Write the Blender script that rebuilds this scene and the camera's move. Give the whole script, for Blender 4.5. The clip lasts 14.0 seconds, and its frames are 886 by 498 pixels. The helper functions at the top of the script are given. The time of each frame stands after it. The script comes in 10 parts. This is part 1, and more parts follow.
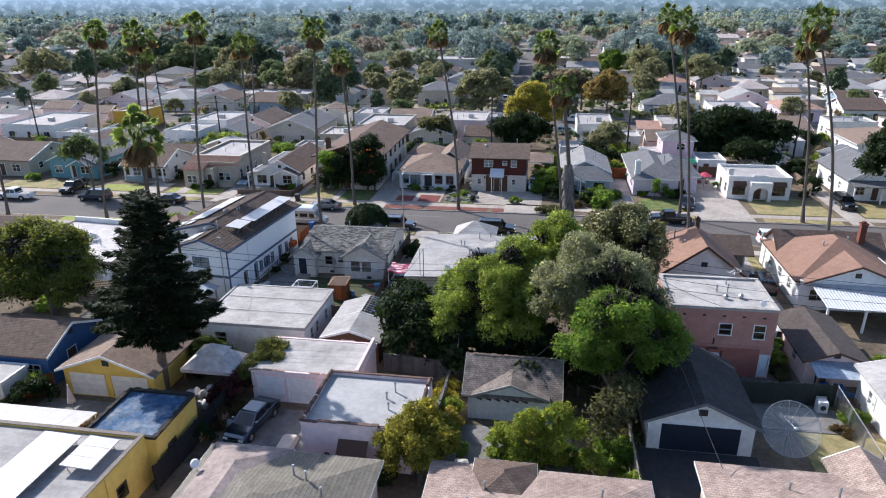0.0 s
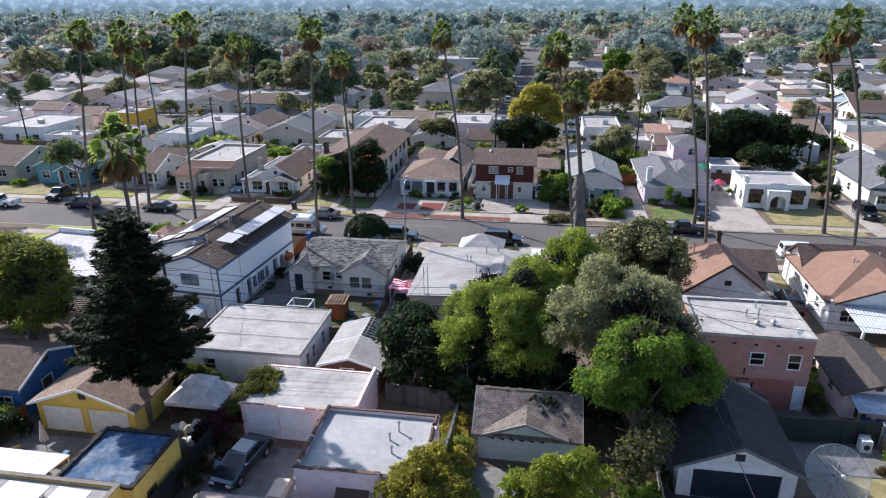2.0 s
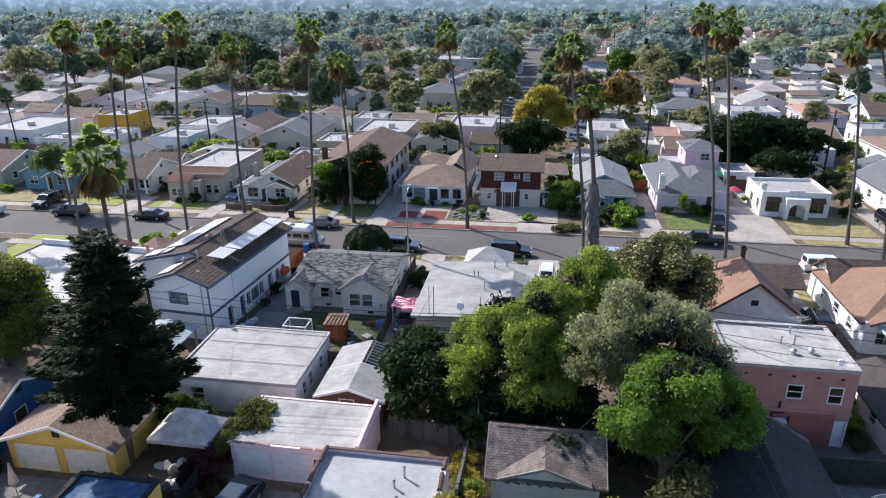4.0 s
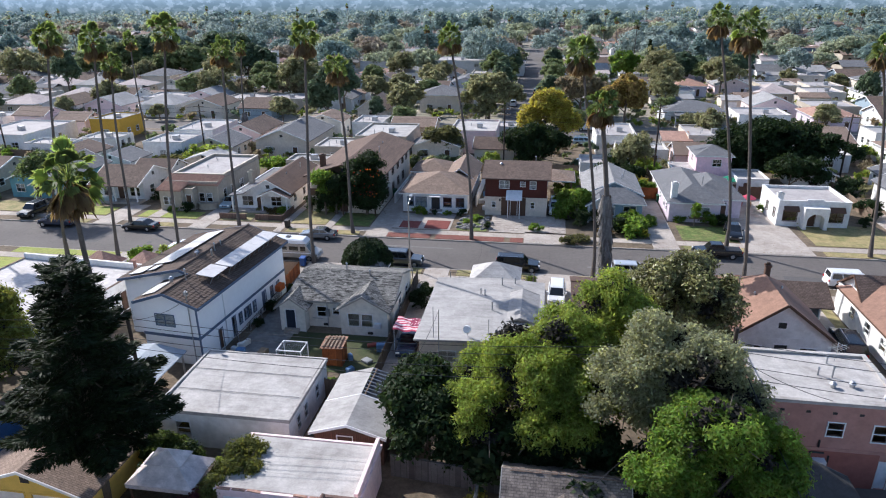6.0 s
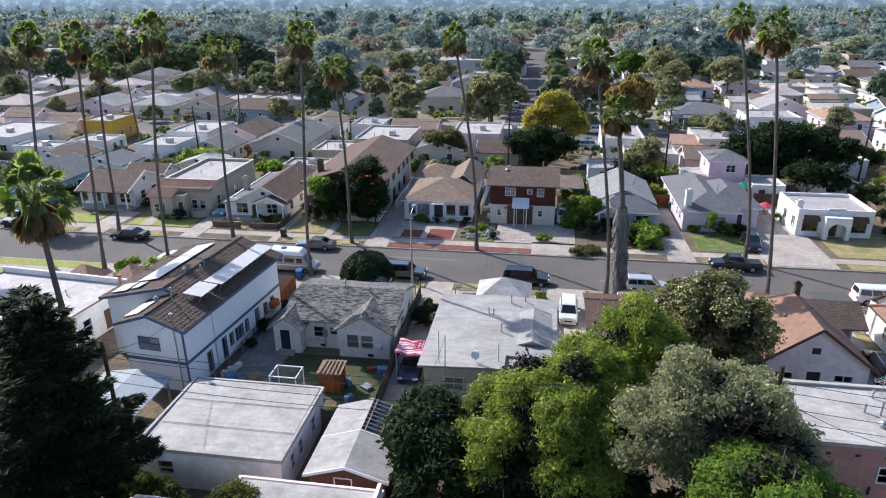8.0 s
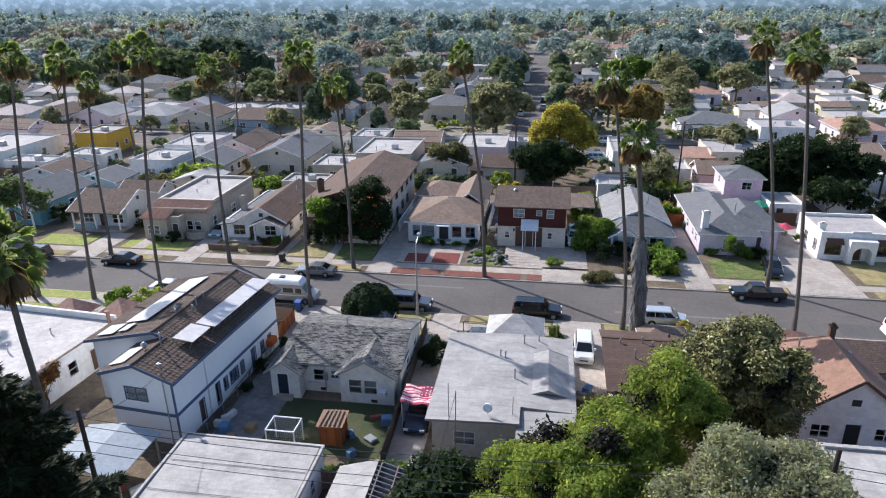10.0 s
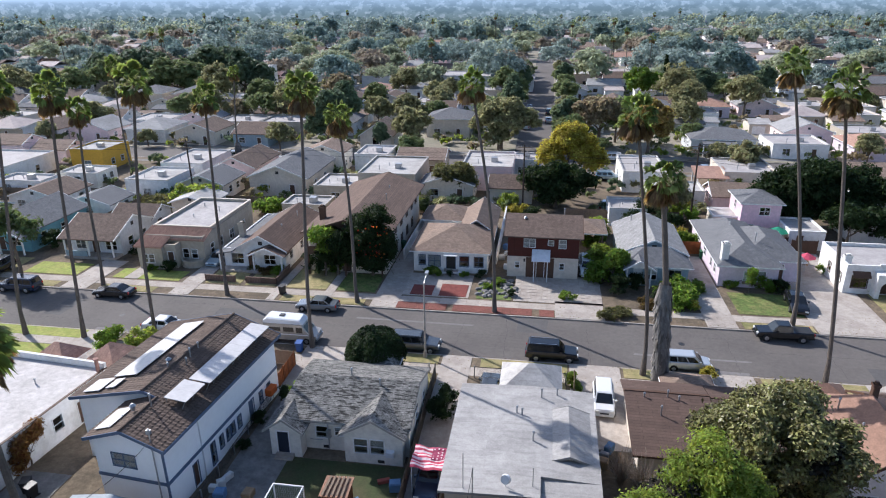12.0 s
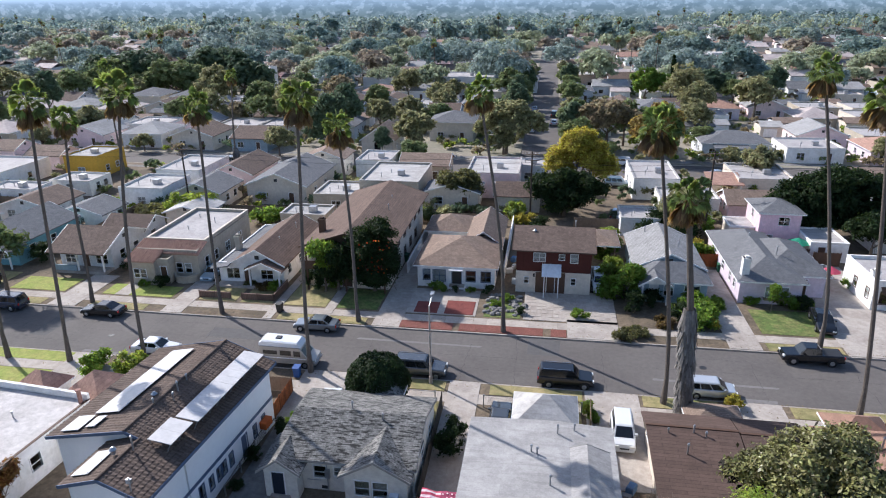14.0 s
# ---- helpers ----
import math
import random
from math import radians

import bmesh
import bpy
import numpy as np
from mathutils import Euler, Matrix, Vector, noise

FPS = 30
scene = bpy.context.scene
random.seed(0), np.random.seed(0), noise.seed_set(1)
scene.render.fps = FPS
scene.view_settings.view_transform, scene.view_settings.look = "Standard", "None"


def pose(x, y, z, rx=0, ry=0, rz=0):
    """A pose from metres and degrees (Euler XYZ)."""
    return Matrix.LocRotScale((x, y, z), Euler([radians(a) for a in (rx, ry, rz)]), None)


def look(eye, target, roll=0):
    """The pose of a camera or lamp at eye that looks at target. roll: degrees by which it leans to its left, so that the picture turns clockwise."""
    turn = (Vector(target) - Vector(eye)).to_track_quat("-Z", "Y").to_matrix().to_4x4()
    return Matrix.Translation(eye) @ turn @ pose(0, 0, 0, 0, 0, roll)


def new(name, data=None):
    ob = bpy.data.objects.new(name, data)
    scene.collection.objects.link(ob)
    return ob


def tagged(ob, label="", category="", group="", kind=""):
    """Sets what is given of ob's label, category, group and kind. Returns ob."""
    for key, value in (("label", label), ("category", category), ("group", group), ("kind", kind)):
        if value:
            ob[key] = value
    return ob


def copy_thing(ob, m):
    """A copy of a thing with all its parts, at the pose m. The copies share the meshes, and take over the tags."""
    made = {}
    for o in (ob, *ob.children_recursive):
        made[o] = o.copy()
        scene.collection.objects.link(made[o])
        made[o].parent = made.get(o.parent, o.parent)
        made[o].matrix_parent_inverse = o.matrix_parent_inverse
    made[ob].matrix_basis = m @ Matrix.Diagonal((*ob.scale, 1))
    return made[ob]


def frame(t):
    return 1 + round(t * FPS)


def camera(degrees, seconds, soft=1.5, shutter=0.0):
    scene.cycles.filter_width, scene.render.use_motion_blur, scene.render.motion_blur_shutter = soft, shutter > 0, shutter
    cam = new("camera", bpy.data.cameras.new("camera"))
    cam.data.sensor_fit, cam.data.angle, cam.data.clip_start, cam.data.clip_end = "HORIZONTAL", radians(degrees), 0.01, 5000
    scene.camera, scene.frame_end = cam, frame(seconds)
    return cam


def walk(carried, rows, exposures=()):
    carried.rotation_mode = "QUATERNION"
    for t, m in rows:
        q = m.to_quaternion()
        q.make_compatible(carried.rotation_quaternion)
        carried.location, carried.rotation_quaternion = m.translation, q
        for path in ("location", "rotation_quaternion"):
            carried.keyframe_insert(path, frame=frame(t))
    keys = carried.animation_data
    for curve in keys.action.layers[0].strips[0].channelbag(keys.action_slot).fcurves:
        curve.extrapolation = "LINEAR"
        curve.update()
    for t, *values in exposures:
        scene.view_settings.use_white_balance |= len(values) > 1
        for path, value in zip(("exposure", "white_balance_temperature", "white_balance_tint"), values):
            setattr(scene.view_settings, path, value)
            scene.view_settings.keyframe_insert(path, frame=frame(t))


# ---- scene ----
cam = camera(68.4, 14.0, 1.1)

PATH = [
    (0, (-3.539, -79.673, 29.205), (-3.844, -77.834, 28.482), -0.7),
    (0.5, (-3.967, -78.613, 29.23), (-4.268, -76.774, 28.504), -0.6),
    (1, (-4.271, -77.525, 29.254), (-4.573, -75.685, 28.529), -0.6),
    (1.5, (-4.563, -76.386, 29.28), (-4.864, -74.548, 28.554), -0.6),
    (2, (-4.885, -75.294, 29.294), (-5.186, -73.456, 28.567), -0.6),
    (2.5, (-5.197, -74.245, 29.288), (-5.499, -72.407, 28.56), -0.6),
    (3, (-5.527, -73.216, 29.284), (-5.828, -71.378, 28.555), -0.6),
    (5.5, (-7.046, -68.106, 29.305), (-7.342, -66.268, 28.575), -0.5),
    (6, (-7.288, -67.159, 29.309), (-7.585, -65.32, 28.58), -0.6),
    (6.5, (-7.602, -66.117, 29.298), (-7.898, -64.279, 28.567), -0.5),
    (7, (-7.889, -65.108, 29.261), (-8.184, -63.269, 28.531), -0.5),
    (7.5, (-8.181, -64.077, 29.217), (-8.476, -62.239, 28.487), -0.6),
    (8, (-8.494, -63.063, 29.248), (-8.788, -61.225, 28.516), -0.5),
    (10.5, (-10.109, -57.629, 31.273), (-10.407, -55.791, 30.541), -0.7),
    (11, (-10.533, -56.535, 31.74), (-10.83, -54.696, 31.011), -0.6),
    (11.5, (-10.961, -55.42, 32.283), (-11.257, -53.58, 31.557), -0.6),
    (12, (-11.344, -54.352, 32.713), (-11.641, -52.511, 31.989), -0.6),
    (12.5, (-11.656, -53.342, 32.925), (-11.955, -51.502, 32.2), -0.7),
    (13, (-11.907, -52.356, 33.014), (-12.209, -50.518, 32.288), -0.7),
    (13.5, (-12.177, -51.33, 33.042), (-12.479, -49.491, 32.315), -0.7),
    (14, (-12.381, -50.261, 33.048), (-12.684, -48.422, 32.321), -0.8),
]
walk(cam, [(t, look(e, g, r)) for t, e, g, r in PATH], [(0, 0.38, 5760, 12), (8, 0.38, 5760, 12), (11, 0.34, 5760, 12), (14, 0.33, 5760, 12)])

# ---- light ----
SUN_EL = radians(36.6)
world = bpy.data.worlds.new("sky")
scene.world = world
world.use_nodes = True
wn = world.node_tree
sky = wn.nodes.new("ShaderNodeTexSky")
sky.sky_type, sky.sun_disc = "NISHITA", False
sky.sun_elevation, sky.sun_rotation = SUN_EL, radians(-56.6)
sky.air_density, sky.dust_density = 1.0, 1.3
wn.nodes["Background"].inputs[1].default_value = 0.131
wn.links.new(sky.outputs[0], wn.nodes["Background"].inputs[0])
sun_data = bpy.data.lights.new("sun", "SUN")
sun_data.energy, sun_data.angle, sun_data.color = 5.0, radians(0.55), (1.0, 0.905, 0.79)
sun = new("sun", sun_data)
sun.matrix_world = look((-83.5, 55, 74.3), (0, 0, 0))

G = 0.13  # height of the yards above the carriageway
RNG = np.random.default_rng(7)
rnd = random.Random(11)


# ---- materials ----
MATS = {}


def node(nt, kind, **inputs):
    n = nt.nodes.new(kind)
    for k, v in inputs.items():
        n.inputs[k.replace("_", " ")].default_value = v
    return n


def surface(name, col, rough=0.85, var=0.22, big=0.35, fine=9.0, bump=0.15, metal=0.0, col2=None, island=0.0,
            objrand=0.0, rows=None, ribs=None, leaf=0.0, coat=0.0, spec=0.4, bump_d=0.02, stain=0.5, mid=0.1, face=1.0, row_mix=0.8, streak=None):
    """A procedural surface: large stains and fine grain over a base colour, with relief."""
    if name in MATS:
        return MATS[name]
    m = bpy.data.materials.new(name)
    m.use_nodes = True
    nt, L = m.node_tree, m.node_tree.links
    b = nt.nodes["Principled BSDF"]
    b.inputs["Roughness"].default_value, b.inputs["Metallic"].default_value = rough, metal
    b.inputs["Specular IOR Level"].default_value = spec
    b.inputs["Coat Weight"].default_value = coat
    tc, oi = nt.nodes.new("ShaderNodeTexCoord"), nt.nodes.new("ShaderNodeObjectInfo")
    off = node(nt, "ShaderNodeVectorMath")
    off.operation = "MULTIPLY_ADD"
    off.inputs[1].default_value = (37.0, 53.0, 0.0)
    cx = nt.nodes.new("ShaderNodeCombineXYZ")
    for i in range(3):
        L.new(oi.outputs["Random"], cx.inputs[i])
    L.new(cx.outputs[0], off.inputs[0])
    L.new(tc.outputs["Object"], off.inputs[2])
    vec = off.outputs[0]
    n1 = node(nt, "ShaderNodeTexNoise", Scale=big, Detail=5.0, Roughness=0.62)
    n2 = node(nt, "ShaderNodeTexNoise", Scale=fine, Detail=4.0, Roughness=0.7)
    for n in (n1, n2):
        L.new(vec, n.inputs["Vector"])
    c1 = tuple(col) + (1,)
    dark = tuple(col2) + (1,) if col2 else tuple(max(0.0, c * (1 - var * 1.6)) for c in col) + (1,)
    mix = nt.nodes.new("ShaderNodeMix")
    mix.data_type = "RGBA"
    mix.inputs[6].default_value, mix.inputs[7].default_value = c1, dark
    ramp = node(nt, "ShaderNodeMapRange")
    ramp.inputs[1].default_value, ramp.inputs[2].default_value = 0.42, 0.72
    ramp.inputs[4].default_value = stain if not col2 else 1.0
    L.new(n1.outputs[0], ramp.inputs[0])
    L.new(ramp.outputs[0], mix.inputs[0])
    hsv = nt.nodes.new("ShaderNodeHueSaturation")
    L.new(mix.outputs[2], hsv.inputs["Color"])
    val = node(nt, "ShaderNodeMapRange")
    val.inputs[1].default_value, val.inputs[2].default_value = 0.25, 0.75
    val.inputs[3].default_value, val.inputs[4].default_value = 1 - var, 1 + var
    L.new(n2.outputs[0], val.inputs[0])
    n3 = node(nt, "ShaderNodeTexNoise", Scale=2.3, Detail=3.0, Roughness=0.6)
    L.new(vec, n3.inputs["Vector"])
    blot = node(nt, "ShaderNodeMapRange")
    blot.inputs[1].default_value, blot.inputs[2].default_value = 0.3, 0.7
    blot.inputs[3].default_value, blot.inputs[4].default_value = 1 - mid, 1 + mid
    L.new(n3.outputs[0], blot.inputs[0])
    both = nt.nodes.new("ShaderNodeMath")
    both.operation = "MULTIPLY"
    L.new(val.outputs[0], both.inputs[0])
    L.new(blot.outputs[0], both.inputs[1])
    v_out = both.outputs[0]
    if island or objrand:
        src = nt.nodes.new("ShaderNodeNewGeometry").outputs["Random Per Island"] if island else oi.outputs["Random"]
        amt = island or objrand
        mr = node(nt, "ShaderNodeMapRange")
        mr.inputs[3].default_value, mr.inputs[4].default_value = 1 - amt, 1 + amt
        L.new(src, mr.inputs[0])
        mu = nt.nodes.new("ShaderNodeMath")
        mu.operation = "MULTIPLY"
        L.new(v_out, mu.inputs[0])
        L.new(mr.outputs[0], mu.inputs[1])
        v_out = mu.outputs[0]
        if leaf:
            hr = node(nt, "ShaderNodeMapRange")
            hr.inputs[3].default_value, hr.inputs[4].default_value = 0.475, 0.52
            L.new(src, hr.inputs[0])
            L.new(hr.outputs[0], hsv.inputs["Hue"])
    L.new(v_out, hsv.inputs["Value"])
    colour = hsv.outputs[0]
    height = n2.outputs[0]
    if rows:
        # courses of shingles: rows = (axis along which the courses run, course, length)
        br = node(nt, "ShaderNodeTexBrick", Scale=1.0, Mortar_Size=0.02, Brick_Width=rows[2], Row_Height=rows[1])
        br.inputs["Color1"].default_value = (1, 1, 1, 1)
        br.inputs["Color2"].default_value = (0.72, 0.72, 0.72, 1)
        br.inputs["Mortar"].default_value = (0.45, 0.45, 0.45, 1)
        if rows[0] == "y":
            mp = nt.nodes.new("ShaderNodeMapping")
            mp.inputs["Rotation"].default_value = (0, 0, radians(90))
            L.new(vec, mp.inputs[0])
            L.new(mp.outputs[0], br.inputs["Vector"])
        else:
            L.new(vec, br.inputs["Vector"])
        mm = nt.nodes.new("ShaderNodeMix")
        mm.data_type, mm.blend_type = "RGBA", "MULTIPLY"
        mm.inputs[0].default_value = row_mix
        L.new(colour, mm.inputs[6])
        L.new(br.outputs[0], mm.inputs[7])
        colour = mm.outputs[2]
    if streak:
        # lifted and missing shingles: short dark streaks along the courses
        smp = nt.nodes.new("ShaderNodeMapping")
        smp.inputs["Scale"].default_value = (streak[0], streak[1], streak[1])
        L.new(vec, smp.inputs[0])
        sn = node(nt, "ShaderNodeTexNoise", Scale=1.0, Detail=3.0, Roughness=0.65)
        L.new(smp.outputs[0], sn.inputs["Vector"])
        sr = node(nt, "ShaderNodeMapRange")
        sr.inputs[1].default_value, sr.inputs[2].default_value = 0.5, 0.6
        sr.inputs[3].default_value, sr.inputs[4].default_value = 1.0, streak[2]
        L.new(sn.outputs[0], sr.inputs[0])
        sm = nt.nodes.new("ShaderNodeMix")
        sm.data_type, sm.blend_type = "RGBA", "MULTIPLY"
        sm.inputs[0].default_value = 1.0
        L.new(colour, sm.inputs[6])
        L.new(sr.outputs[0], sm.inputs[7])
        colour = sm.outputs[2]
    L.new(colour, b.inputs["Base Color"])
    bp = nt.nodes.new("ShaderNodeBump")
    bp.inputs["Strength"].default_value, bp.inputs["Distance"].default_value = bump, bump_d
    L.new(height, bp.inputs["Height"])
    L.new(bp.outputs[0], b.inputs["Normal"])
    if leaf:
        tr = nt.nodes.new("ShaderNodeBsdfTranslucent")
        L.new(colour, tr.inputs[0])
        if face < 1:
            # the face of a leaf reflects less than its blade lets through
            fc = nt.nodes.new("ShaderNodeMix")
            fc.data_type, fc.blend_type = "RGBA", "MULTIPLY"
            fc.inputs[0].default_value = 1.0
            fc.inputs[7].default_value = (face, face, face * 1.1, 1)
            L.new(colour, fc.inputs[6])
            L.new(fc.outputs[2], b.inputs["Base Color"])
            th = nt.nodes.new("ShaderNodeMix")
            th.data_type, th.blend_type = "RGBA", "MULTIPLY"
            th.inputs[0].default_value = 1.0
            th.inputs[7].default_value = (1.55, 1.45, 1.0, 1)
            L.new(colour, th.inputs[6])
            L.new(th.outputs[2], tr.inputs[0])
        ms = nt.nodes.new("ShaderNodeMixShader")
        ms.inputs[0].default_value = leaf
        L.new(b.outputs[0], ms.inputs[1])
        L.new(tr.outputs[0], ms.inputs[2])
        L.new(ms.outputs[0], nt.nodes["Material Output"].inputs[0])
    MATS[name] = m
    return m


def glass_like(name, tint=(0.75, 0.8, 0.82)):
    m = bpy.data.materials.new(name)
    m.use_nodes = True
    b = m.node_tree.nodes["Principled BSDF"]
    b.inputs["Base Color"].default_value = tint + (1,)
    b.inputs["Roughness"].default_value = 0.03
    b.inputs["Transmission Weight"].default_value = 1.0
    b.inputs["IOR"].default_value = 1.45
    return m


def perforated(name, col, gap):
    """Fine metal mesh: an even share of it lets the light through."""
    m = bpy.data.materials.new(name)
    m.use_nodes = True
    nt = m.node_tree
    b = nt.nodes["Principled BSDF"]
    b.inputs["Base Color"].default_value = col + (1,)
    b.inputs["Roughness"].default_value = 0.6
    clear, mix = nt.nodes.new("ShaderNodeBsdfTransparent"), nt.nodes.new("ShaderNodeMixShader")
    mix.inputs[0].default_value = gap
    nt.links.new(b.outputs[0], mix.inputs[1])
    nt.links.new(clear.outputs[0], mix.inputs[2])
    nt.links.new(mix.outputs[0], nt.nodes["Material Output"].inputs[0])
    return m


GLASS = glass_like("window_glass")
CAR_GLASS = surface("tinted_glass", (0.012, 0.014, 0.016), rough=0.06, var=0.05, bump=0.0, spec=0.7)
ASPHALT = surface("asphalt", (0.132, 0.119, 0.110), rough=0.9, var=0.12, big=0.12, fine=30, bump=0.25, col2=(0.098, 0.088, 0.082))
CONCRETE = surface("concrete", (0.42, 0.375, 0.33), rough=0.9, var=0.14, big=0.3, fine=14, mid=0.14, col2=(0.29, 0.25, 0.215))
OLD_CONC = surface("old_concrete", (0.22, 0.21, 0.198), rough=0.9, var=0.18, mid=0.2, big=0.5, fine=12, col2=(0.12, 0.115, 0.11))
DIRT = surface("bare_earth", (0.17, 0.13, 0.088), rough=0.97, var=0.28, mid=0.22, big=0.25, fine=5, col2=(0.075, 0.062, 0.043), bump=0.4)
PATCHY = surface("patchy_lawn", (0.10, 0.145, 0.035), rough=0.95, var=0.4, mid=0.35, big=0.9, fine=10, col2=(0.20, 0.19, 0.07), bump=0.6)
GRASS = surface("green_lawn", (0.25, 0.30, 0.06), rough=0.95, var=0.35, mid=0.2, big=0.5, fine=14, col2=(0.31, 0.29, 0.085), bump=0.5)
DRY = surface("dry_lawn", (0.33, 0.27, 0.13), rough=0.95, mid=0.2, var=0.3, big=0.45, fine=12, col2=(0.16, 0.17, 0.06), bump=0.5)
REDROCK = surface("red_lava_rock", (0.20, 0.055, 0.045), rough=0.95, var=0.35, big=1.5, fine=18, bump=0.6)
BRICKRED = surface("red_brick", (0.27, 0.10, 0.075), rough=0.9, var=0.25, big=1, fine=10, rows=("x", 0.1, 0.22))
LAND = surface("dusty_ground", (0.27, 0.24, 0.19), rough=0.97, var=0.25, big=0.06, fine=1.5, col2=(0.19, 0.19, 0.13), bump=0.3)
WHITE = surface("white_stucco", (0.81, 0.80, 0.785), var=0.06, big=0.5, fine=25, col2=(0.68, 0.66, 0.62))
WHITE_TRIM = surface("white_paint", (0.8, 0.8, 0.79), rough=0.55, var=0.04, fine=20, bump=0.05)
CREAM = surface("cream_stucco", (0.67, 0.60, 0.51), var=0.07, fine=25, col2=(0.59, 0.52, 0.43))
OFFWHITE = surface("off_white_stucco", (0.80, 0.77, 0.70), var=0.07, fine=25, col2=(0.70, 0.67, 0.60))
BEIGE = surface("beige_stucco", (0.46, 0.41, 0.33), var=0.08, fine=25, col2=(0.38, 0.33, 0.26))
PALEGREY = surface("pale_grey_stucco", (0.60, 0.62, 0.64), var=0.06, fine=25, col2=(0.52, 0.53, 0.55))
BLUEGREY = surface("blue_grey_siding", (0.30, 0.38, 0.44), var=0.08, fine=20)
TEAL = surface("teal_stucco", (0.16, 0.33, 0.37), var=0.08, fine=20)
BLUE = surface("blue_siding", (0.06, 0.14, 0.32), var=0.1, fine=20)
PINK = surface("pale_pink_stucco", (0.85, 0.68, 0.67), var=0.06, fine=25, col2=(0.76, 0.60, 0.585))
LILAC = surface("lilac_stucco", (0.70, 0.60, 0.67), var=0.06, fine=25, col2=(0.62, 0.53, 0.59))
ROSE = surface("rose_stucco", (0.80, 0.57, 0.64), var=0.06, fine=25, col2=(0.72, 0.50, 0.57))
SALMON = surface("salmon_stucco", (0.47, 0.25, 0.21), var=0.08, fine=25, col2=(0.40, 0.205, 0.17))
YELLOW = surface("yellow_stucco", (0.76, 0.54, 0.13), var=0.1, mid=0.08, fine=25, col2=(0.64, 0.44, 0.10))
ORANGE = surface("orange_stucco", (0.66, 0.38, 0.05), var=0.08, fine=25)
REDWOOD = surface("red_wood_cladding", (0.085, 0.022, 0.016), var=0.2, fine=10, rows=("x", 0.2, 4.0))
R_BROWN = surface("brown_shingle", (0.175, 0.125, 0.10), rough=0.95, var=0.25, mid=0.22, big=0.5, fine=7, rows=("x", 0.14, 0.3), island=0.0)
R_BROWN_Y = surface("brown_shingle_sideways", (0.165, 0.11, 0.085), rough=0.95, var=0.25, mid=0.15, big=0.5, fine=7, rows=("y", 0.25, 2.6))
R_RUST = surface("rust_brown_shingle", (0.275, 0.165, 0.12), rough=0.95, var=0.2, mid=0.14, big=0.5, fine=8, rows=("y", 0.14, 0.3), row_mix=0.1)
R_TAN = surface("tan_shingle", (0.30, 0.22, 0.17), rough=0.95, mid=0.2, var=0.24, big=0.6, fine=8, rows=("x", 0.14, 0.3))
R_GREY = surface("grey_shingle", (0.20, 0.203, 0.212), rough=0.95, var=0.2, mid=0.16, big=0.6, fine=8, rows=("x", 0.14, 0.3))
R_WORN = surface("worn_grey_shingle", (0.27, 0.262, 0.245), rough=0.95, var=0.35, mid=0.3, big=1.1, fine=7, col2=(0.13, 0.13, 0.125), rows=("x", 0.16, 0.35), bump=0.6, streak=(1.5, 6.5, 0.2))
R_DARK = surface("dark_shingle", (0.070, 0.068, 0.068), rough=0.95, mid=0.25, var=0.3, big=0.6, fine=8, rows=("y", 0.14, 0.3))
R_FLAT = surface("rolled_roofing", (0.48, 0.46, 0.44), rough=0.9, var=0.14, mid=0.12, big=0.4, fine=8, col2=(0.34, 0.32, 0.30), rows=("x", 1.0, 9.0), row_mix=0.22, streak=(0.25, 1.6, 0.86))
R_FLATG = surface("grey_rolled_roofing", (0.40, 0.385, 0.37), rough=0.9, var=0.14, big=0.35, fine=8, col2=(0.29, 0.28, 0.27), rows=("x", 1.0, 9.0), row_mix=0.22, streak=(0.25, 1.6, 0.86))
R_WHITE = surface("white_roof_coating", (0.41, 0.385, 0.375), rough=0.85, var=0.14, mid=0.12, big=0.4, fine=8, col2=(0.31, 0.29, 0.28))
CLAY = surface("clay_tile", (0.43, 0.26, 0.195), rough=0.85, var=0.25, big=1, fine=9, mid=0.2, rows=("y", 0.3, 8.0), row_mix=0.45)
METAL_W = surface("white_sheet_metal", (0.75, 0.76, 0.78), rough=0.4, var=0.05, metal=0.0)
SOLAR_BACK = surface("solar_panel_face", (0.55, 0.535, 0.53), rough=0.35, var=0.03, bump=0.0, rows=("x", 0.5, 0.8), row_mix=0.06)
STEEL = surface("galvanised_steel", (0.42, 0.43, 0.45), rough=0.45, var=0.1, metal=0.8)
DARKMET = surface("dark_metal", (0.03, 0.03, 0.032), rough=0.5, var=0.1)
NAVY = surface("navy_garage_door", (0.018, 0.026, 0.045), rough=0.5, var=0.08)
BLUETRIM = surface("slate_blue_trim", (0.10, 0.14, 0.22), rough=0.6, var=0.08)
BROWNTRIM = surface("brown_trim", (0.10, 0.055, 0.035), rough=0.7, var=0.15)
WOOD = surface("weathered_wood", (0.23, 0.17, 0.12), rough=0.9, var=0.25, big=1.0, fine=8)
ORANGEWOOD = surface("orange_stained_wood", (0.36, 0.11, 0.03), rough=0.8, var=0.3, big=1.2, fine=8, rows=("x", 0.5, 0.15))
BARK = surface("bark", (0.16, 0.125, 0.095), rough=0.95, var=0.3, big=1.2, fine=9, bump=0.8, bump_d=0.05)
PALMBARK = surface("palm_bark", (0.13, 0.11, 0.095), rough=0.95, var=0.25, big=0.8, fine=7, bump=0.8, bump_d=0.04)
TYRE = surface("tyre_rubber", (0.02, 0.02, 0.02), rough=0.9, var=0.1)
CHROME = surface("alloy", (0.5, 0.5, 0.52), rough=0.3, var=0.05, metal=0.9)
LENS = surface("lamp_lens", (0.75, 0.75, 0.72), rough=0.1, var=0.03, bump=0)
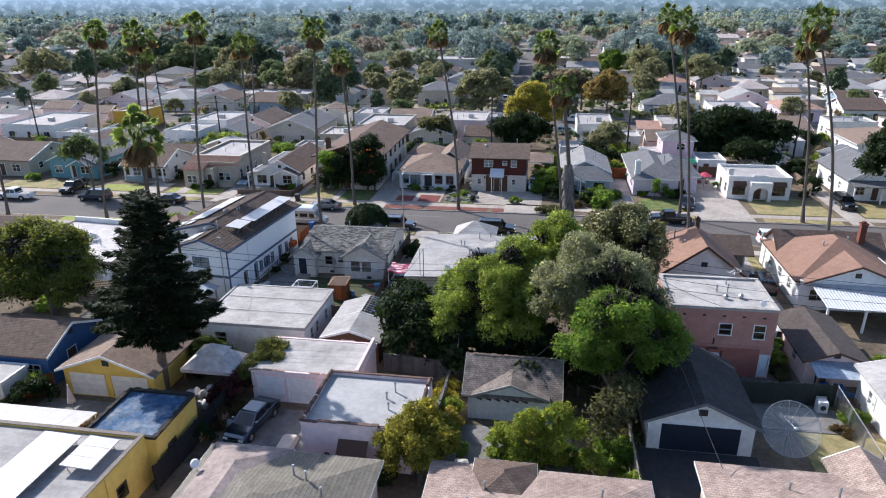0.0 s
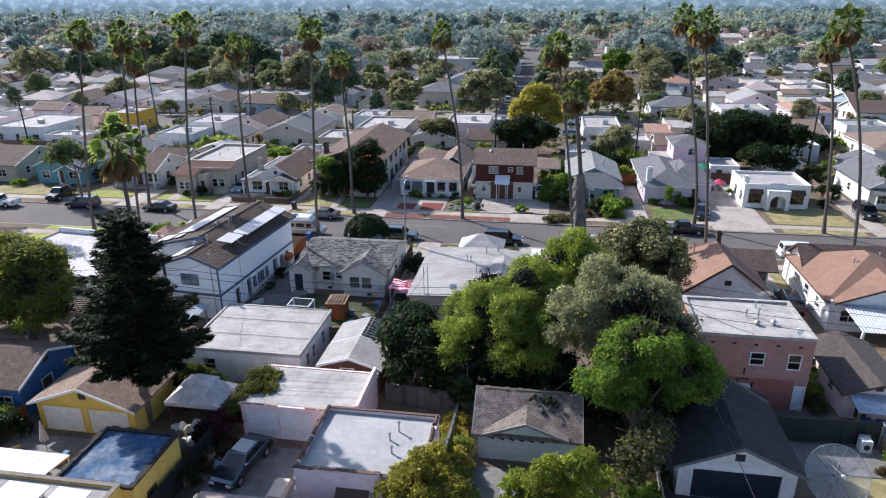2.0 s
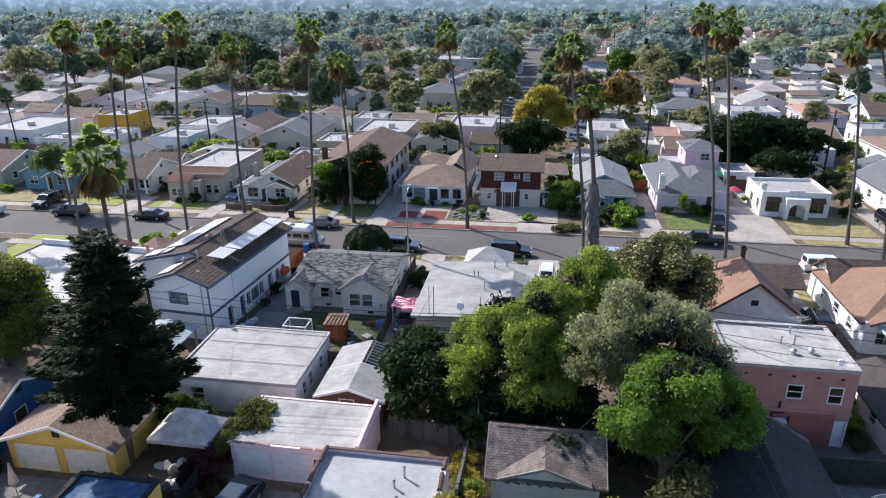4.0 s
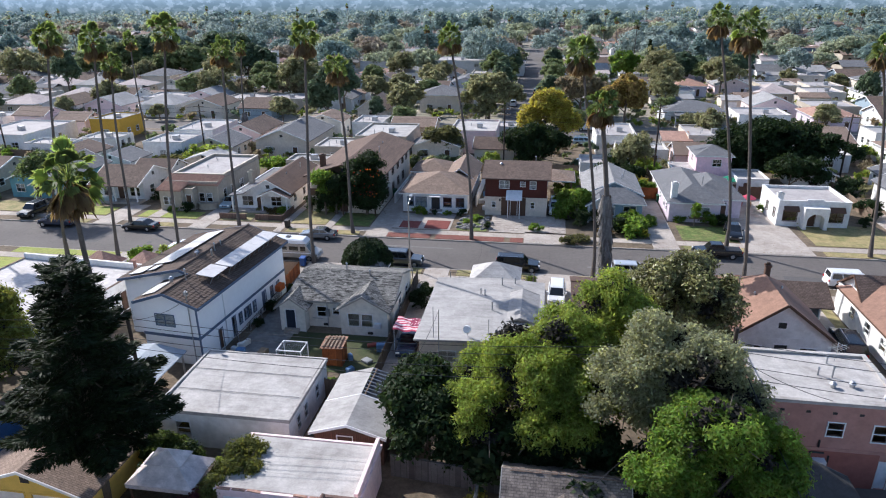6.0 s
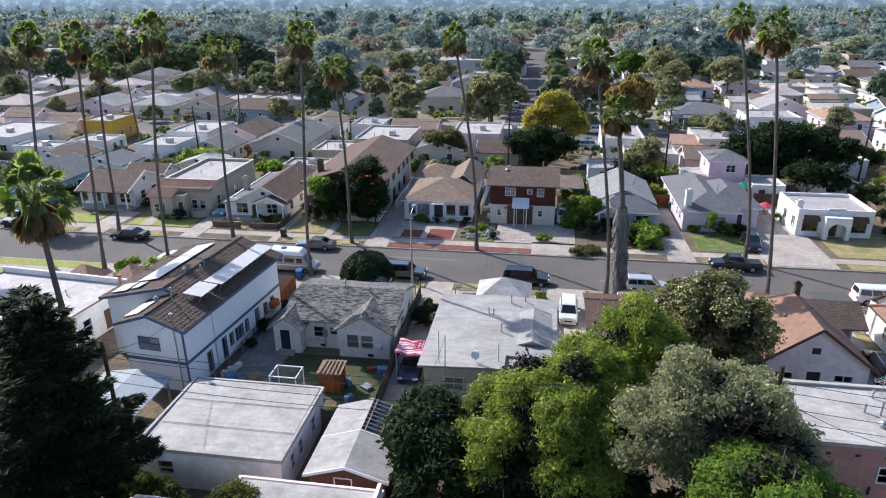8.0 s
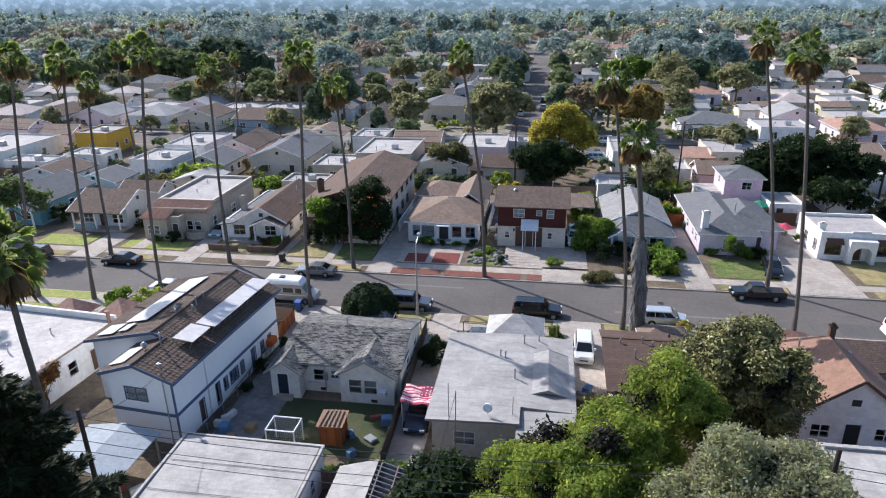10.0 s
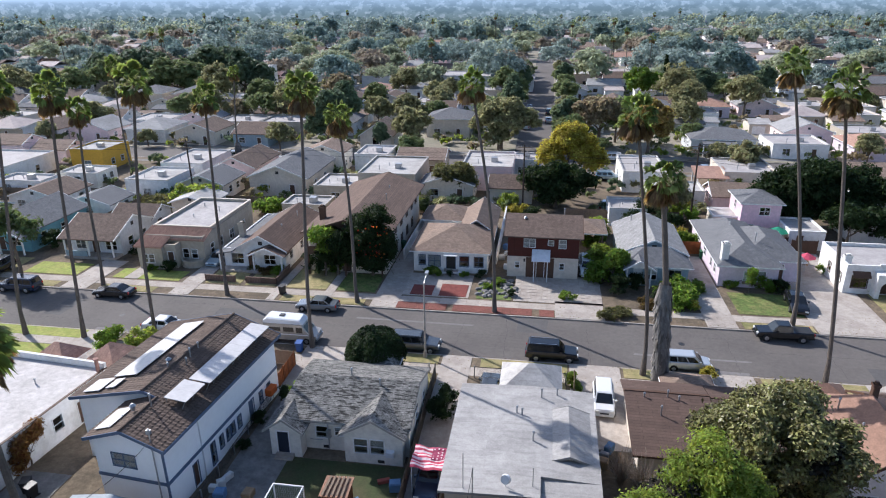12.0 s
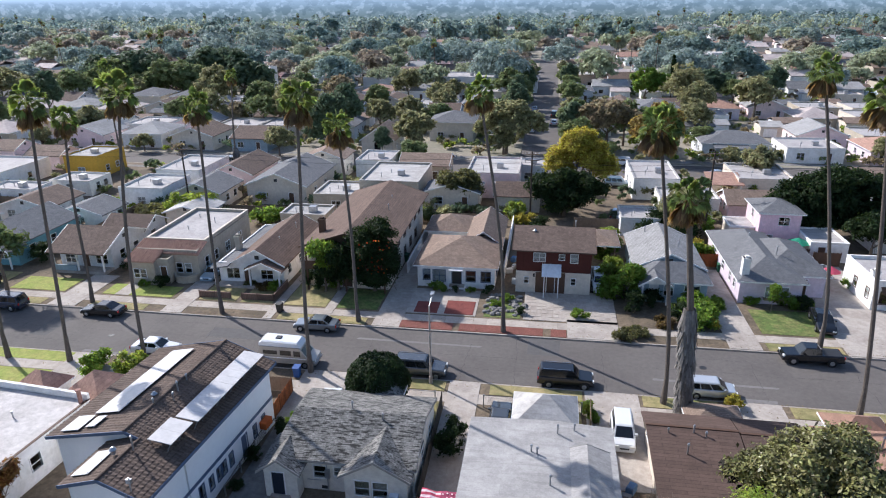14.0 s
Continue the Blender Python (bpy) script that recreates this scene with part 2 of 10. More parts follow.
REDLENS = surface("red_lamp_lens", (0.4, 0.015, 0.012), rough=0.15, var=0.03, bump=0)
CURTAIN = surface("pale_curtain", (0.55, 0.53, 0.5), var=0.1, fine=6)


def leafy(name, col, col2, leaf=0.38, island=0.35, face=0.5):
    return surface(name, col, face=face, rough=0.6, var=0.2, big=0.5, fine=2.0, col2=col2, island=island, leaf=leaf, bump=0.0, spec=0.12, mid=0.05)


L_BRIGHT = leafy("bright_leaf", (0.38, 0.47, 0.095), (0.15, 0.23, 0.042), 0.42)
L_GREEN = leafy("green_leaf", (0.25, 0.38, 0.07), (0.125, 0.21, 0.04), 0.47)
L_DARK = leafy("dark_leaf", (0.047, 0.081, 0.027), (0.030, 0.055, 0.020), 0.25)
L_OLIVE = leafy("olive_leaf", (0.423, 0.450, 0.288), (0.225, 0.252, 0.153), 0.48)
L_MAGN = surface("magnolia_leaf", (0.25, 0.24, 0.085), rough=0.42, var=0.2, big=0.5, fine=2.0, col2=(0.075, 0.08, 0.028), island=0.5, leaf=0.2, bump=0.0, spec=0.4, mid=0.05)
L_YELLOW = leafy("yellow_leaf", (0.48, 0.43, 0.085), (0.30, 0.29, 0.065), 0.5, face=0.7)
L_PINE = leafy("pine_needle", (0.038, 0.06, 0.02), (0.022, 0.038, 0.014), 0.12)
L_BROWN = leafy("brown_leaf", (0.20, 0.145, 0.065), (0.13, 0.105, 0.05))
L_SAGE = leafy("sage_leaf", (0.20, 0.205, 0.095), (0.135, 0.145, 0.07), 0.42)
# far and mid-distance leaves: distance haze is mixed into these base colours
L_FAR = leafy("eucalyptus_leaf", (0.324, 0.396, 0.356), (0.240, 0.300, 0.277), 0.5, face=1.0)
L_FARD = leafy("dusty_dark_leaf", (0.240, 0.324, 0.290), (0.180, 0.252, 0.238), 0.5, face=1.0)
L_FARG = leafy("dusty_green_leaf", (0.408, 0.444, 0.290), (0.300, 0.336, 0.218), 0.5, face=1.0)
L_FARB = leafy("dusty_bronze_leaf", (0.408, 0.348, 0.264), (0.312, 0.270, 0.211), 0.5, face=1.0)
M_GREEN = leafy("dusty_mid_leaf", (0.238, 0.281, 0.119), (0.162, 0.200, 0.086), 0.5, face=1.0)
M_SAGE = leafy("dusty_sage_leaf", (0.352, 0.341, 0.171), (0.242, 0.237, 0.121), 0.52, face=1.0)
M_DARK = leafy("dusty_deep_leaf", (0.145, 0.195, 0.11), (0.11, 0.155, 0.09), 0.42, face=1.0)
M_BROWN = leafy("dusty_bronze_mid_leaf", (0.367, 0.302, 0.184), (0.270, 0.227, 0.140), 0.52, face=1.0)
# near-black colour for the inner shade of tree crowns
CORE_SHADE = surface("dark_twig", (0.022, 0.019, 0.013), rough=0.95, var=0.3)
L_PALM = leafy("palm_frond", (0.25, 0.33, 0.11), (0.12, 0.18, 0.055), 0.45, 0.5)
L_DEAD = leafy("dead_frond", (0.33, 0.235, 0.12), (0.22, 0.16, 0.085), 0.4, 0.3)


# ---- mesh helpers ----
class Geo:
    """A growing list of points and faces."""

    def __init__(self):
        self.v, self.f = [], []

    def add(self, pts, faces):
        n = len(self.v)
        self.v += [tuple(p) for p in pts]
        self.f += [tuple(n + i for i in f) for f in faces]
        return self

    def box(self, x0, x1, y0, y1, z0, z1):
        return self.add([(x0, y0, z0), (x1, y0, z0), (x1, y1, z0), (x0, y1, z0), (x0, y0, z1), (x1, y0, z1), (x1, y1, z1), (x0, y1, z1)],
                        [(3, 2, 1, 0), (4, 5, 6, 7), (0, 1, 5, 4), (1, 2, 6, 5), (2, 3, 7, 6), (3, 0, 4, 7)])

    def tube(self, p, q, r0, r1=None, n=8, caps=True):
        p, q, r1 = Vector(p), Vector(q), r0 if r1 is None else r1
        d = (q - p).normalized()
        u = d.cross(Vector((0, 0, 1)) if abs(d.z) < 0.9 else Vector((1, 0, 0))).normalized()
        w = d.cross(u)
        ring = [(math.cos(2 * math.pi * i / n), math.sin(2 * math.pi * i / n)) for i in range(n)]
        pts = [p + (u * c + w * s) * r0 for c, s in ring] + [q + (u * c + w * s) * r1 for c, s in ring]
        faces = [(i, i + n, (i + 1) % n + n, (i + 1) % n) for i in range(n)]
        if caps:
            faces += [tuple(range(n)), tuple(range(2 * n - 1, n - 1, -1))]
        return self.add(pts, faces)

    def beam(self, p, q, w, h):
        """A square bar from p to q, w wide, h deep."""
        p, q = Vector(p), Vector(q)
        d = (q - p).normalized()
        u = d.cross(Vector((0, 0, 1)) if abs(d.z) < 0.95 else Vector((1, 0, 0))).normalized() * w / 2
        k = u.cross(d).normalized() * h / 2
        pts = [p - u - k, p + u - k, p + u + k, p - u + k, q - u - k, q + u - k, q + u + k, q - u + k]
        return self.add(pts, [(0, 1, 2, 3), (7, 6, 5, 4), (0, 4, 5, 1), (1, 5, 6, 2), (2, 6, 7, 3), (3, 7, 4, 0)])

    def pipe(self, pts, r, n=5):
        """A round bar along a line of points, in one piece."""
        pts = [Vector(p) for p in pts]
        rings = []
        for i, p in enumerate(pts):
            d = (pts[min(i + 1, len(pts) - 1)] - pts[max(i - 1, 0)]).normalized()
            u = d.cross(Vector((0, 0, 1)) if abs(d.z) < 0.9 else Vector((1, 0, 0))).normalized()
            w = d.cross(u)
            rings += [p + (u * math.cos(2 * math.pi * k / n) + w * math.sin(2 * math.pi * k / n)) * r for k in range(n)]
        faces = [(i * n + k, (i + 1) * n + k, (i + 1) * n + (k + 1) % n, i * n + (k + 1) % n) for i in range(len(pts) - 1) for k in range(n)]
        return self.add(rings, faces)

    def slab(self, polys, t):
        """Polygons seen from above, given a thickness downwards; only the outer edges get sides."""
        key = lambda p: (round(p[0], 3), round(p[1], 3), round(p[2], 3))
        edges = {}
        for poly in polys:
            self.add(poly, [tuple(range(len(poly)))])
            self.add([(p[0], p[1], p[2] - t) for p in poly], [tuple(range(len(poly) - 1, -1, -1))])
            for a, b in zip(poly, poly[1:] + poly[:1]):
                edges[(key(a), key(b))] = (a, b)
        for (ka, kb), (a, b) in edges.items():
            if (kb, ka) not in edges:
                self.add([a, b, (b[0], b[1], b[2] - t), (a[0], a[1], a[2] - t)], [(3, 2, 1, 0)])
        return self

    def mesh(self, name):
        me = bpy.data.meshes.new(name)
        me.from_pydata(self.v, [], self.f)
        me.update()
        return me


def part(name, geo, material, parent=None, label=""):
    me = geo.mesh(name) if isinstance(geo, Geo) else geo
    if not me.materials:
        me.materials.append(material)
    ob = new(name, me)
    if parent is not None:
        ob.parent = parent
    if label:
        ob["label"] = label
    return ob


def thing(name, m, label, category, group="", kind=""):
    ob = new(name)
    ob.matrix_basis = m
    return tagged(ob, label, category, group, kind)


def single(name, geo, material, label, category, group="", kind="", m=None):
    ob = part(name, geo, material)
    if m is not None:
        ob.matrix_basis = m
    return tagged(ob, label, category, group, kind)


def quads_mesh(name, V, n, smooth=False):
    """A mesh of loose n-sided faces from an array of points."""
    me = bpy.data.meshes.new(name)
    count = len(V) // n
    me.vertices.add(len(V))
    me.vertices.foreach_set("co", np.ascontiguousarray(V, dtype=np.float32).ravel())
    me.loops.add(len(V))
    me.loops.foreach_set("vertex_index", np.arange(len(V), dtype=np.int32))
    me.polygons.add(count)
    me.polygons.foreach_set("loop_start", np.arange(0, len(V), n, dtype=np.int32))
    me.update(calc_edges=True)
    me.validate()
    return me


def leaf_points(blobs, clumps, per, size, rng, spread=0.35, droop=0.0, shell=0.55, long=1.7, lobes=6, rough=0.62):
    """Leaves in clumps over the outer part of a set of ellipsoids (cx, cy, cz, rx, ry, rz)."""
    B = np.array(blobs, float)
    subs = []
    for b in B:
        k = max(4, int(lobes * (b[3] * b[4] * b[5]) ** 0.33))
        q = rng.normal(size=(k, 3))
        q /= np.linalg.norm(q, axis=1)[:, None]
        q[:, 2] = np.where(q[:, 2] < -0.4, -q[:, 2], q[:, 2])
        rr = (0.20 + 0.24 * rng.random((k, 1)))
        subs.append(np.concatenate([b[None, :3] + q * b[None, 3:] * (0.5 + 0.45 * rng.random((k, 1))), b[None, 3:] * rr], 1))
    B = np.concatenate(subs)
    wgt = (B[:, 3] * B[:, 4] * B[:, 5]) ** 0.67
    idx = rng.choice(len(B), clumps, p=wgt / wgt.sum())
    d = rng.normal(size=(clumps, 3))
    d /= np.linalg.norm(d, axis=1)[:, None]
    d[:, 2] = np.where(d[:, 2] < -0.5, -d[:, 2], d[:, 2])
    r = shell + (1 - shell) * rng.random(clumps) ** 0.6
    bump = 1 + 0.13 * np.sin(d[:, 0] * 7 + idx) * np.cos(d[:, 1] * 6 + 2 * idx)
    C = B[idx, :3] + d * B[idx, 3:] * (r * bump)[:, None]
    P = np.repeat(C, per, 0) + rng.normal(size=(clumps * per, 3)) * spread * 0.7 * np.array([1, 1, 0.7])
    out = np.repeat(d, per, 0)
    N = rng.normal(size=P.shape) * rough + out * 0.8 + np.array([0, 0, 0.35])
    N /= np.linalg.norm(N, axis=1)[:, None]
    T = np.cross(N, rng.normal(size=P.shape))
    T[:, 2] -= droop
    T -= N * (T * N).sum(1)[:, None]
    T /= np.linalg.norm(T, axis=1)[:, None] + 1e-9
    S = np.cross(N, T)
    s = size * (0.6 + 0.8 * rng.random(len(P)))[:, None]
    V = np.stack([P - T * s * long / 2, P + S * s * 0.42 - T * s * 0.1, P + T * s * long / 2, P - S * s * 0.42 - T * s * 0.1], 1).reshape(-1, 3)
    return V


def leaf_cloud(name, blobs, *args, **kw):
    return quads_mesh(name, leaf_points(blobs, *args, **kw), 4)


def limb(geo, pts, r0, r1, n=7):
    k = len(pts) - 1
    for i in range(k):
        a, b = r0 + (r1 - r0) * i / k, r0 + (r1 - r0) * (i + 1) / k
        geo.tube(pts[i], pts[i + 1], a, b, n, caps=(i == k - 1))


def broadleaf(x, y, blobs, leaf, label, clumps=900, per=14, size=0.32, trunk=0.3, spread=0.4, name="tree", droop=0.0, group="", z=G, rng=None, long=1.7, lobes=6, rough=0.62, dark_core=False):
    """A tree: tapered trunk, limbs towards each lobe of the crown, and a crown of leaves. Lobes are relative to the foot."""
    rng = rng or RNG
    t = thing(name, pose(x, y, z), label, "tree", group)
    g = Geo()
    low = min(b[2] - b[5] * 0.3 for b in blobs)
    fork = Vector((0, 0, max(0.8, low * 0.7)))
    limb(g, [(0, 0, 0), (0.05, 0.03, fork.z * 0.5), fork], trunk * 1.3, trunk * 0.8, 9)
    for b in blobs:
        c = Vector(b[:3])
        mid = fork.lerp(c, 0.5) + Vector((rng.normal() * 0.2, rng.normal() * 0.2, 0.25))
        limb(g, [fork, mid, c], trunk * 0.5, trunk * 0.18, 6)
        for _ in range(4):
            e = c + Vector((rng.normal() * b[3], rng.normal() * b[4], rng.normal() * b[5])) * 0.55
            limb(g, [c, c.lerp(e, 0.5), e], trunk * 0.16, 0.02, 5)
    part("trunk", g, BARK, t)
    V = leaf_points(blobs, clumps, per, size, rng, spread, droop, long=long, lobes=lobes, rough=rough)
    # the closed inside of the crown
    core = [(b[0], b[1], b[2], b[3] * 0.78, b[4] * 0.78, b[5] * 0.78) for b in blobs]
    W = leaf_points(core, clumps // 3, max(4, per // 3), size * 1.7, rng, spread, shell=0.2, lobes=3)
    # opaque near-black flakes put the crown's inner shade into colour
    if dark_core:
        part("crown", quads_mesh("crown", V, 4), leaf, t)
        part("inner_crown", quads_mesh("inner_crown", W, 4), CORE_SHADE, t, "dark flakes standing in for shade inside the crown")
    else:
        part("crown", quads_mesh("crown", np.concatenate([V, W]), 4), leaf, t)
    return t


def fan_palm(x, y, cx, h, label, lean_y=0.0, r=0.165, crown=2.3, skirt=0.5, thatch=0.0, seed=0, fronds=36, group="fan palms along the street"):
    """A fan palm: foot at (x, y), crown above cx at height h; skirt: how many dead fronds hang, thatch: metres of old fronds on the trunk."""
    rng = np.random.default_rng(100 + seed)
    crown = crown * 0.68
    t = thing("palm_tree", pose(x, y, G), label, "palm tree", group)
    g = Geo()
    dx, top = cx - x, h - 0.4
    pts = [(dx * (u ** 1.6) + 0.12 * math.sin(u * 5 + seed), lean_y * u + 0.1 * math.sin(u * 4 + 2 * seed), top * u) for u in [i / 9 for i in range(10)]]
    pts[0] = (0, 0, -0.05)
    limb(g, pts[:2], r * 1.8, r * 1.1, 10)
    limb(g, pts[1:], r * 1.1, r * 0.72, 10)
    part("trunk", g, PALMBARK, t)
    c = np.array(pts[-1])

    c[2] += 0.3

    def fans(count, lo, hi, reach, spread, stem, sag, tall=1.0):
        V = []
        for i in range(count):
            az = i * 2.399 + rng.normal() * 0.25
            el = math.asin(max(-0.995, min(0.995, lo + (hi - lo) * (i + 0.5) / count))) + rng.normal() * 0.1
            d = np.array([math.cos(az) * math.cos(el), math.sin(az) * math.cos(el), math.sin(el) * tall])
            side = np.array([-math.sin(az), math.cos(az), 0.0])
            up = np.cross(d, side)
            roll = rng.normal() * 0.85
            side, up = side * math.cos(roll) + up * math.sin(roll), up * math.cos(roll) - side * math.sin(roll)
            b = c + d * reach * stem * (0.8 + 0.5 * rng.random()) - np.array([0, 0, sag * 0.15])
            V += [c + side * 0.03, c - side * 0.03, b - side * 0.02, b + side * 0.02]
            blades = 13
            big = 0.65 + 0.6 * rng.random()
            for k in range(blades):
                a = (k / (blades - 1) - 0.5) * 2 * spread
                ln = reach * (1 - stem) * (1 - 0.22 * abs(a) / spread) * big
                e = d * math.cos(a) + side * math.sin(a)
                mid = b + e * ln * 0.62 + up * 0.06 * (k % 2)
                tip = b + e * ln - np.array([0, 0, sag * (0.2 + 0.8 * rng.random()) * (0.4 + max(0, math.cos(el)))])
                wv = np.cross(e, up) * 0.062 * reach
                V += [b, mid + wv, tip, mid - wv]
        return quads_mesh("fronds", np.array(V), 4)
    part("crown", fans(fronds, -0.42, 1.0, crown, 1.0, 0.52, 0.3, 1.3), L_PALM, t)
    if skirt > 0:
        part("dead_fronds", fans(int(46 * skirt), -0.99, -0.72, crown * 1.2, 0.42, 0.35, 0.35), L_DEAD, t, "hanging dry brown fronds")
    if thatch > 0:
        V = []
        for i in range(int(thatch * 150)):
            u = rng.random()
            z = (top - 6.0) * 0.0 + 1.0 + u * thatch
            az = rng.random() * 6.283
            uu = z / top
            ax = np.array([dx * uu ** 1.6, lean_y * uu, z])
            d = np.array([math.cos(az), math.sin(az), 0])
            s = np.array([-d[1], d[0], 0])
            rr = 0.45 + 0.25 * rng.random()
            p = ax + d * rr * 0.75
            q = ax + d * (rr + 0.2 * rng.random()) + np.array([0, 0, -0.9 - 0.5 * rng.random()])
            V += [p + s * 0.12, p - s * 0.12, q - s * 0.05, q + s * 0.05]
        part("thatch", quads_mesh("thatch", np.array(V), 4), surface("old_thatch", (0.20, 0.185, 0.17), rough=0.95, var=0.3, island=0.35), t, "shaggy grey thatch of old fronds")
    return t


# ---- houses ----
def spot(side, x0, x1, y0, y1, z, th=0.18):
    """The map from (along, up, outwards) on a wall of a box plan to its place."""
    if side == "S":
        return lambda u, v, d: (x0 + u, y0 - d, z + v)
    if side == "N":
        return lambda u, v, d: (x0 + u, y1 + d, z + v)
    if side == "W":
        return lambda u, v, d: (x0 - d, y0 + th + u, z + v)
    return lambda u, v, d: (x1 + d, y0 + th + u, z + v)


def holed(at, u0, u1, v0, v1, holes, d0, d1):
    """One joined plate from u0 to u1 and v0 to v1, from d0 to d1 deep, with rectangular holes through it."""
    g = Geo()
    us = sorted({u0, u1, *[a for h in holes for a in h[:2]]})
    vs = sorted({v0, v1, *[a for h in holes for a in h[2:4]]})
    nu, nv = len(us) - 1, len(vs) - 1
    full = lambda i, j: 0 <= i < nu and 0 <= j < nv and not any(h[0] < (us[i] + us[i + 1]) / 2 < h[1] and h[2] < (vs[j] + vs[j + 1]) / 2 < h[3] for h in holes)
    seen, pts, faces = {}, [], []

    def k(i, j, d):
        if (i, j, d) not in seen:
            seen[(i, j, d)] = len(pts)
            pts.append(at(us[i], vs[j], d1 if d else d0))
        return seen[(i, j, d)]
    for i in range(nu):
        for j in range(nv):
            if not full(i, j):
                continue
            faces.append((k(i, j, 1), k(i + 1, j, 1), k(i + 1, j + 1, 1), k(i, j + 1, 1)))
            faces.append((k(i, j + 1, 0), k(i + 1, j + 1, 0), k(i + 1, j, 0), k(i, j, 0)))
            for di, dj, a, b in ((-1, 0, (i, j), (i, j + 1)), (1, 0, (i + 1, j + 1), (i + 1, j)), (0, -1, (i + 1, j), (i, j)), (0, 1, (i, j + 1), (i + 1, j + 1))):
                if not full(i + di, j + dj):
                    faces.append((k(*a, 0), k(*b, 0), k(*b, 1), k(*a, 1))[::-1])
    return g.add(pts, faces)


def rect_ring(x0, x1, y0, y1, w, z0, z1):
    """A closed rectangular band, w wide."""
    return holed(lambda u, v, d: (u, v, d), x0, x1, y0, y1, [(x0 + w, x1 - w, y0 + w, y1 - w)], z0, z1)


def side_box(geo, side, x0, x1, y0, y1, z, u0, u1, v0, v1, d0, d1, th=0.18):
    """A box on a wall: along u, up v, from d0 to d1 outwards of the wall's face."""
    if side == "S":
        geo.box(x0 + u0, x0 + u1, y0 - d1, y0 - d0, z + v0, z + v1)
    elif side == "N":
        geo.box(x0 + u0, x0 + u1, y1 + d0, y1 + d1, z + v0, z + v1)
    elif side == "W":
        geo.box(x0 - d1, x0 - d0, y0 + th + u0, y0 + th + u1, z + v0, z + v1)
    else:
        geo.box(x1 + d0, x1 + d1, y0 + th + u0, y0 + th + u1, z + v0, z + v1)


def volume(t, x0, x1, y0, y1, h, wall, holes=(), trim=WHITE_TRIM, z=0.0, door=None, gdoor=None, skip=""):
    """Walls with openings, and the windows and doors in them. holes: (side, u0, u1, v0, v1, kind)."""
    for side in "SNWE":
        if side in skip:
            continue
        mine = [o[1:5] for o in holes if o[0] == side]
        length = (x1 - x0) if side in "SN" else (y1 - y0) - 0.36
        part("wall", holed(spot(side, x0, x1, y0, y1, z), 0.0, length, 0.0, h, mine, -0.18, 0.0), wall, t)
    for side, u0, u1, v0, v1, kind in holes:
        args = (side, x0, x1, y0, y1, z)
        if kind == "w":
            mid, c = (v0 + v1) / 2, (u0 + u1) / 2
            cols = [(u0, c - 0.03), (c + 0.03, u1)] if u1 - u0 > 1.1 else [(u0, u1)]
            panes = [(a, b, p, q) for a, b in cols for p, q in ((v0, mid - 0.025), (mid + 0.025, v1))]
            at = spot(side, x0, x1, y0, y1, z)
            g = holed(at, u0 - 0.07, u1 + 0.07, v0 - 0.08, v1 + 0.07, panes, 0.004, 0.05)
            w = part("window", g, trim, t)
            g = Geo()
            side_box(g, *args, u0, u1, v0, v1, -0.012, -0.002)
            p = part("pane", g, GLASS, w)
            p.visible_shadow = False
            if rnd.random() < 0.3:
                g = Geo()
                side_box(g, *args, u0, u1, v0 + (v1 - v0) * rnd.choice((0, 0.45)), v1, -0.15, -0.14)
                if t.matrix_basis.translation.y < 75:
                    part("blind", g, CURTAIN, w, "pale window blind")
        elif kind == "d":
            g = Geo()
            side_box(g, *args, u0, u1, v0, v1, -0.12, -0.06)
            d = part("door", g, door or BROWNTRIM, t)
            g = holed(spot(side, x0, x1, y0, y1, z), u0 - 0.07, u1 + 0.07, v0, v1 + 0.07, [(u0, u1, v0, v1)], 0.004, 0.045)
            part("door_frame", g, trim, t)
        elif kind == "g":
            g, n = Geo(), 4
            for i in range(n):
                a, b = v0 + (v1 - v0) * i / n, v0 + (v1 - v0) * (i + 1) / n
                side_box(g, *args, u0, u1, a, b - 0.02, -0.12, -0.06)
            part("garage_door", g, gdoor or WHITE_TRIM, t)
            g = holed(spot(side, x0, x1, y0, y1, z), u0 - 0.1, u1 + 0.1, v0, v1 + 0.1, [(u0, u1, v0, v1)], 0.004, 0.04)
            part("door_frame", g, trim, t)
        elif kind == "v":
            g = Geo()
            for i in range(4):
                a = v0 + (v1 - v0) * i / 4
                side_box(g, *args, u0, u1, a, a + (v1 - v0) / 6, -0.1, -0.03)
            part("vent_grille", g, DARKMET, t)


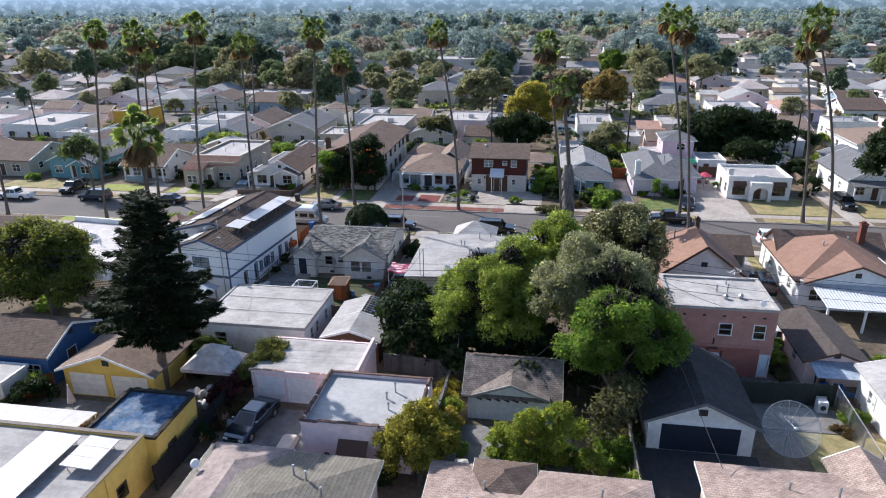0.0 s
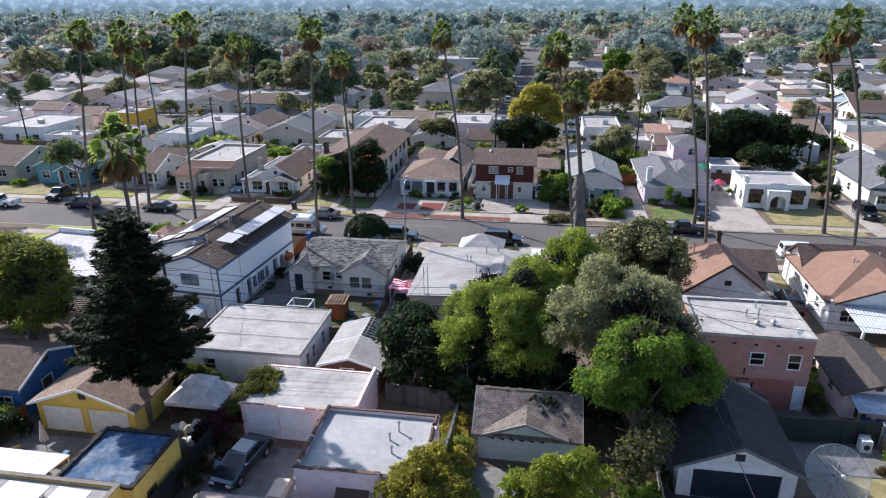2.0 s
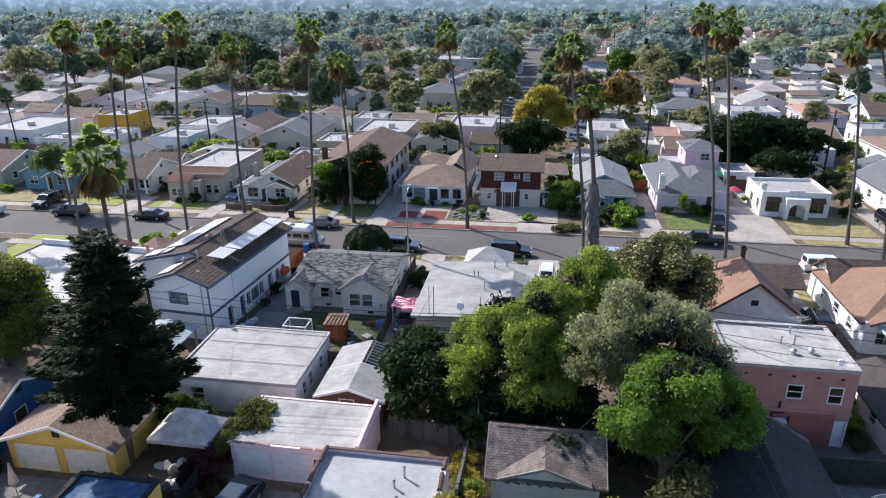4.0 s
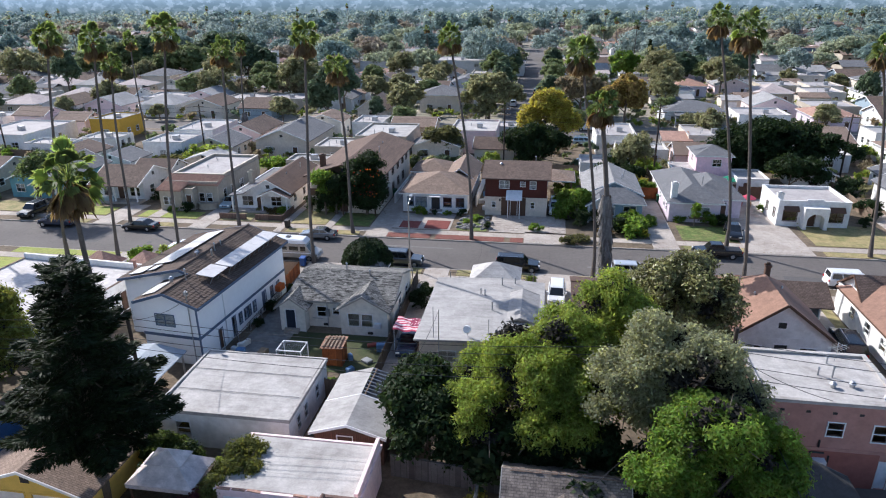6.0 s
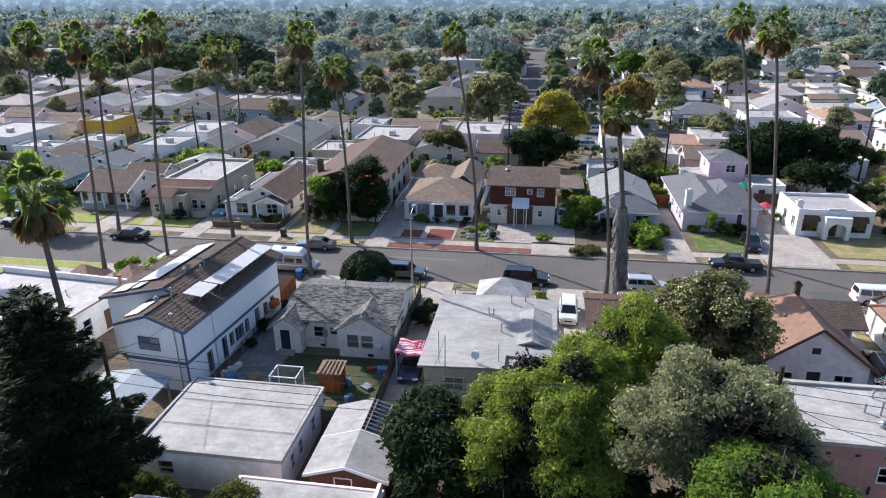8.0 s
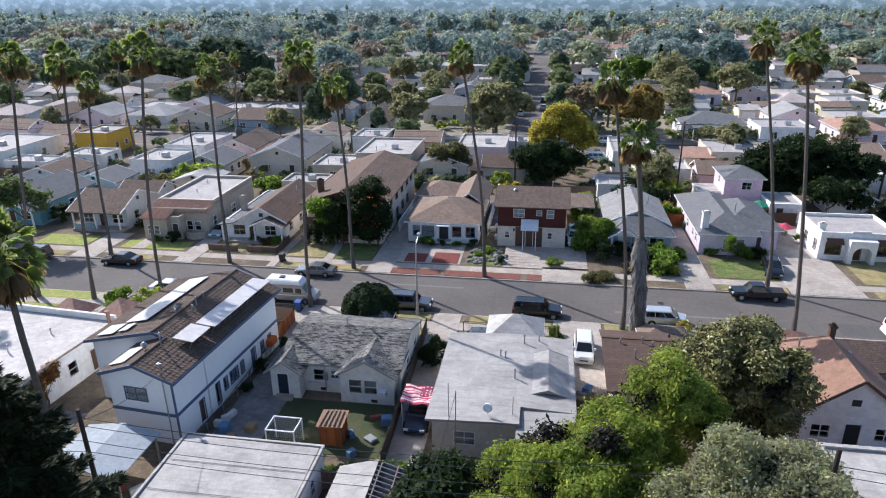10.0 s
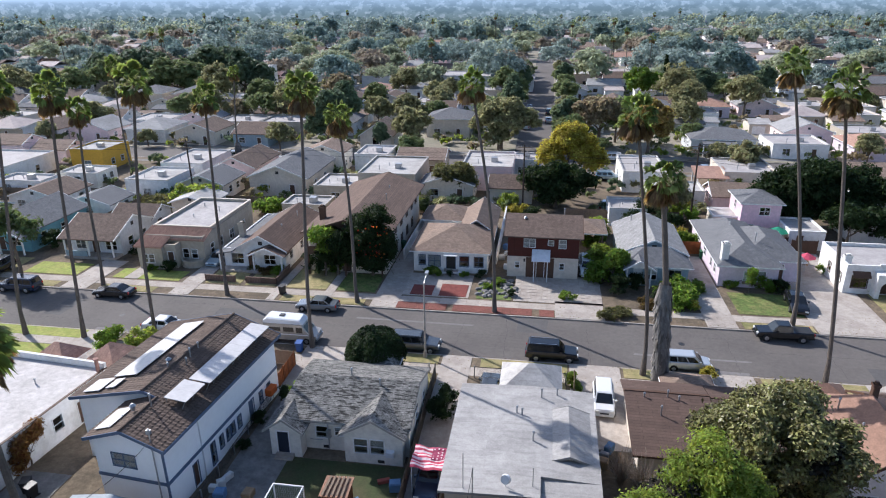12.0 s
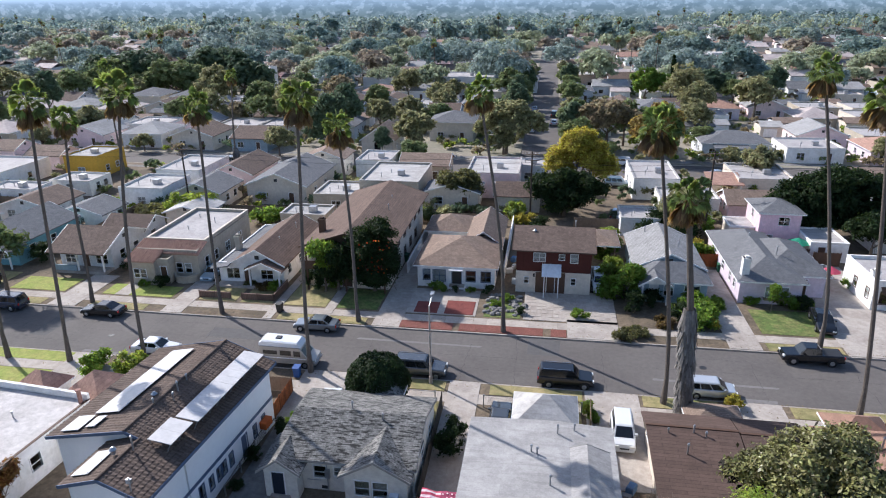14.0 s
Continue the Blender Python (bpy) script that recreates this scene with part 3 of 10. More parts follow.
def gable(t, x0, x1, y0, y1, h, rise, axis, roof, wall, over=0.4, th=0.14, ends="both", trim=WHITE_TRIM, z=0.0, vent=True):
    """A gable roof; axis: the way its ridge runs. Gable walls close the ends."""
    e = h + z
    if axis == "y":
        c, half = (x0 + x1) / 2, (x1 - x0) / 2
        drop = rise * over / half
        top, low = e + rise + th, e - drop + th
        a, b, ya, yb = x0 - over, x1 + over, y0 - over, y1 + over
        polys = [[(a, ya, low), (c, ya, top), (c, yb, top), (a, yb, low)], [(c, ya, top), (b, ya, low), (b, yb, low), (c, yb, top)]]
        polys = [p[::-1] for p in polys]
        fa = [((a, ya), (c, ya), (b, ya)), ((a, yb), (c, yb), (b, yb))]
        tri = [(x0, x1, y0, y0 + 0.18), (x0, x1, y1 - 0.18, y1)]
    else:
        c, half = (y0 + y1) / 2, (y1 - y0) / 2
        drop = rise * over / half
        top, low = e + rise + th, e - drop + th
        a, b, xa, xb = y0 - over, y1 + over, x0 - over, x1 + over
        polys = [[(xa, a, low), (xb, a, low), (xb, c, top), (xa, c, top)], [(xa, c, top), (xb, c, top), (xb, b, low), (xa, b, low)]]
        fa = [((xa, a), (xa, c), (xa, b)), ((xb, a), (xb, c), (xb, b))]
        tri = [(x0, x0 + 0.18, y0, y1), (x1 - 0.18, x1, y0, y1)]
    part("roof", Geo().slab(polys, th), roof, t)
    for i, (p0, p1, q0, q1) in enumerate(tri):
        if ends == "both" or str(i) in ends:
            g = Geo()
            if axis == "y":
                g.add([(p0, q0, e), (p1, q0, e), (c, q0, e + rise), (p0, q1, e), (p1, q1, e), (c, q1, e + rise)],
                      [(0, 1, 2), (5, 4, 3), (0, 3, 4, 1), (1, 4, 5, 2), (2, 5, 3, 0)])
            else:
                g.add([(p0, q0, e), (p0, q1, e), (p0, c, e + rise), (p1, q0, e), (p1, q1, e), (p1, c, e + rise)],
                      [(2, 1, 0), (3, 4, 5), (1, 4, 3, 0), (2, 5, 4, 1), (0, 3, 5, 2)])
            part("gable_wall", g, wall, t)
            if vent:
                g = Geo()
                if axis == "y":
                    yy = q0 - 0.02 if i == 0 else q1 - 0.03
                    g.box(c - 0.28, c + 0.28, yy, yy + 0.05, e + rise * 0.3, e + rise * 0.3 + 0.5)
                else:
                    xx = p0 - 0.02 if i == 0 else p1 - 0.03
                    g.box(xx, xx + 0.05, c - 0.28, c + 0.28, e + rise * 0.3, e + rise * 0.3 + 0.5)
                if t.matrix_basis.translation.y < 100:
                    part("gable_vent", g, DARKMET, t)
    k = 0.03
    for (p, q, r) in fa:
        o = (k, 0) if axis == "x" else (0, k)
        pts = [(c0[0] + sg * o[0], c0[1] + sg * o[1], zz + dz) for sg in (-1, 1) for c0, zz in ((p, low), (q, top), (r, low)) for dz in (0.02, -th - 0.04)]
        F = [(0, 1, 3, 2), (2, 3, 5, 4), (8, 9, 7, 6), (10, 11, 9, 8), (0, 2, 8, 6), (2, 4, 10, 8), (3, 1, 7, 9), (5, 3, 9, 11), (1, 0, 6, 7), (4, 5, 11, 10)]
        part("fascia", Geo().add(pts, F), trim, t)


def hip(t, x0, x1, y0, y1, h, rise, roof, over=0.45, th=0.14, trim=WHITE_TRIM, z=0.0, name="roof"):
    e = h + z
    w, d = x1 - x0, y1 - y0
    half = min(w, d) / 2
    drop = rise * over / half
    a, b, c, f = x0 - over, x1 + over, y0 - over, y1 + over
    low, top = e - drop + th, e + rise + th
    if w >= d:
        p, q = (x0 + half, (y0 + y1) / 2, top), (x1 - half, (y0 + y1) / 2, top)
        if w - d < 0.05:
            q = p
    else:
        p, q = ((x0 + x1) / 2, y0 + half, top), ((x0 + x1) / 2, y1 - half, top)
    A, B, C, D = (a, c, low), (b, c, low), (b, f, low), (a, f, low)
    if w >= d:
        polys = [[A, B, q, p], [B, C, q], [C, D, p, q], [D, A, p]]
    else:
        polys = [[A, B, p], [B, C, q, p], [C, D, q], [D, A, p, q]]
    polys = [[v for i, v in enumerate(P) if v != P[i - 1]] for P in polys]
    part(name, Geo().slab(polys, th), roof, t)
    part("fascia", rect_ring(a - 0.03, b + 0.03, c - 0.03, f + 0.03, 0.06, low - th - 0.03, low - 0.02), trim, t)
    soff = Geo().box(a + 0.03, b - 0.03, c + 0.03, f - 0.03, low - th - 0.03, low - th - 0.005)
    part("soffit", soff, trim, t)


def flat(t, x0, x1, y0, y1, h, roof, wall, parapet=0.35, z=0.0, coping=None, tilt=0.0, cw=0.29):
    """A flat roof sheet behind parapets; h is the height of the roof sheet."""
    e = z + h
    part("roof", Geo().slab([[(x0 + 0.15, y0 + 0.15, e - tilt), (x1 - 0.15, y0 + 0.15, e - tilt), (x1 - 0.15, y1 - 0.15, e), (x0 + 0.15, y1 - 0.15, e)]], 0.2), roof, t)
    if parapet > 0:
        part("parapet", rect_ring(x0 - 0.004, x1 + 0.004, y0 - 0.004, y1 + 0.004, min(0.2, cw - 0.03), e - 0.06, e + parapet), wall, t)
        part("coping", rect_ring(x0 - 0.05, x1 + 0.05, y0 - 0.05, y1 + 0.05, cw, e + parapet, e + parapet + 0.07), coping or wall, t)
    else:
        part("roof_edge", rect_ring(x0 - 0.12, x1 + 0.12, y0 - 0.12, y1 + 0.12, 0.17, e - 0.24, e + 0.03), coping or WHITE_TRIM, t)


def vents(t, spots, z, kind="pipe"):
    for i, (x, y) in enumerate(spots):
        g = Geo()
        if kind == "pipe":
            hgt = 0.45 + 0.25 * (i % 2)
            g.tube((x, y, z - 0.3), (x, y, z + hgt), 0.06, n=8)
            g.tube((x, y, z + hgt - 0.02), (x, y, z + hgt + 0.1), 0.11, 0.06, n=8)
            part("vent_pipe", g, STEEL, t)
        else:
            g.tube((x, y, z - 0.1), (x, y, z + 0.22), 0.16, n=10)
            g.tube((x, y, z + 0.22), (x, y, z + 0.4), 0.24, 0.08, n=10)
            part("roof_vent", g, STEEL, t)


def chimney(t, x, y, z0, z1, m=WHITE, s=0.35):
    g = Geo().box(x - s, x + s, y - s, y + s, z0, z1)
    g.box(x - s - 0.06, x + s + 0.06, y - s - 0.06, y + s + 0.06, z1 - 0.18, z1)
    g.box(x - s * 0.55, x + s * 0.55, y - s * 0.55, y + s * 0.55, z1, z1 + 0.2)
    part("chimney", g, m, t)


def steps(t, x0, x1, y0, n=3, m=CONCRETE):
    g = Geo()
    for i in range(n):
        g.box(x0, x1, y0 - 0.3 * (n - i), y0, 0.17 * i, 0.17 * (i + 1))
    part("steps", g, m, t)


def posts(t, pts, h, m=WHITE_TRIM, r=0.09):
    for x, y in pts:
        part("porch_post", Geo().box(x - r, x + r, y - r, y + r, 0, h), m, t)


def win_row(side, us, w, v0, v1):
    return [(side, u, u + w, v0, v1, "w") for u in us]


def half_hip(t, x0, x1, y0, y1, h, rise, y_end, roof, wall, over=0.5, th=0.14, trim=WHITE_TRIM):
    """A roof with its ridge along y, a gable at y0 and a hipped far end; the ridge stops at y_end."""
    c = (x0 + x1) / 2
    low, top = h - rise * over / (c - x0) + th, h + rise + th
    a, b, ya, yb = x0 - over, x1 + over, y0 - over, y1 + over
    A, Bq, Cq, Dq, P, Q = (a, ya, low), (b, ya, low), (b, yb, low), (a, yb, low), (c, ya, top), (c, y_end, top)
    part("roof", Geo().slab([[A, P, Q, Dq], [P, Bq, Cq, Q], [Q, Cq, Dq]], th), roof, t)
    part("gable_wall", Geo().add([(x0, y0, h), (x1, y0, h), (c, y0, h + rise), (x0, y0 + 0.18, h), (x1, y0 + 0.18, h), (c, y0 + 0.18, h + rise)], [(0, 1, 2), (5, 4, 3), (0, 3, 4, 1), (1, 4, 5, 2), (2, 5, 3, 0)]), wall, t)
    part("gable_vent", Geo().box(c - 0.3, c + 0.3, y0 - 0.03, y0 + 0.02, h + rise * 0.3, h + rise * 0.3 + 0.5), DARKMET, t)
    part("fascia", Geo().beam(A, P, 0.06, 0.22).beam(P, Bq, 0.06, 0.22), trim, t)


# ---- ground, roads, pavements ----
def sheet(name, x0, x1, y0, y1, z0, z1, m, label, category):
    return single(name, Geo().box(x0, x1, y0, y1, z0, z1), m, label, category, kind="structure")


sheet("ground", -4500, 4500, -700, 4800, -1.0, -0.06, LAND, "dusty flat city ground", "ground")
ROADS = [5.25, 80.5, 158.0, 236.0, 314.0, 392.0, 470.0]
for yc in ROADS:
    sheet("road", -420, 420, yc - 4.85, yc + (4.85 if yc > 10 else 4.35), -0.3, 0.0, ASPHALT, "worn grey asphalt street", "road")
sheet("road", -18.2, -9.4, 85.36, 700, -0.3, -0.006, ASPHALT, "grey asphalt side street", "road")
PAVEMENTS = []
BANDS = [(-140, 0.4)] + [(a + (4.85 if a > 10 else 4.35), b - 4.85) for a, b in zip(ROADS, ROADS[1:])]
for i, (ya, yb) in enumerate(BANDS):
    for xa, xb in ([(-420, 420)] if i < 2 else [(-420, -18.2), (-9.4, 420)]):
        g = Geo().box(xa, xb, ya + 0.15, yb - 0.15, -0.3, G)
        single("yard_ground", g, DIRT if i < 2 else LAND, "dry trodden earth of the yards", "ground", kind="structure")
        g = Geo().box(xa, xb, yb - 0.15, yb, -0.3, G + 0.01)
        if i:
            g.box(xa, xb, ya, ya + 0.15, -0.3, G + 0.01)
        single("kerb", g, CONCRETE, "pale concrete kerb along the street", "kerb", kind="structure")
        if i < 3:
            spans = ([(ya + 1.9, ya + 3.4)] if i else []) + [(yb - 3.4, yb - 1.9)]
            for pa, pb in spans:
                pv = single("pavement", Geo().box(xa, xb, pa, pb, 0.0, G + 0.004), OLD_CONC, "concrete pavement in square slabs", "pavement", kind="structure")
                PAVEMENTS.append((pv, pa, pb))


def patch(name, x0, x1, y0, y1, m, label, category, h=0.03, skew=0.0):
    """A flat bed or slab on the yard ground; skew slides its far edge along x."""
    z = G + h
    g = Geo().slab([[(x0, y0, z), (x1, y0, z), (x1 + skew, y1, z), (x0 + skew, y1, z)]], h + 0.02)
    return single(name, g, m, label, category, kind="structure")


# the dark turf bed south of the cottage has yard shade in its colour
for x0, x1, y0, y1, m in ((-77, -69.5, 13.4, 17, GRASS), (-64.5, -55.5, 13.4, 16.3, GRASS), (-77, -70, 9.9, 11.4, DRY), (-64, -57, 9.9, 11.4, DRY),
                          (-52, -47.5, 13.4, 18, DRY), (-46.8, -43, 13.4, 18, DRY), (-41.5, -36.5, 13.4, 19, DRY), (-35.2, -30.5, 13.4, 18.6, PATCHY), (-41, -31, 9.9, 11.4, DRY),
                          (-18.5, -14.5, 13.4, 18, PATCHY), (10.3, 17.0, 13.4, 19, PATCHY), (10, 17, 9.9, 11.4, DRY), (26, 36, 13.4, 21.5, DRY), (26, 36, 9.9, 11.4, DRY),
                          (40, 52, 13.4, 20, DRY), (-95, -79, 13.4, 18, DRY), (-72, -58, -1.5, 0.2, GRASS), (-72, -58, -8, -3.1, GRASS), (-29, -20.5, -1.4, 0.2, DRY), (-27, -20.5, -7, -3.1, DRY),
                          (-16.5, -8.4, -1.4, 0.2, DRY), (-15.5, -8.6, -7.5, -3.1, DRY), (-3.3, 3, -1.4, 0.2, DRY), (1, 12, -7, -3.1, DRY), (8.8, 20, -1.4, 0.2, DRY), (18.5, 21, -12, -3.1, DRY),
                          (-29.5, -20.5, -22.5, -16.2, surface("dark_turf", (0.05, 0.068, 0.025), rough=0.95, var=0.3, col2=(0.085, 0.075, 0.04), bump=0.5)), (14.6, 24, -42.5, -37.9, DRY)):
    patch("lawn", x0, x1, y0, y1, m, "green mown grass beside the pavement" if m in (GRASS, PATCHY) else "patchy dry yellow grass", "lawn", 0.035)
for x0, x1, y0, y1 in ((-69, -65.5, 9.8, 18.5), (-54.8, -52.3, 9.8, 20), (-42.6, -41.6, 9.8, 30), (-36.4, -35.3, 11.0, 19), (-30.2, -27.2, 9.8, 34), (-27.2, -19.4, 13.3, 19.8),
                       (-14.2, -4.2, 13.3, 21), (-9.5, -4.2, 9.8, 13.8), (6.3, 9.4, 9.8, 30), (17.2, 24.8, 9.8, 34), (37, 39.6, 9.8, 30), (-62.8, -61, 13.3, 17),
                       (-34, -29.6, -8, 0.35), (-20.2, -17.4, -24, 0.35), (-8.2, -3.6, -12, 0.35), (17.6, 20, -20, 0.35), (4.5, 8.2, -2.9, 0.35), (-33.5, -29.5, -23, -8), (-58, -54, -8, 0.35)):
    patch("driveway", x0, x1, y0, y1, CONCRETE if y0 > 0 or x0 < -50 or y1 > 0 else OLD_CONC, "pale concrete driveway with cracks", "driveway", 0.05)
for x0, x1, y0, y1 in ((-25.5, -19, -49, -40.5), (-48.4, -44.6, -30, -20.5), (-41.5, -31.5, -50, -41.6), (-10, -1, -48, -40.4)):
    patch("yard_slab", x0, x1, y0, y1, OLD_CONC, "stained grey concrete yard", "concrete yard", 0.05)
# this drive's bluish dark colour stands in for the shade lying on it
patch("driveway", 3.5, 11.2, -52, -41.2, surface("sealed_drive", (0.05, 0.052, 0.056), rough=0.8, var=0.2, mid=0.2, big=0.4, fine=12), "driveway before a garage with its shade in the colour", "driveway", 0.05)
patch("yard_slab", 11.2, 18.3, -37.8, -34.8, OLD_CONC, "stained grey concrete yard", "concrete yard", 0.05)
# darker slab than its neighbour, picked to carry the house's shade
patch("yard_slab", 11.2, 17, -34.2, -30.8, ASPHALT, "dark asphalt yard toned for the shade of the house", "yard", 0.05)
for x0, x1, y0, y1 in ((-26.3, -23.7, 13.5, 16.2), (-22.9, -19.7, 13.5, 16.8)):
    patch("gravel_bed", x0, x1, y0, y1, REDROCK, "bed of dark red lava rock", "gravel bed", 0.09)
for x0, x1 in ((-27.5, -21.5), (-20.8, -12), (-11.2, -9.6)):
    patch("brick_paving", x0, x1, 9.85, 11.45, BRICKRED, "red brick paving between kerb and pavement", "brick paving", 0.04)


# ---- houses on the north side of the street ----
NORTH = "houses along the street"


def lot(x, y, label, name="house", group=NORTH):
    return thing(name, pose(x, y, G), label, "house", group)


# porch house with a brown roof
t = lot(-75, 18.5, "pale grey-blue bungalow with a brown roof and white porch posts")
volume(t, 0, 7.5, 1.8, 9.5, 2.9, PALEGREY, [("S", 0.8, 2.2, 0.8, 2.1, "w"), ("S", 3.2, 4.2, 0.1, 2.15, "d"), ("S", 5.2, 6.8, 0.8, 2.1, "w"), ("E", 1.5, 2.6, 0.9, 2.1, "w"), ("E", 4.5, 5.6, 0.9, 2.1, "w")])
gable(t, 0, 7.5, 0.2, 9.5, 2.9, 1.9, "x", R_BROWN, PALEGREY, vent=True)
posts(t, [(0.2, 0.3), (3.6, 0.3), (7.2, 0.3)], 2.75)
part("porch_floor", Geo().box(0, 7.5, 0, 1.8, 0, 0.35), CONCRETE, t)
part("porch_wall", Geo().box(0.3, 3.4, 0.1, 0.25, 0.35, 1.1), BLUEGREY, t)
volume(t, 1.0, 7.2, 9.5, 15, 2.7, PALEGREY, [("E", 1.5, 2.6, 0.9, 2.1, "w")])
gable(t, 1.0, 7.2, 9.7, 15, 2.7, 1.3, "x", R_BROWN, PALEGREY)

# beige house with clay tiles in front of a flat roof
t = lot(-62.6, 16.6, "beige stucco house with a clay-tiled front and a flat roof behind")
volume(t, 0, 8.0, 2.2, 17, 3.9, BEIGE, [("S", 5.0, 5.8, 0.9, 2.1, "w"), ("S", 6.2, 7.0, 0.9, 2.1, "w"), ("E", 1.5, 2.4, 1.0, 2.3, "w"), ("E", 4.0, 4.9, 1.0, 2.3, "w"), ("E", 7.0, 8.2, 1.0, 2.3, "w"), ("E", 10.5, 11.8, 1.0, 2.3, "w")])
flat(t, 0, 8.0, 4.4, 17, 4.1, R_WHITE, BEIGE, 0.35, coping=CREAM)
volume(t, 0, 3.4, 0, 2.2, 3.0, BEIGE, [("S", 0.6, 1.3, 0.9, 2.0, "w"), ("S", 1.5, 2.2, 0.9, 2.0, "w")], skip="N")
volume(t, 3.4, 4.9, 0.7, 2.2, 3.2, BEIGE, [("S", 0.35, 1.15, 0.1, 2.2, "d")], skip="NW")
g = Geo().slab([[(-0.3, -0.3, 3.1), (3.6, -0.3, 3.1), (3.6, 4.4, 4.35), (-0.3, 4.4, 4.35)], [(3.6, 1.9, 3.45), (8.3, 1.9, 3.45), (8.3, 4.4, 4.35), (3.6, 4.4, 4.35)]], 0.12)
part("tiled_roof", g, CLAY, t, "red clay tile slope")
g = Geo()
for i in range(13):
    x = -0.2 + i * 0.3
    part("roof_tile", Geo().tube((x, -0.32, 3.14), (x, 4.38, 4.39), 0.075, n=6), CLAY, t)
for i in range(15):
    x = 3.8 + i * 0.3
    part("roof_tile", Geo().tube((x, 1.88, 3.5), (x, 4.38, 4.39), 0.075, n=6), CLAY, t)
g = Geo()
for i in range(9):
    a = math.pi * (1 + i / 8)
    b = math.pi * (1 + (i + 1) / 8)
    g.add([(6.4 + 1.6 * math.cos(q), 2.2 + 1.5 * math.sin(q), zz) for q in (a, b) for zz in (0, 0.95)], [(0, 2, 3, 1)])
    g.add([(6.4 + r * math.cos(q), 2.2 + r * math.sin(q), 0.95) for q in (a, b) for r in (1.35, 1.62)], [(0, 1, 3, 2)])
part("porch_wall", g, BEIGE, t, "rounded porch wall")
vents(t, [(3.2, 9), (5.5, 12), (2.2, 14)], 4.1)

# brown-roofed bungalow with a street gable
t = lot(-51.6, 18.3, "white bungalow with a brown shingle roof and street gable")
volume(t, 0, 8.3, 0, 14, 2.8, WHITE, [("S", 1.0, 2.6, 0.7, 2.1, "w"), ("S", 3.2, 4.1, 0.1, 2.15, "d"), ("S", 5.4, 6.9, 0.8, 2.1, "w"), ("E", 1.2, 2.2, 1.0, 2.1, "w"), ("E", 5, 6, 1.0, 2.1, "w"), ("E", 9, 10, 1.0, 2.1, "w")])
gable(t, 1.8, 8.3, 0, 14, 2.8, 1.75, "y", R_BROWN_Y, WHITE, ends="01")
part("roof", Geo().slab([[(-0.4, -1.5, 2.55), (1.9, -1.5, 2.95), (1.9, 14.3, 2.95), (-0.4, 14.3, 2.55)]], 0.14), R_GREY, t)
gable(t, 4.2, 8.3, -1.2, 0.6, 2.5, 0.9, "y", R_BROWN_Y, WHITE, ends="0", vent=False)
posts(t, [(4.4, -1.0), (8.1, -1.0), (0, -1.2)], 2.5)
part("porch_floor", Geo().box(0, 8.3, -1.4, 0, 0, 0.3), CONCRETE, t)
chimney(t, 0.6, 4.5, 2, 4.6, BEIGE)
vents(t, [(6.0, 5), (6.3, 10)], 4.0)

# long two-storey building
t = lot(-40.7, 18.9, "long two-storey beige apartment house with a low brown roof")
volume(t, 0.5, 10.3, 0, 22, 5.5, CREAM, [("S", 1.0, 2.4, 0.9, 2.2, "w"), ("S", 4.2, 5.2, 0.1, 2.2, "d"), ("S", 1.0, 2.4, 3.6, 4.8, "w"), ("S", 7, 8.6, 3.6, 4.8, "w")] + win_row("E", (1.5, 5, 8.5, 12, 15.5, 18.5), 1.2, 3.5, 4.7) + win_row("E", (1.5, 5, 8.5, 12, 15.5), 1.2, 0.9, 2.1), trim=BROWNTRIM)
gable(t, 0.5, 10.3, 0, 22, 5.5, 1.6, "y", R_BROWN_Y, BROWNTRIM, over=0.8, trim=BROWNTRIM)
chimney(t, 1.4, 3.2, 4, 7.6, BROWNTRIM)
vents(t, [(7.5, 6), (7.9, 11), (7.2, 16)], 6.5)
part("balcony", Geo().box(0.5, 10.3, -1.3, 0, 2.75, 2.95).box(0.5, 10.3, -1.3, -1.2, 2.95, 3.8), BROWNTRIM, t)
posts(t, [(0.7, -1.2), (5.4, -1.2), (10.1, -1.2)], 5.4, BROWNTRIM)

# white bungalow with a hip roof and steps
t = lot(-27.2, 20.6, "white bungalow with a brown hip roof and front steps")
volume(t, 0, 9.3, 0, 10, 2.9, WHITE, [("S", 0.7, 1.5, 0.9, 2.2, "w"), ("S", 1.9, 3.4, 0.8, 2.2, "w"), ("S", 4.2, 5.3, 0.35, 2.35, "d"), ("S", 5.9, 7.0, 0.9, 2.2, "w"), ("S", 7.7, 8.8, 0.9, 2.2, "w"), ("E", 2, 3.1, 0.9, 2.2, "w"), ("E", 5.5, 6.6, 0.9, 2.2, "w")], trim=BLUETRIM, door=DARKMET)
hip(t, 0, 9.3, 0, 10, 2.9, 1.7, R_TAN)
volume(t, 5.0, 9.3, 10, 18, 2.8, WHITE, [("E", 2, 3, 0.9, 2.1, "w"), ("E", 5, 6, 0.9, 2.1, "w")])
gable(t, 5.0, 9.3, 8.0, 18, 2.9, 1.5, "y", R_TAN, WHITE, ends="1")
steps(t, 3.9, 5.7, 0, 3)
part("steps_landing", Geo().box(3.6, 6.0, -0.9, 0, 0, 0.3), WHITE, t)
part("door_canopy", Geo().box(3.9, 5.6, -0.9, 0, 2.5, 2.6), WHITE_TRIM, t)
t = thing("garage", pose(-28.2, 33.5, G), "white garage with a brown hip roof in the back yard", "garage")
volume(t, 0, 5.6, 0, 6, 2.7, WHITE, [("S", 0.7, 4.9, 0, 2.2, "g")])
hip(t, 0, 5.6, 0, 6, 2.7, 1.2, R_TAN)

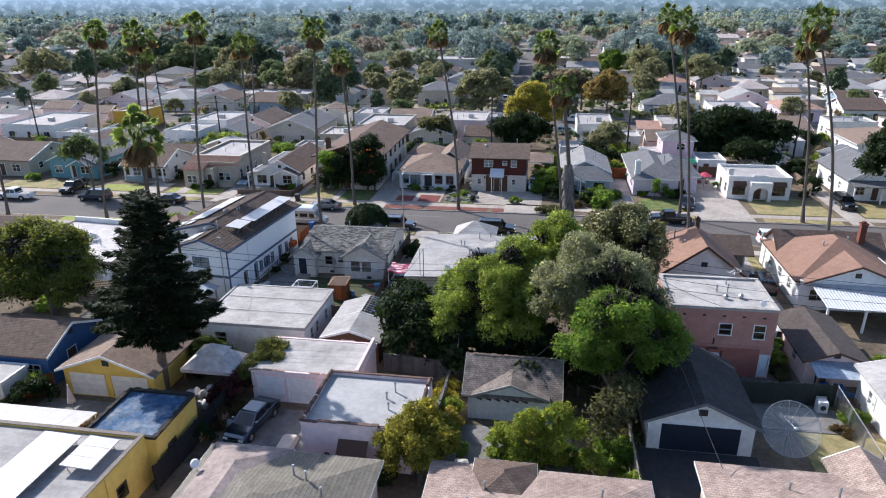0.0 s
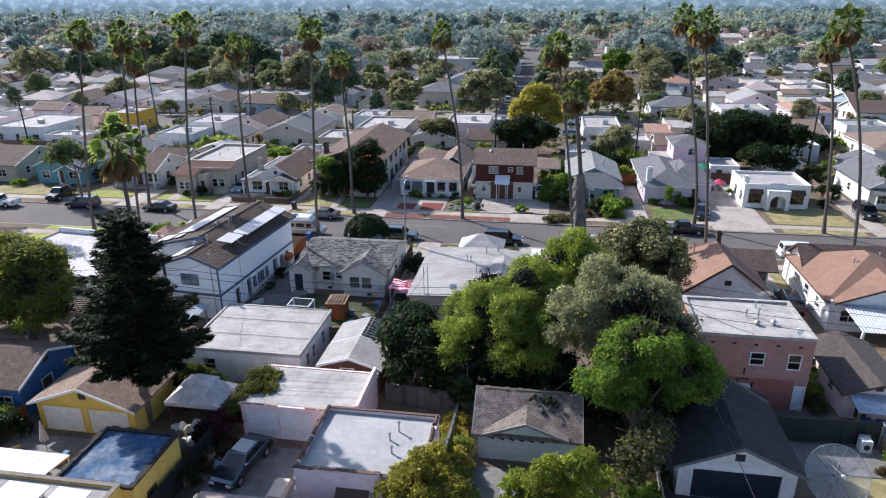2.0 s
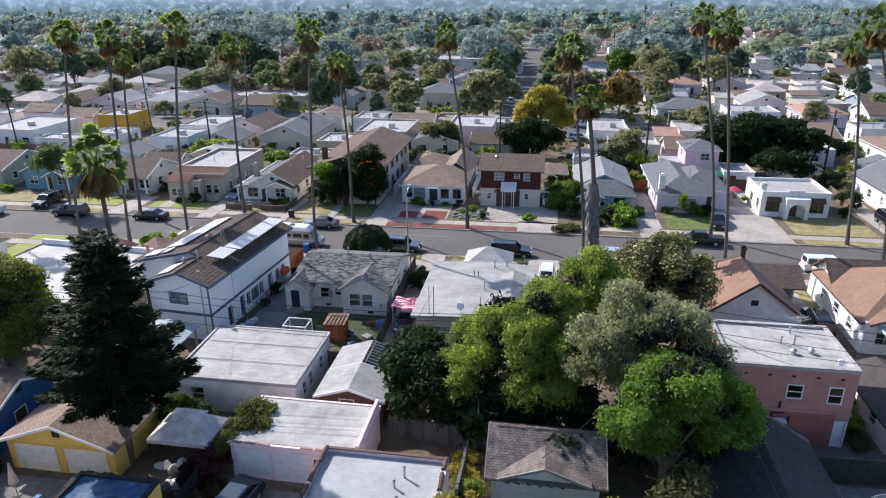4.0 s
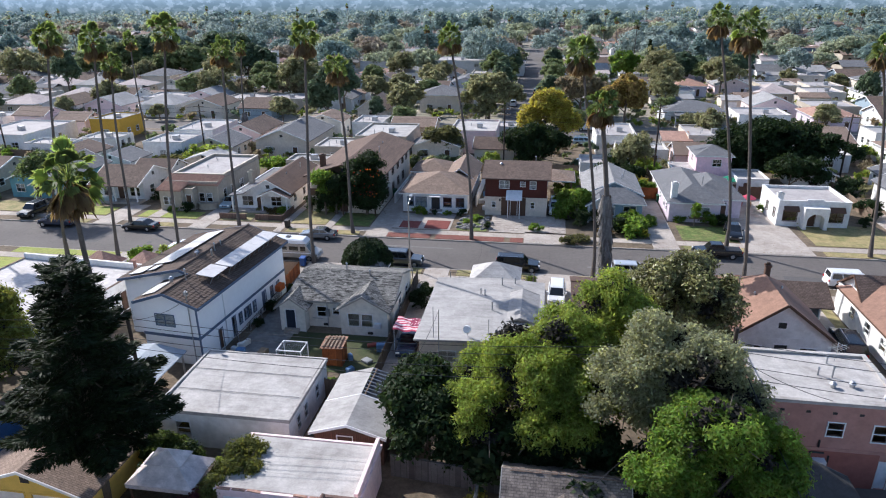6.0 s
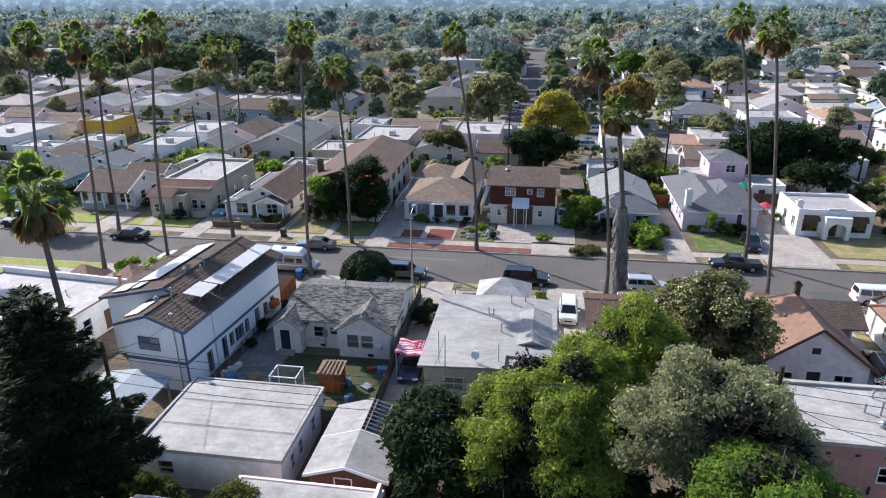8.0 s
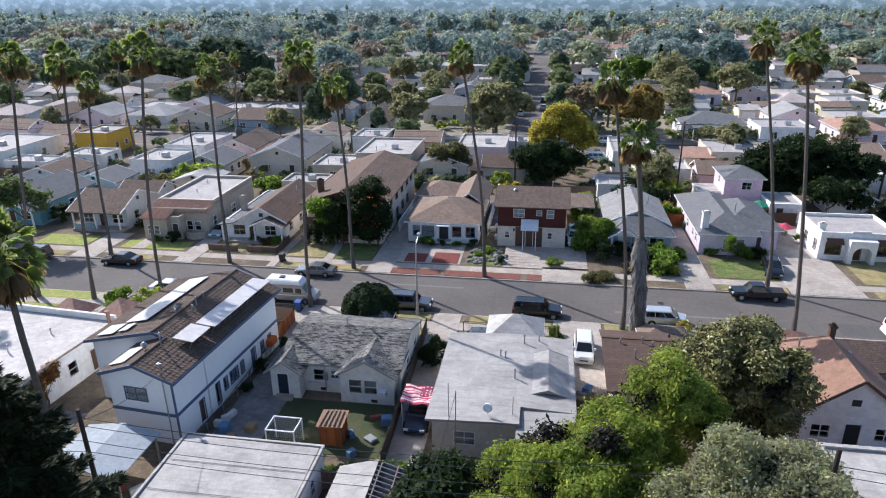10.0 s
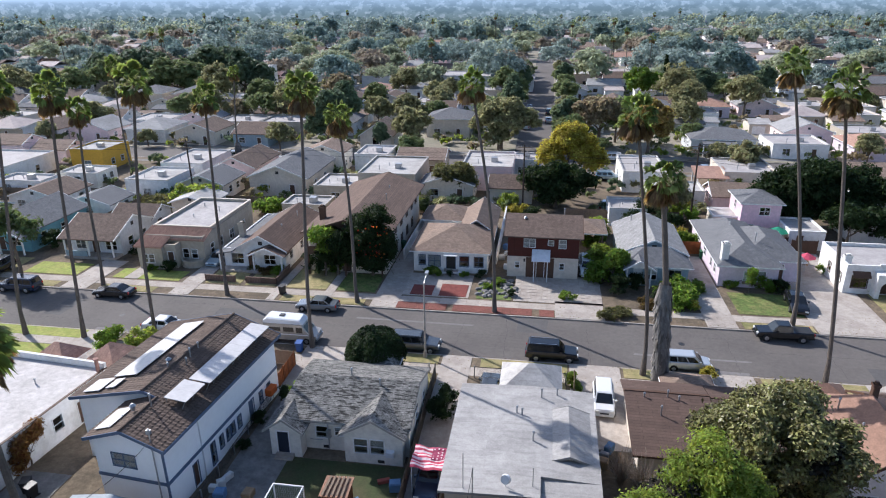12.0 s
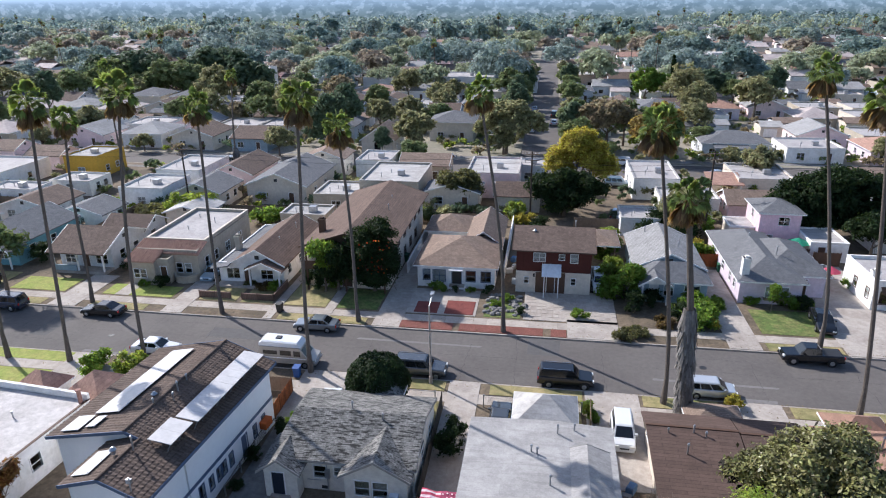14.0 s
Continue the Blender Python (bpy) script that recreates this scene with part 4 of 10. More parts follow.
# red-clad two-storey house
t = lot(-15.4, 20.4, "two-storey house with red wood cladding over cream stucco")
volume(t, 0, 8.6, 0, 8, 2.7, CREAM, [("S", 3.6, 4.5, 0.1, 2.2, "d"), ("S", 6.4, 6.9, 1.2, 2.0, "w"), ("S", 1.0, 1.5, 1.2, 2.0, "w"), ("E", 2, 3, 0.9, 2.1, "w"), ("W", 2, 3, 0.9, 2.1, "w")], door=REDWOOD)
volume(t, 0.02, 8.58, 0.05, 7.95, 2.75, REDWOOD, [("S", 2.0, 3.3, 1.3, 2.3, "w"), ("S", 4.9, 5.5, 1.6, 2.2, "w"), ("S", 6.2, 7.0, 1.3, 2.3, "w"), ("E", 2, 3.2, 1.2, 2.3, "w"), ("W", 3, 4.2, 1.2, 2.3, "w")], z=2.7)
gable(t, 0, 8.6, 0, 8, 5.45, 1.4, "x", R_BROWN, REDWOOD, over=0.45, trim=BROWNTRIM)
part("wall_panel", Geo().box(2.3, 5.7, -0.03, 0.0, 0, 2.65), BROWNTRIM, t)
g = Geo().slab([[(3.0, -1.5, 2.75), (5.2, -1.5, 2.75), (5.2, -0.05, 3.75), (3.0, -0.05, 3.75)]], 0.05)
part("awning", g, METAL_W, t, "pale metal awning over the door")
posts(t, [(3.3, -1.4), (4.9, -1.4)], 2.7, WHITE_TRIM, 0.05)
part("lantern", Geo().box(2.0, 2.2, -0.15, 0, 2.1, 2.45), DARKMET, t)
vents(t, [(6.8, 5.2)], 6.9)
vents(t, [(2.0, 3.0)], 6.5, "cap")
t = thing("carport", pose(-8.6, 30.5, G), "open carport with a brown roof in the back yard", "carport")
posts(t, [(0.2, 0.2), (5.4, 0.2), (0.2, 5.4), (5.4, 5.4)], 2.6, WOOD)
hip(t, 0, 5.6, 0, 5.6, 2.6, 0.9, R_TAN, 0.4)

# grey house with front porch gable
t = lot(-1.5, 19.6, "blue-grey bungalow with a pale grey roof behind shrubs")
volume(t, 0, 7.6, 3.4, 14.0, 3.0, BLUEGREY, [("E", 2, 3, 1, 2.2, "w"), ("W", 2, 3, 1, 2.2, "w"), ("W", 6, 7, 1, 2.2, "w")])
PALE_SHINGLE = surface("pale_grey_shingle", (0.36, 0.355, 0.35), rough=0.95, var=0.18, mid=0.14, big=0.6, fine=8, col2=(0.27, 0.265, 0.26), rows=("y", 0.14, 0.3))
gable(t, 0, 7.6, 3.4, 14.0, 3.0, 1.65, "y", PALE_SHINGLE, BLUEGREY)
volume(t, 0.2, 7.4, 0, 3.4, 2.8, BLUEGREY, [("S", 1.0, 1.9, 0.1, 2.2, "d"), ("S", 2.6, 3.6, 0.9, 2.2, "w"), ("S", 4.8, 6.4, 0.8, 2.2, "w")], skip="N", door=WHITE_TRIM)
hip(t, 0.2, 7.4, 0, 4.6, 2.8, 1.25, R_GREY)
gable(t, 0.2, 3.2, -0.9, 1.5, 2.6, 0.9, "y", R_GREY, WHITE, ends="0", vent=False)
posts(t, [(0.35, -0.75), (3.05, -0.75)], 2.6)
# pale sheet laid on so that the west slope looks sunlit
part("roof_sheet", Geo().slab([[(0.1, 5.4, 3.12), (3.5, 5.4, 4.60), (3.5, 11.6, 4.60), (0.1, 11.6, 3.12)]], 0.05), R_FLAT, t, "pale sheet added for the sunlit look of the west slope")
part("skylight", Geo().slab([[(1.5, 9.2, 3.78), (2.2, 9.2, 4.08), (2.2, 10.4, 4.08), (1.5, 10.4, 3.78)]], 0.05), CAR_GLASS, t)
vents(t, [(5.2, 7), (5.6, 8.4), (2.0, 12.6)], 4.3)

# lilac house
t = lot(9.6, 20.7, "lilac stucco bungalow with a grey shingle roof and white chimney")
volume(t, 0, 6.6, 0, 16, 2.9, LILAC, [("S", 2.8, 5.2, 0.9, 2.1, "w"), ("W", 1.5, 2.3, 1.0, 2.2, "w"), ("W", 3.5, 4.3, 1.0, 2.2, "w"), ("W", 7, 8, 1.0, 2.2, "w"), ("W", 11, 12, 1.0, 2.2, "w")])
volume(t, 6.6, 9.8, 2.4, 13, 2.9, LILAC, [("S", 0.4, 1.3, 0.1, 2.2, "d"), ("E", 3, 4, 0.9, 2.1, "w")], skip="W")
hip(t, 0, 6.6, 0, 16, 2.9, 1.5, R_GREY, name="roof")
hip(t, 3.0, 9.8, 2.4, 13, 2.86, 1.62, R_GREY, name="roof")
chimney(t, 0.55, 0.9, 2.0, 5.2, WHITE, 0.4)
vents(t, [(3.2, 10), (5.0, 5.0)], 4.4)
part("flower_box", Geo().box(2.7, 5.3, -0.3, 0, 0.55, 0.8), WOOD, t)
t = lot(15.4, 38.3, "two-storey pink house with a grey hip roof", group="")
t.matrix_basis = pose(16.3, 38.6, G) @ Matrix.Diagonal((0.87, 0.9, 0.96, 1))
volume(t, 0, 6.0, 0, 7, 5.4, ROSE, [("S", 2.8, 4.3, 3.6, 4.7, "w"), ("S", 1.2, 2.2, 0.9, 2.1, "w"), ("E", 3, 4, 3.7, 4.8, "w"), ("W", 3, 4, 3.7, 4.8, "w")])
hip(t, 0, 6.0, 0, 7, 5.4, 1.0, R_GREY)
volume(t, -3.8, 0, 1.5, 6, 2.8, CREAM, [("S", 1, 2, 0.9, 2, "w")])
flat(t, -3.8, 0, 1.5, 6, 2.8, R_FLAT, CREAM, 0.0)
t = thing("shed", pose(21.6, 34.5, G), "small white flat-roofed shed behind the house", "shed")
volume(t, 0, 4.6, 0, 6, 2.5, WHITE, [("S", 1.0, 1.9, 0.05, 2.05, "d")])
flat(t, 0, 4.6, 0, 6, 2.5, R_FLAT, WHITE, 0.15)

# white mission house
t = lot(23.8, 20.3, "white flat-roofed house with an arched porch and parapets")
t.matrix_basis = pose(23.35, 19.4, G) @ Matrix.Diagonal((0.94, 0.77, 0.97, 1))
volume(t, 0, 9.4, 1.6, 11.5, 3.25, WHITE, [("S", 0.8, 2.6, 0.8, 2.3, "w"), ("S", 6.8, 8.6, 0.8, 2.3, "w"), ("S", 4.0, 5.0, 0.1, 2.2, "d"), ("W", 1, 2, 1, 2.2, "w"), ("W", 5, 6, 1, 2.2, "w"), ("E", 5, 6, 1, 2.2, "w")], trim=BROWNTRIM)
flat(t, 0, 9.4, 1.6, 11.5, 3.25, R_WHITE, WHITE, 0.35)
arch = Geo()
n = 10
ring = [(4.7 + 1.1 * math.cos(math.pi * i / n), 1.3 + 0.9 * math.sin(math.pi * i / n)) for i in range(n + 1)]
for i in range(n):
    (xa, za), (xb, zb) = ring[i], ring[i + 1]
    for yy, o in ((0.0, 1), (0.25, -1)):
        arch.add([(xa, yy, za), (xb, yy, zb), (xb, yy, 2.7), (xa, yy, 2.7)], [(0, 3, 2, 1) if o > 0 else (0, 1, 2, 3)])
    arch.add([(xa, 0, za), (xb, 0, zb), (xb, 0.25, zb), (xa, 0.25, za)], [(0, 1, 2, 3)])
arch.box(3.1, 3.6, 0, 1.6, 0, 2.7)
arch.box(5.8, 6.3, 0, 1.6, 0, 2.7)
arch.box(3.1, 6.3, 0, 1.6, 2.7, 3.0)
part("arched_porch", arch, WHITE, t)
part("parapet", Geo().box(3.6, 5.8, 1.55, 1.75, 3.6, 3.9), WHITE, t)
chimney(t, 0.5, 3.5, 2, 4.3, WHITE, 0.4)
part("awning", Geo().slab([[(0.7, 0.8, 2.3), (2.7, 0.8, 2.3), (2.7, 1.6, 2.9), (0.7, 1.6, 2.9)]], 0.05), BROWNTRIM, t)
part("awning", Geo().slab([[(6.7, 0.8, 2.3), (8.7, 0.8, 2.3), (8.7, 1.6, 2.9), (6.7, 1.6, 2.9)]], 0.05), BROWNTRIM, t)

# white gabled house further along
t = lot(40.5, 22, "white gabled bungalow with a grey roof")
volume(t, 0, 8, 0, 12, 3.2, WHITE, [("S", 1, 2.4, 0.9, 2.1, "w"), ("S", 3.4, 4.3, 0.1, 2.2, "d"), ("S", 5.4, 6.8, 0.9, 2.1, "w"), ("W", 2, 3, 1, 2.1, "w"), ("W", 6, 7, 1, 2.1, "w")])
gable(t, 0, 8, 0, 12, 3.2, 2.2, "y", R_GREY, WHITE)
part("porch_roof", Geo().slab([[(0, -2, 2.6), (8, -2, 2.6), (8, 0, 3.1), (0, 0, 3.1)]], 0.12), R_GREY, t)
posts(t, [(0.3, -1.8), (7.7, -1.8), (4.0, -1.8)], 2.55)

# teal house and neighbour at the far west
t = lot(-90, 20, "teal stucco bungalow with a grey roof and front gable")
volume(t, 0, 9, 0, 12, 3.0, TEAL, [("S", 1, 2.4, 0.9, 2.1, "w"), ("S", 4, 5, 0.1, 2.2, "d"), ("S", 6, 7.6, 0.9, 2.1, "w"), ("E", 2, 3, 1, 2.1, "w"), ("E", 6, 7, 1, 2.1, "w")])
gable(t, 0, 9, 0, 12, 3.0, 1.9, "y", R_GREY, TEAL)
gable(t, 5, 9, -1.5, 1, 2.6, 1.0, "y", R_GREY, TEAL, ends="0", vent=False)
posts(t, [(5.2, -1.3), (8.8, -1.3)], 2.6)
t = lot(-104, 20, "beige bungalow with a brown roof")
volume(t, 0, 10, 0, 12, 2.9, BEIGE, [("S", 1, 2.4, 0.9, 2.1, "w"), ("S", 4, 5, 0.1, 2.2, "d"), ("S", 6.5, 8, 0.9, 2.1, "w"), ("E", 2, 3, 1, 2.1, "w")])
gable(t, 0, 10, 0, 12, 2.9, 2.0, "x", R_BROWN, BEIGE)


# ---- houses on the south side of the street ----
t = lot(-63.2, -22.7, "white flat-roofed house with clay-tiled porch roofs")
t.matrix_basis = pose(-63.2, -22.7, G, 0, 0, -5)
volume(t, 0, 14.5, 0, 12.9, 3.1, WHITE, [("E", 3, 3.9, 1, 2.2, "w"), ("E", 6.5, 7.4, 1, 2.2, "w"), ("E", 9, 9.9, 0.1, 2.1, "d"), ("S", 9, 10, 1, 2.2, "w"), ("S", 4, 5, 1, 2.2, "w")])
flat(t, 0, 14.5, 0, 12.9, 3.12, surface("bright_roof_coating", (0.54, 0.51, 0.49), rough=0.85, var=0.14, mid=0.15, big=0.4, fine=8, col2=(0.40, 0.375, 0.355)), WHITE, 0.05, coping=BROWNTRIM, cw=0.2)
part("parapet", Geo().box(0, 14.5, 12.68, 12.94, 3.2, 3.72), WHITE, t, "white rendered parapet")
vents(t, [(6.5, 8), (9.5, 6), (10.5, 9.5), (3.5, 5)], 3.15)
volume(t, 11.0, 14.9, 12.9, 17.4, 2.5, WHITE, [("E", 1, 2, 0.9, 2.1, "w")], skip="S")
hip(t, 11.0, 14.9, 13.3, 17.4, 2.5, 1.5, CLAY, 0.3, name="tiled_roof")
volume(t, 6.4, 9.6, 12.9, 16.0, 2.7, WHITE, skip="S")
hip(t, 6.4, 9.6, 13.3, 16.0, 2.7, 1.1, CLAY, 0.3, name="tiled_roof")
part("flue_pipe", Geo().tube((14.2, 12.3, 3.1), (14.2, 12.3, 4.3), 0.16, n=8).tube((14.2, 12.3, 4.3), (14.2, 12.3, 4.4), 0.22, n=8), surface("dull_terracotta", (0.34, 0.19, 0.15), var=0.15), t, "terracotta flue pipe")
g = Geo()
for i in range(60):
    u, v = rnd.random() ** 0.8, rnd.random()
    g.tube((14.56, 2.6 + 3 * u, 3.2 - 1.3 * v), (14.7 + 0.3 * rnd.random(), 2.6 + 3 * u + rnd.uniform(-0.4, 0.4), 3.4 - 1.3 * v - rnd.random()), 0.03, 0.008, 4)
part("dry_creeper", g, L_DEAD, t, "dry brown creeper hanging from the wall")

# white two-storey house with solar panels
t = lot(-44.86, -22.2, "long white two-storey house with blue trim and rooftop panels")
t.matrix_basis = pose(-44.86, -22.2, G, 0, 0, -5) @ Matrix.Diagonal((1, 0.95, 1, 1))
TW = surface("white_siding", (0.93, 0.94, 0.95), mid=0.02, var=0.03, fine=20, rows=None, col2=(0.89, 0.90, 0.92))
volume(t, 4.6, 9.9, 0, 4.2, 5.5, TW, [("S", 1.35, 3.1, 3.5, 4.5, "w"), ("E", 2.6, 3.2, 0.1, 2.0, "d")], trim=BLUETRIM, skip="N")
volume(t, 0, 9.9, 4.2, 16, 5.4, TW, [("S", 3.6, 4.4, 0.9, 2.1, "w"), ("W", 5, 6, 3.6, 4.6, "w"), ("E", 0.7, 1.25, 0.3, 2.1, "w"), ("E", 6.5, 7.2, 0.1, 2.1, "d")] + win_row("E", (1.9, 2.9, 3.6, 4.6, 8.2, 9.6), 0.5, 0.9, 1.95), trim=BLUETRIM, door=BLUETRIM)
TILED = surface("brown_concrete_tile", (0.15, 0.108, 0.085), rough=0.9, var=0.25, mid=0.15, big=0.5, fine=7, rows=("y", 0.34, 0.3))
part("roof", Geo().slab([[(-0.4, 3.7, 5.5), (6.1, 3.7, 7.05), (6.1, 16.5, 7.05), (-0.4, 16.5, 5.5)][::-1], [(6.1, 3.7, 7.05), (10.35, 3.7, 5.6), (10.35, 16.5, 5.6), (6.1, 16.5, 7.05)][::-1], [(7.25, -0.4, 6.658), (10.35, -0.4, 5.6), (10.35, 3.7, 5.6), (7.25, 3.7, 6.658)][::-1], [(4.2, -0.4, 5.62), (7.25, -0.4, 6.658), (7.25, 4.2, 6.658), (4.2, 4.2, 5.62)][::-1]], 0.16), TILED, t)
# tile courses: each laps over the one below
g = Geo()
for x0, z0, x1, z1, y0, y1 in ((10.35, 5.6, 6.1, 7.05, 3.7, 16.5), (10.35, 5.6, 7.25, 6.658, -0.4, 3.7), (-0.4, 5.5, 6.1, 7.05, 3.7, 16.5), (4.2, 5.62, 7.25, 6.658, -0.4, 4.2)):
    n = round(abs(x1 - x0) / 0.33)
    for i in range(n):
        a, b = i / n, (i + 1) / n
        xa, xb, za, zb = x0 + (x1 - x0) * a, x0 + (x1 - x0) * b, z0 + (z1 - z0) * a, z0 + (z1 - z0) * b
        m = int((y1 - y0) / 0.32)
        for k in range(m):
            ya, yb = y0 + (y1 - y0) * k / m, y0 + (y1 - y0) * (k + 1) / m
            ym, up = (ya + yb) / 2, 0.035 + 0.012 * ((k * 7 + i * 3) % 3)
            g.add([(xa, ya, za + 0.012), (xa, ym, za + up + 0.03), (xa, yb, za + 0.012), (xb, yb, zb + 0.006), (xb, ym, zb + 0.03), (xb, ya, zb + 0.006), (xa, ya, za - 0.01), (xa, yb, za - 0.01)], [(0, 1, 4, 5), (1, 2, 3, 4), (0, 6, 7, 2, 1)] if x0 < x1 else [(5, 4, 1, 0), (4, 3, 2, 1), (1, 2, 7, 6, 0)])
part("roof_tiles", g, TILED, t, "brown curved concrete tiles")["kind"] = "stuff"
part("ridge_cap", Geo().tube((6.1, 3.68, 7.08), (6.1, 16.52, 7.08), 0.1, n=8).tube((7.25, -0.42, 6.69), (7.25, 3.75, 6.69), 0.1, n=8), TILED, t)
for yy in (4.2, 15.82):
    part("gable_wall", Geo().add([(0, yy, 5.4), (9.9, yy, 5.4), (6.1, yy, 6.85), (0, yy + 0.18, 5.4), (9.9, yy + 0.18, 5.4), (6.1, yy + 0.18, 6.85)], [(0, 1, 2), (5, 4, 3), (0, 3, 4, 1), (1, 4, 5, 2), (2, 5, 3, 0)]), TW, t)
for yy in (3.68, 16.52):
    part("fascia", Geo().beam((-0.4, yy, 5.42), (6.1, yy, 6.97), 0.05, 0.24).beam((6.1, yy, 6.97), (7.25, yy, 6.58) if yy < 5 else (10.35, yy, 5.52), 0.05, 0.24), BLUETRIM, t)
part("fascia", Geo().box(10.35, 10.41, -0.4, 16.5, 5.38, 5.6), BLUETRIM, t)
part("fascia", Geo().beam((4.2, -0.42, 5.52), (7.25, -0.42, 6.57), 0.05, 0.24).beam((7.25, -0.42, 6.57), (10.35, -0.42, 5.52), 0.05, 0.24), BLUETRIM, t)
part("gable_wall", Geo().add([(4.6, 0, 5.5), (9.9, 0, 5.5), (7.25, 0, 6.48), (4.6, 0.18, 5.5), (9.9, 0.18, 5.5), (7.25, 0.18, 6.48)], [(0, 1, 2), (5, 4, 3), (0, 3, 4, 1), (1, 4, 5, 2), (2, 5, 3, 0)]), TW, t)
part("belt_trim", Geo().box(9.9, 9.95, 0, 16, 2.45, 2.7).box(4.55, 9.95, -0.05, 0, 2.45, 2.7), BLUETRIM, t)
part("corner_trim", Geo().box(9.86, 9.97, -0.07, 0.06, 0, 5.4), BLUETRIM, t)
g = Geo().tube((9.3, -0.1, 0), (9.3, -0.1, 7.0), 0.05).box(9.15, 9.45, -0.2, 0, 6.6, 6.9)
part("service_mast", g, STEEL, t, "grey electric service mast")
part("orange_cover", Geo().box(9.95, 10.5, 13.5, 14.6, 1.1, 1.7), surface("orange_tarp", (0.62, 0.14, 0.03), var=0.1), t, "bright orange cloth hung on the wall")


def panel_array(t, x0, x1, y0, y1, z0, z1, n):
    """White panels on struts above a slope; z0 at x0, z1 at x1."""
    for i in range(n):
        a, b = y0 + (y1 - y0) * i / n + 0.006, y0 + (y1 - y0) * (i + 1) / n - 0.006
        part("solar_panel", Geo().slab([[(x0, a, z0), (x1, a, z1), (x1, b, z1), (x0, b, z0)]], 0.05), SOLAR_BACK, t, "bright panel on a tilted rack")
        part("panel_strut", Geo().beam((x1 - 0.08, a + 0.1, z1), (x1 - 0.5, a + 0.1, z1 - 0.8), 0.05, 0.05).beam((x0 + 0.1, a + 0.1, z0), (x0 + 0.1, a + 0.1, z0 - 0.4), 0.05, 0.05), STEEL, t)


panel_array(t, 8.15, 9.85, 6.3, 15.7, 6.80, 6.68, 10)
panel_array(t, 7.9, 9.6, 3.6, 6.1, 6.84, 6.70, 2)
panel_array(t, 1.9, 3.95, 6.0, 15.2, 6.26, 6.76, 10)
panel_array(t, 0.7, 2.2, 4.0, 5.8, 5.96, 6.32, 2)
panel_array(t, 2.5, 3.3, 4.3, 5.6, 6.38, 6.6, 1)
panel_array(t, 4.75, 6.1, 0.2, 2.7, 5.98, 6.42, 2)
vents(t, [(6.0, 7.0), (6.6, 9.0), (6.4, 10.4), (7.6, 2.6), (6.9, 8.0)], 6.95)
vents(t, [(5.2, 8.2), (6.6, 2.0)], 6.75, "cap")

# cottage with a worn shingle roof
t = lot(-30.6, -15.5, "cream cottage with a worn grey shingle roof and small gables")
COTTAGE = surface("faded_cream_stucco", (0.76, 0.73, 0.66), var=0.08, fine=22, col2=(0.64, 0.61, 0.54))
EDGE = surface("weathered_fascia", (0.36, 0.34, 0.31), rough=0.85, var=0.2)
volume(t, 0.4, 10.2, 0.6, 8.4, 2.9, COTTAGE, [("S", 2.5, 3.4, 1.1, 2.1, "w"), ("S", 4.0, 4.6, 1.4, 2.1, "w"), ("E", 2, 3, 1, 2.2, "w"), ("E", 5, 6, 1, 2.2, "w"), ("W", 3, 4, 1, 2.2, "w")])
A, B, C, D = (-0.1, 0.1, 2.9), (10.4, 0.1, 2.9), (10.4, 8.8, 2.9), (-0.1, 8.8, 2.9)
P, Q = (0.6, 4.1, 4.45), (10.4, 4.1, 4.45)
part("roof", Geo().slab([[A, B, Q, P], [C, D, P, Q], [D, A, P]], 0.15), R_WORN, t, "worn mossy grey shingles")
part("gable_wall", Geo().add([(10.02, 0.6, 2.9), (10.02, 8.4, 2.9), (10.02, 4.1, 4.2), (10.2, 0.6, 2.9), (10.2, 8.4, 2.9), (10.2, 4.1, 4.2)], [(2, 1, 0), (3, 4, 5), (1, 4, 3, 0), (2, 5, 4, 1), (0, 3, 5, 2)]), COTTAGE, t)
part("fascia", Geo().beam((10.4, 0.1, 2.8), (10.4, 4.1, 4.33), 0.05, 0.14).beam((10.4, 4.1, 4.33), (10.4, 8.8, 2.8), 0.05, 0.14).beam((-0.1, 0.1, 2.78), (10.4, 0.1, 2.78), 0.05, 0.12), EDGE, t)
volume(t, 5.5, 9.9, -0.55, 0.6, 2.7, COTTAGE, [("S", 0.75, 1.75, 0.95, 2.15, "w"), ("S", 2.0, 3.0, 0.95, 2.15, "w")], skip="N")
gable(t, 5.5, 9.9, -0.55, 3.4, 2.7, 1.25, "y", R_WORN, COTTAGE, over=0.35, ends="0", vent=False, trim=EDGE)
part("window_air_conditioner", Geo().box(8.7, 9.3, -0.95, -0.5, 1.0, 1.4), METAL_W, t, "small white air conditioner under a window")
volume(t, -0.3, 2.1, -0.6, 0.6, 2.6, COTTAGE, [("S", 0.55, 1.45, 0.15, 2.2, "d")], skip="N", door=NAVY)
gable(t, -0.3, 2.1, -0.6, 2.6, 2.6, 0.85, "y", R_WORN, COTTAGE, over=0.4, ends="0", vent=False, trim=EDGE)
steps(t, 0.1, 1.5, -0.6, 2)
for x in (3.4, 8.0):
    part("crawl_vent", Geo().box(x, x + 0.5, -0.58 if x > 5 else 0.57, 0.6, 0.15, 0.4), DARKMET, t)
part("meter_box", Geo().box(3.75, 4.1, 0.4, 0.6, 1.2, 1.9), STEEL, t)
part("pipe", Geo().tube((3.9, 0.5, 0.1), (3.9, 0.5, 2.8), 0.04, n=6).tube((2.4, 0.52, 0.9), (3.4, 0.52, 0.9), 0.03, n=6), STEEL, t)
vents(t, [(7.3, 3.6), (4.8, 4.4)], 4.25)
volume(t, 4.2, 7.2, 8.4, 10.4, 2.5, COTTAGE, skip="S")
hip(t, 4.2, 7.2, 8.5, 10.6, 2.6, 0.9, R_WORN, 0.3)

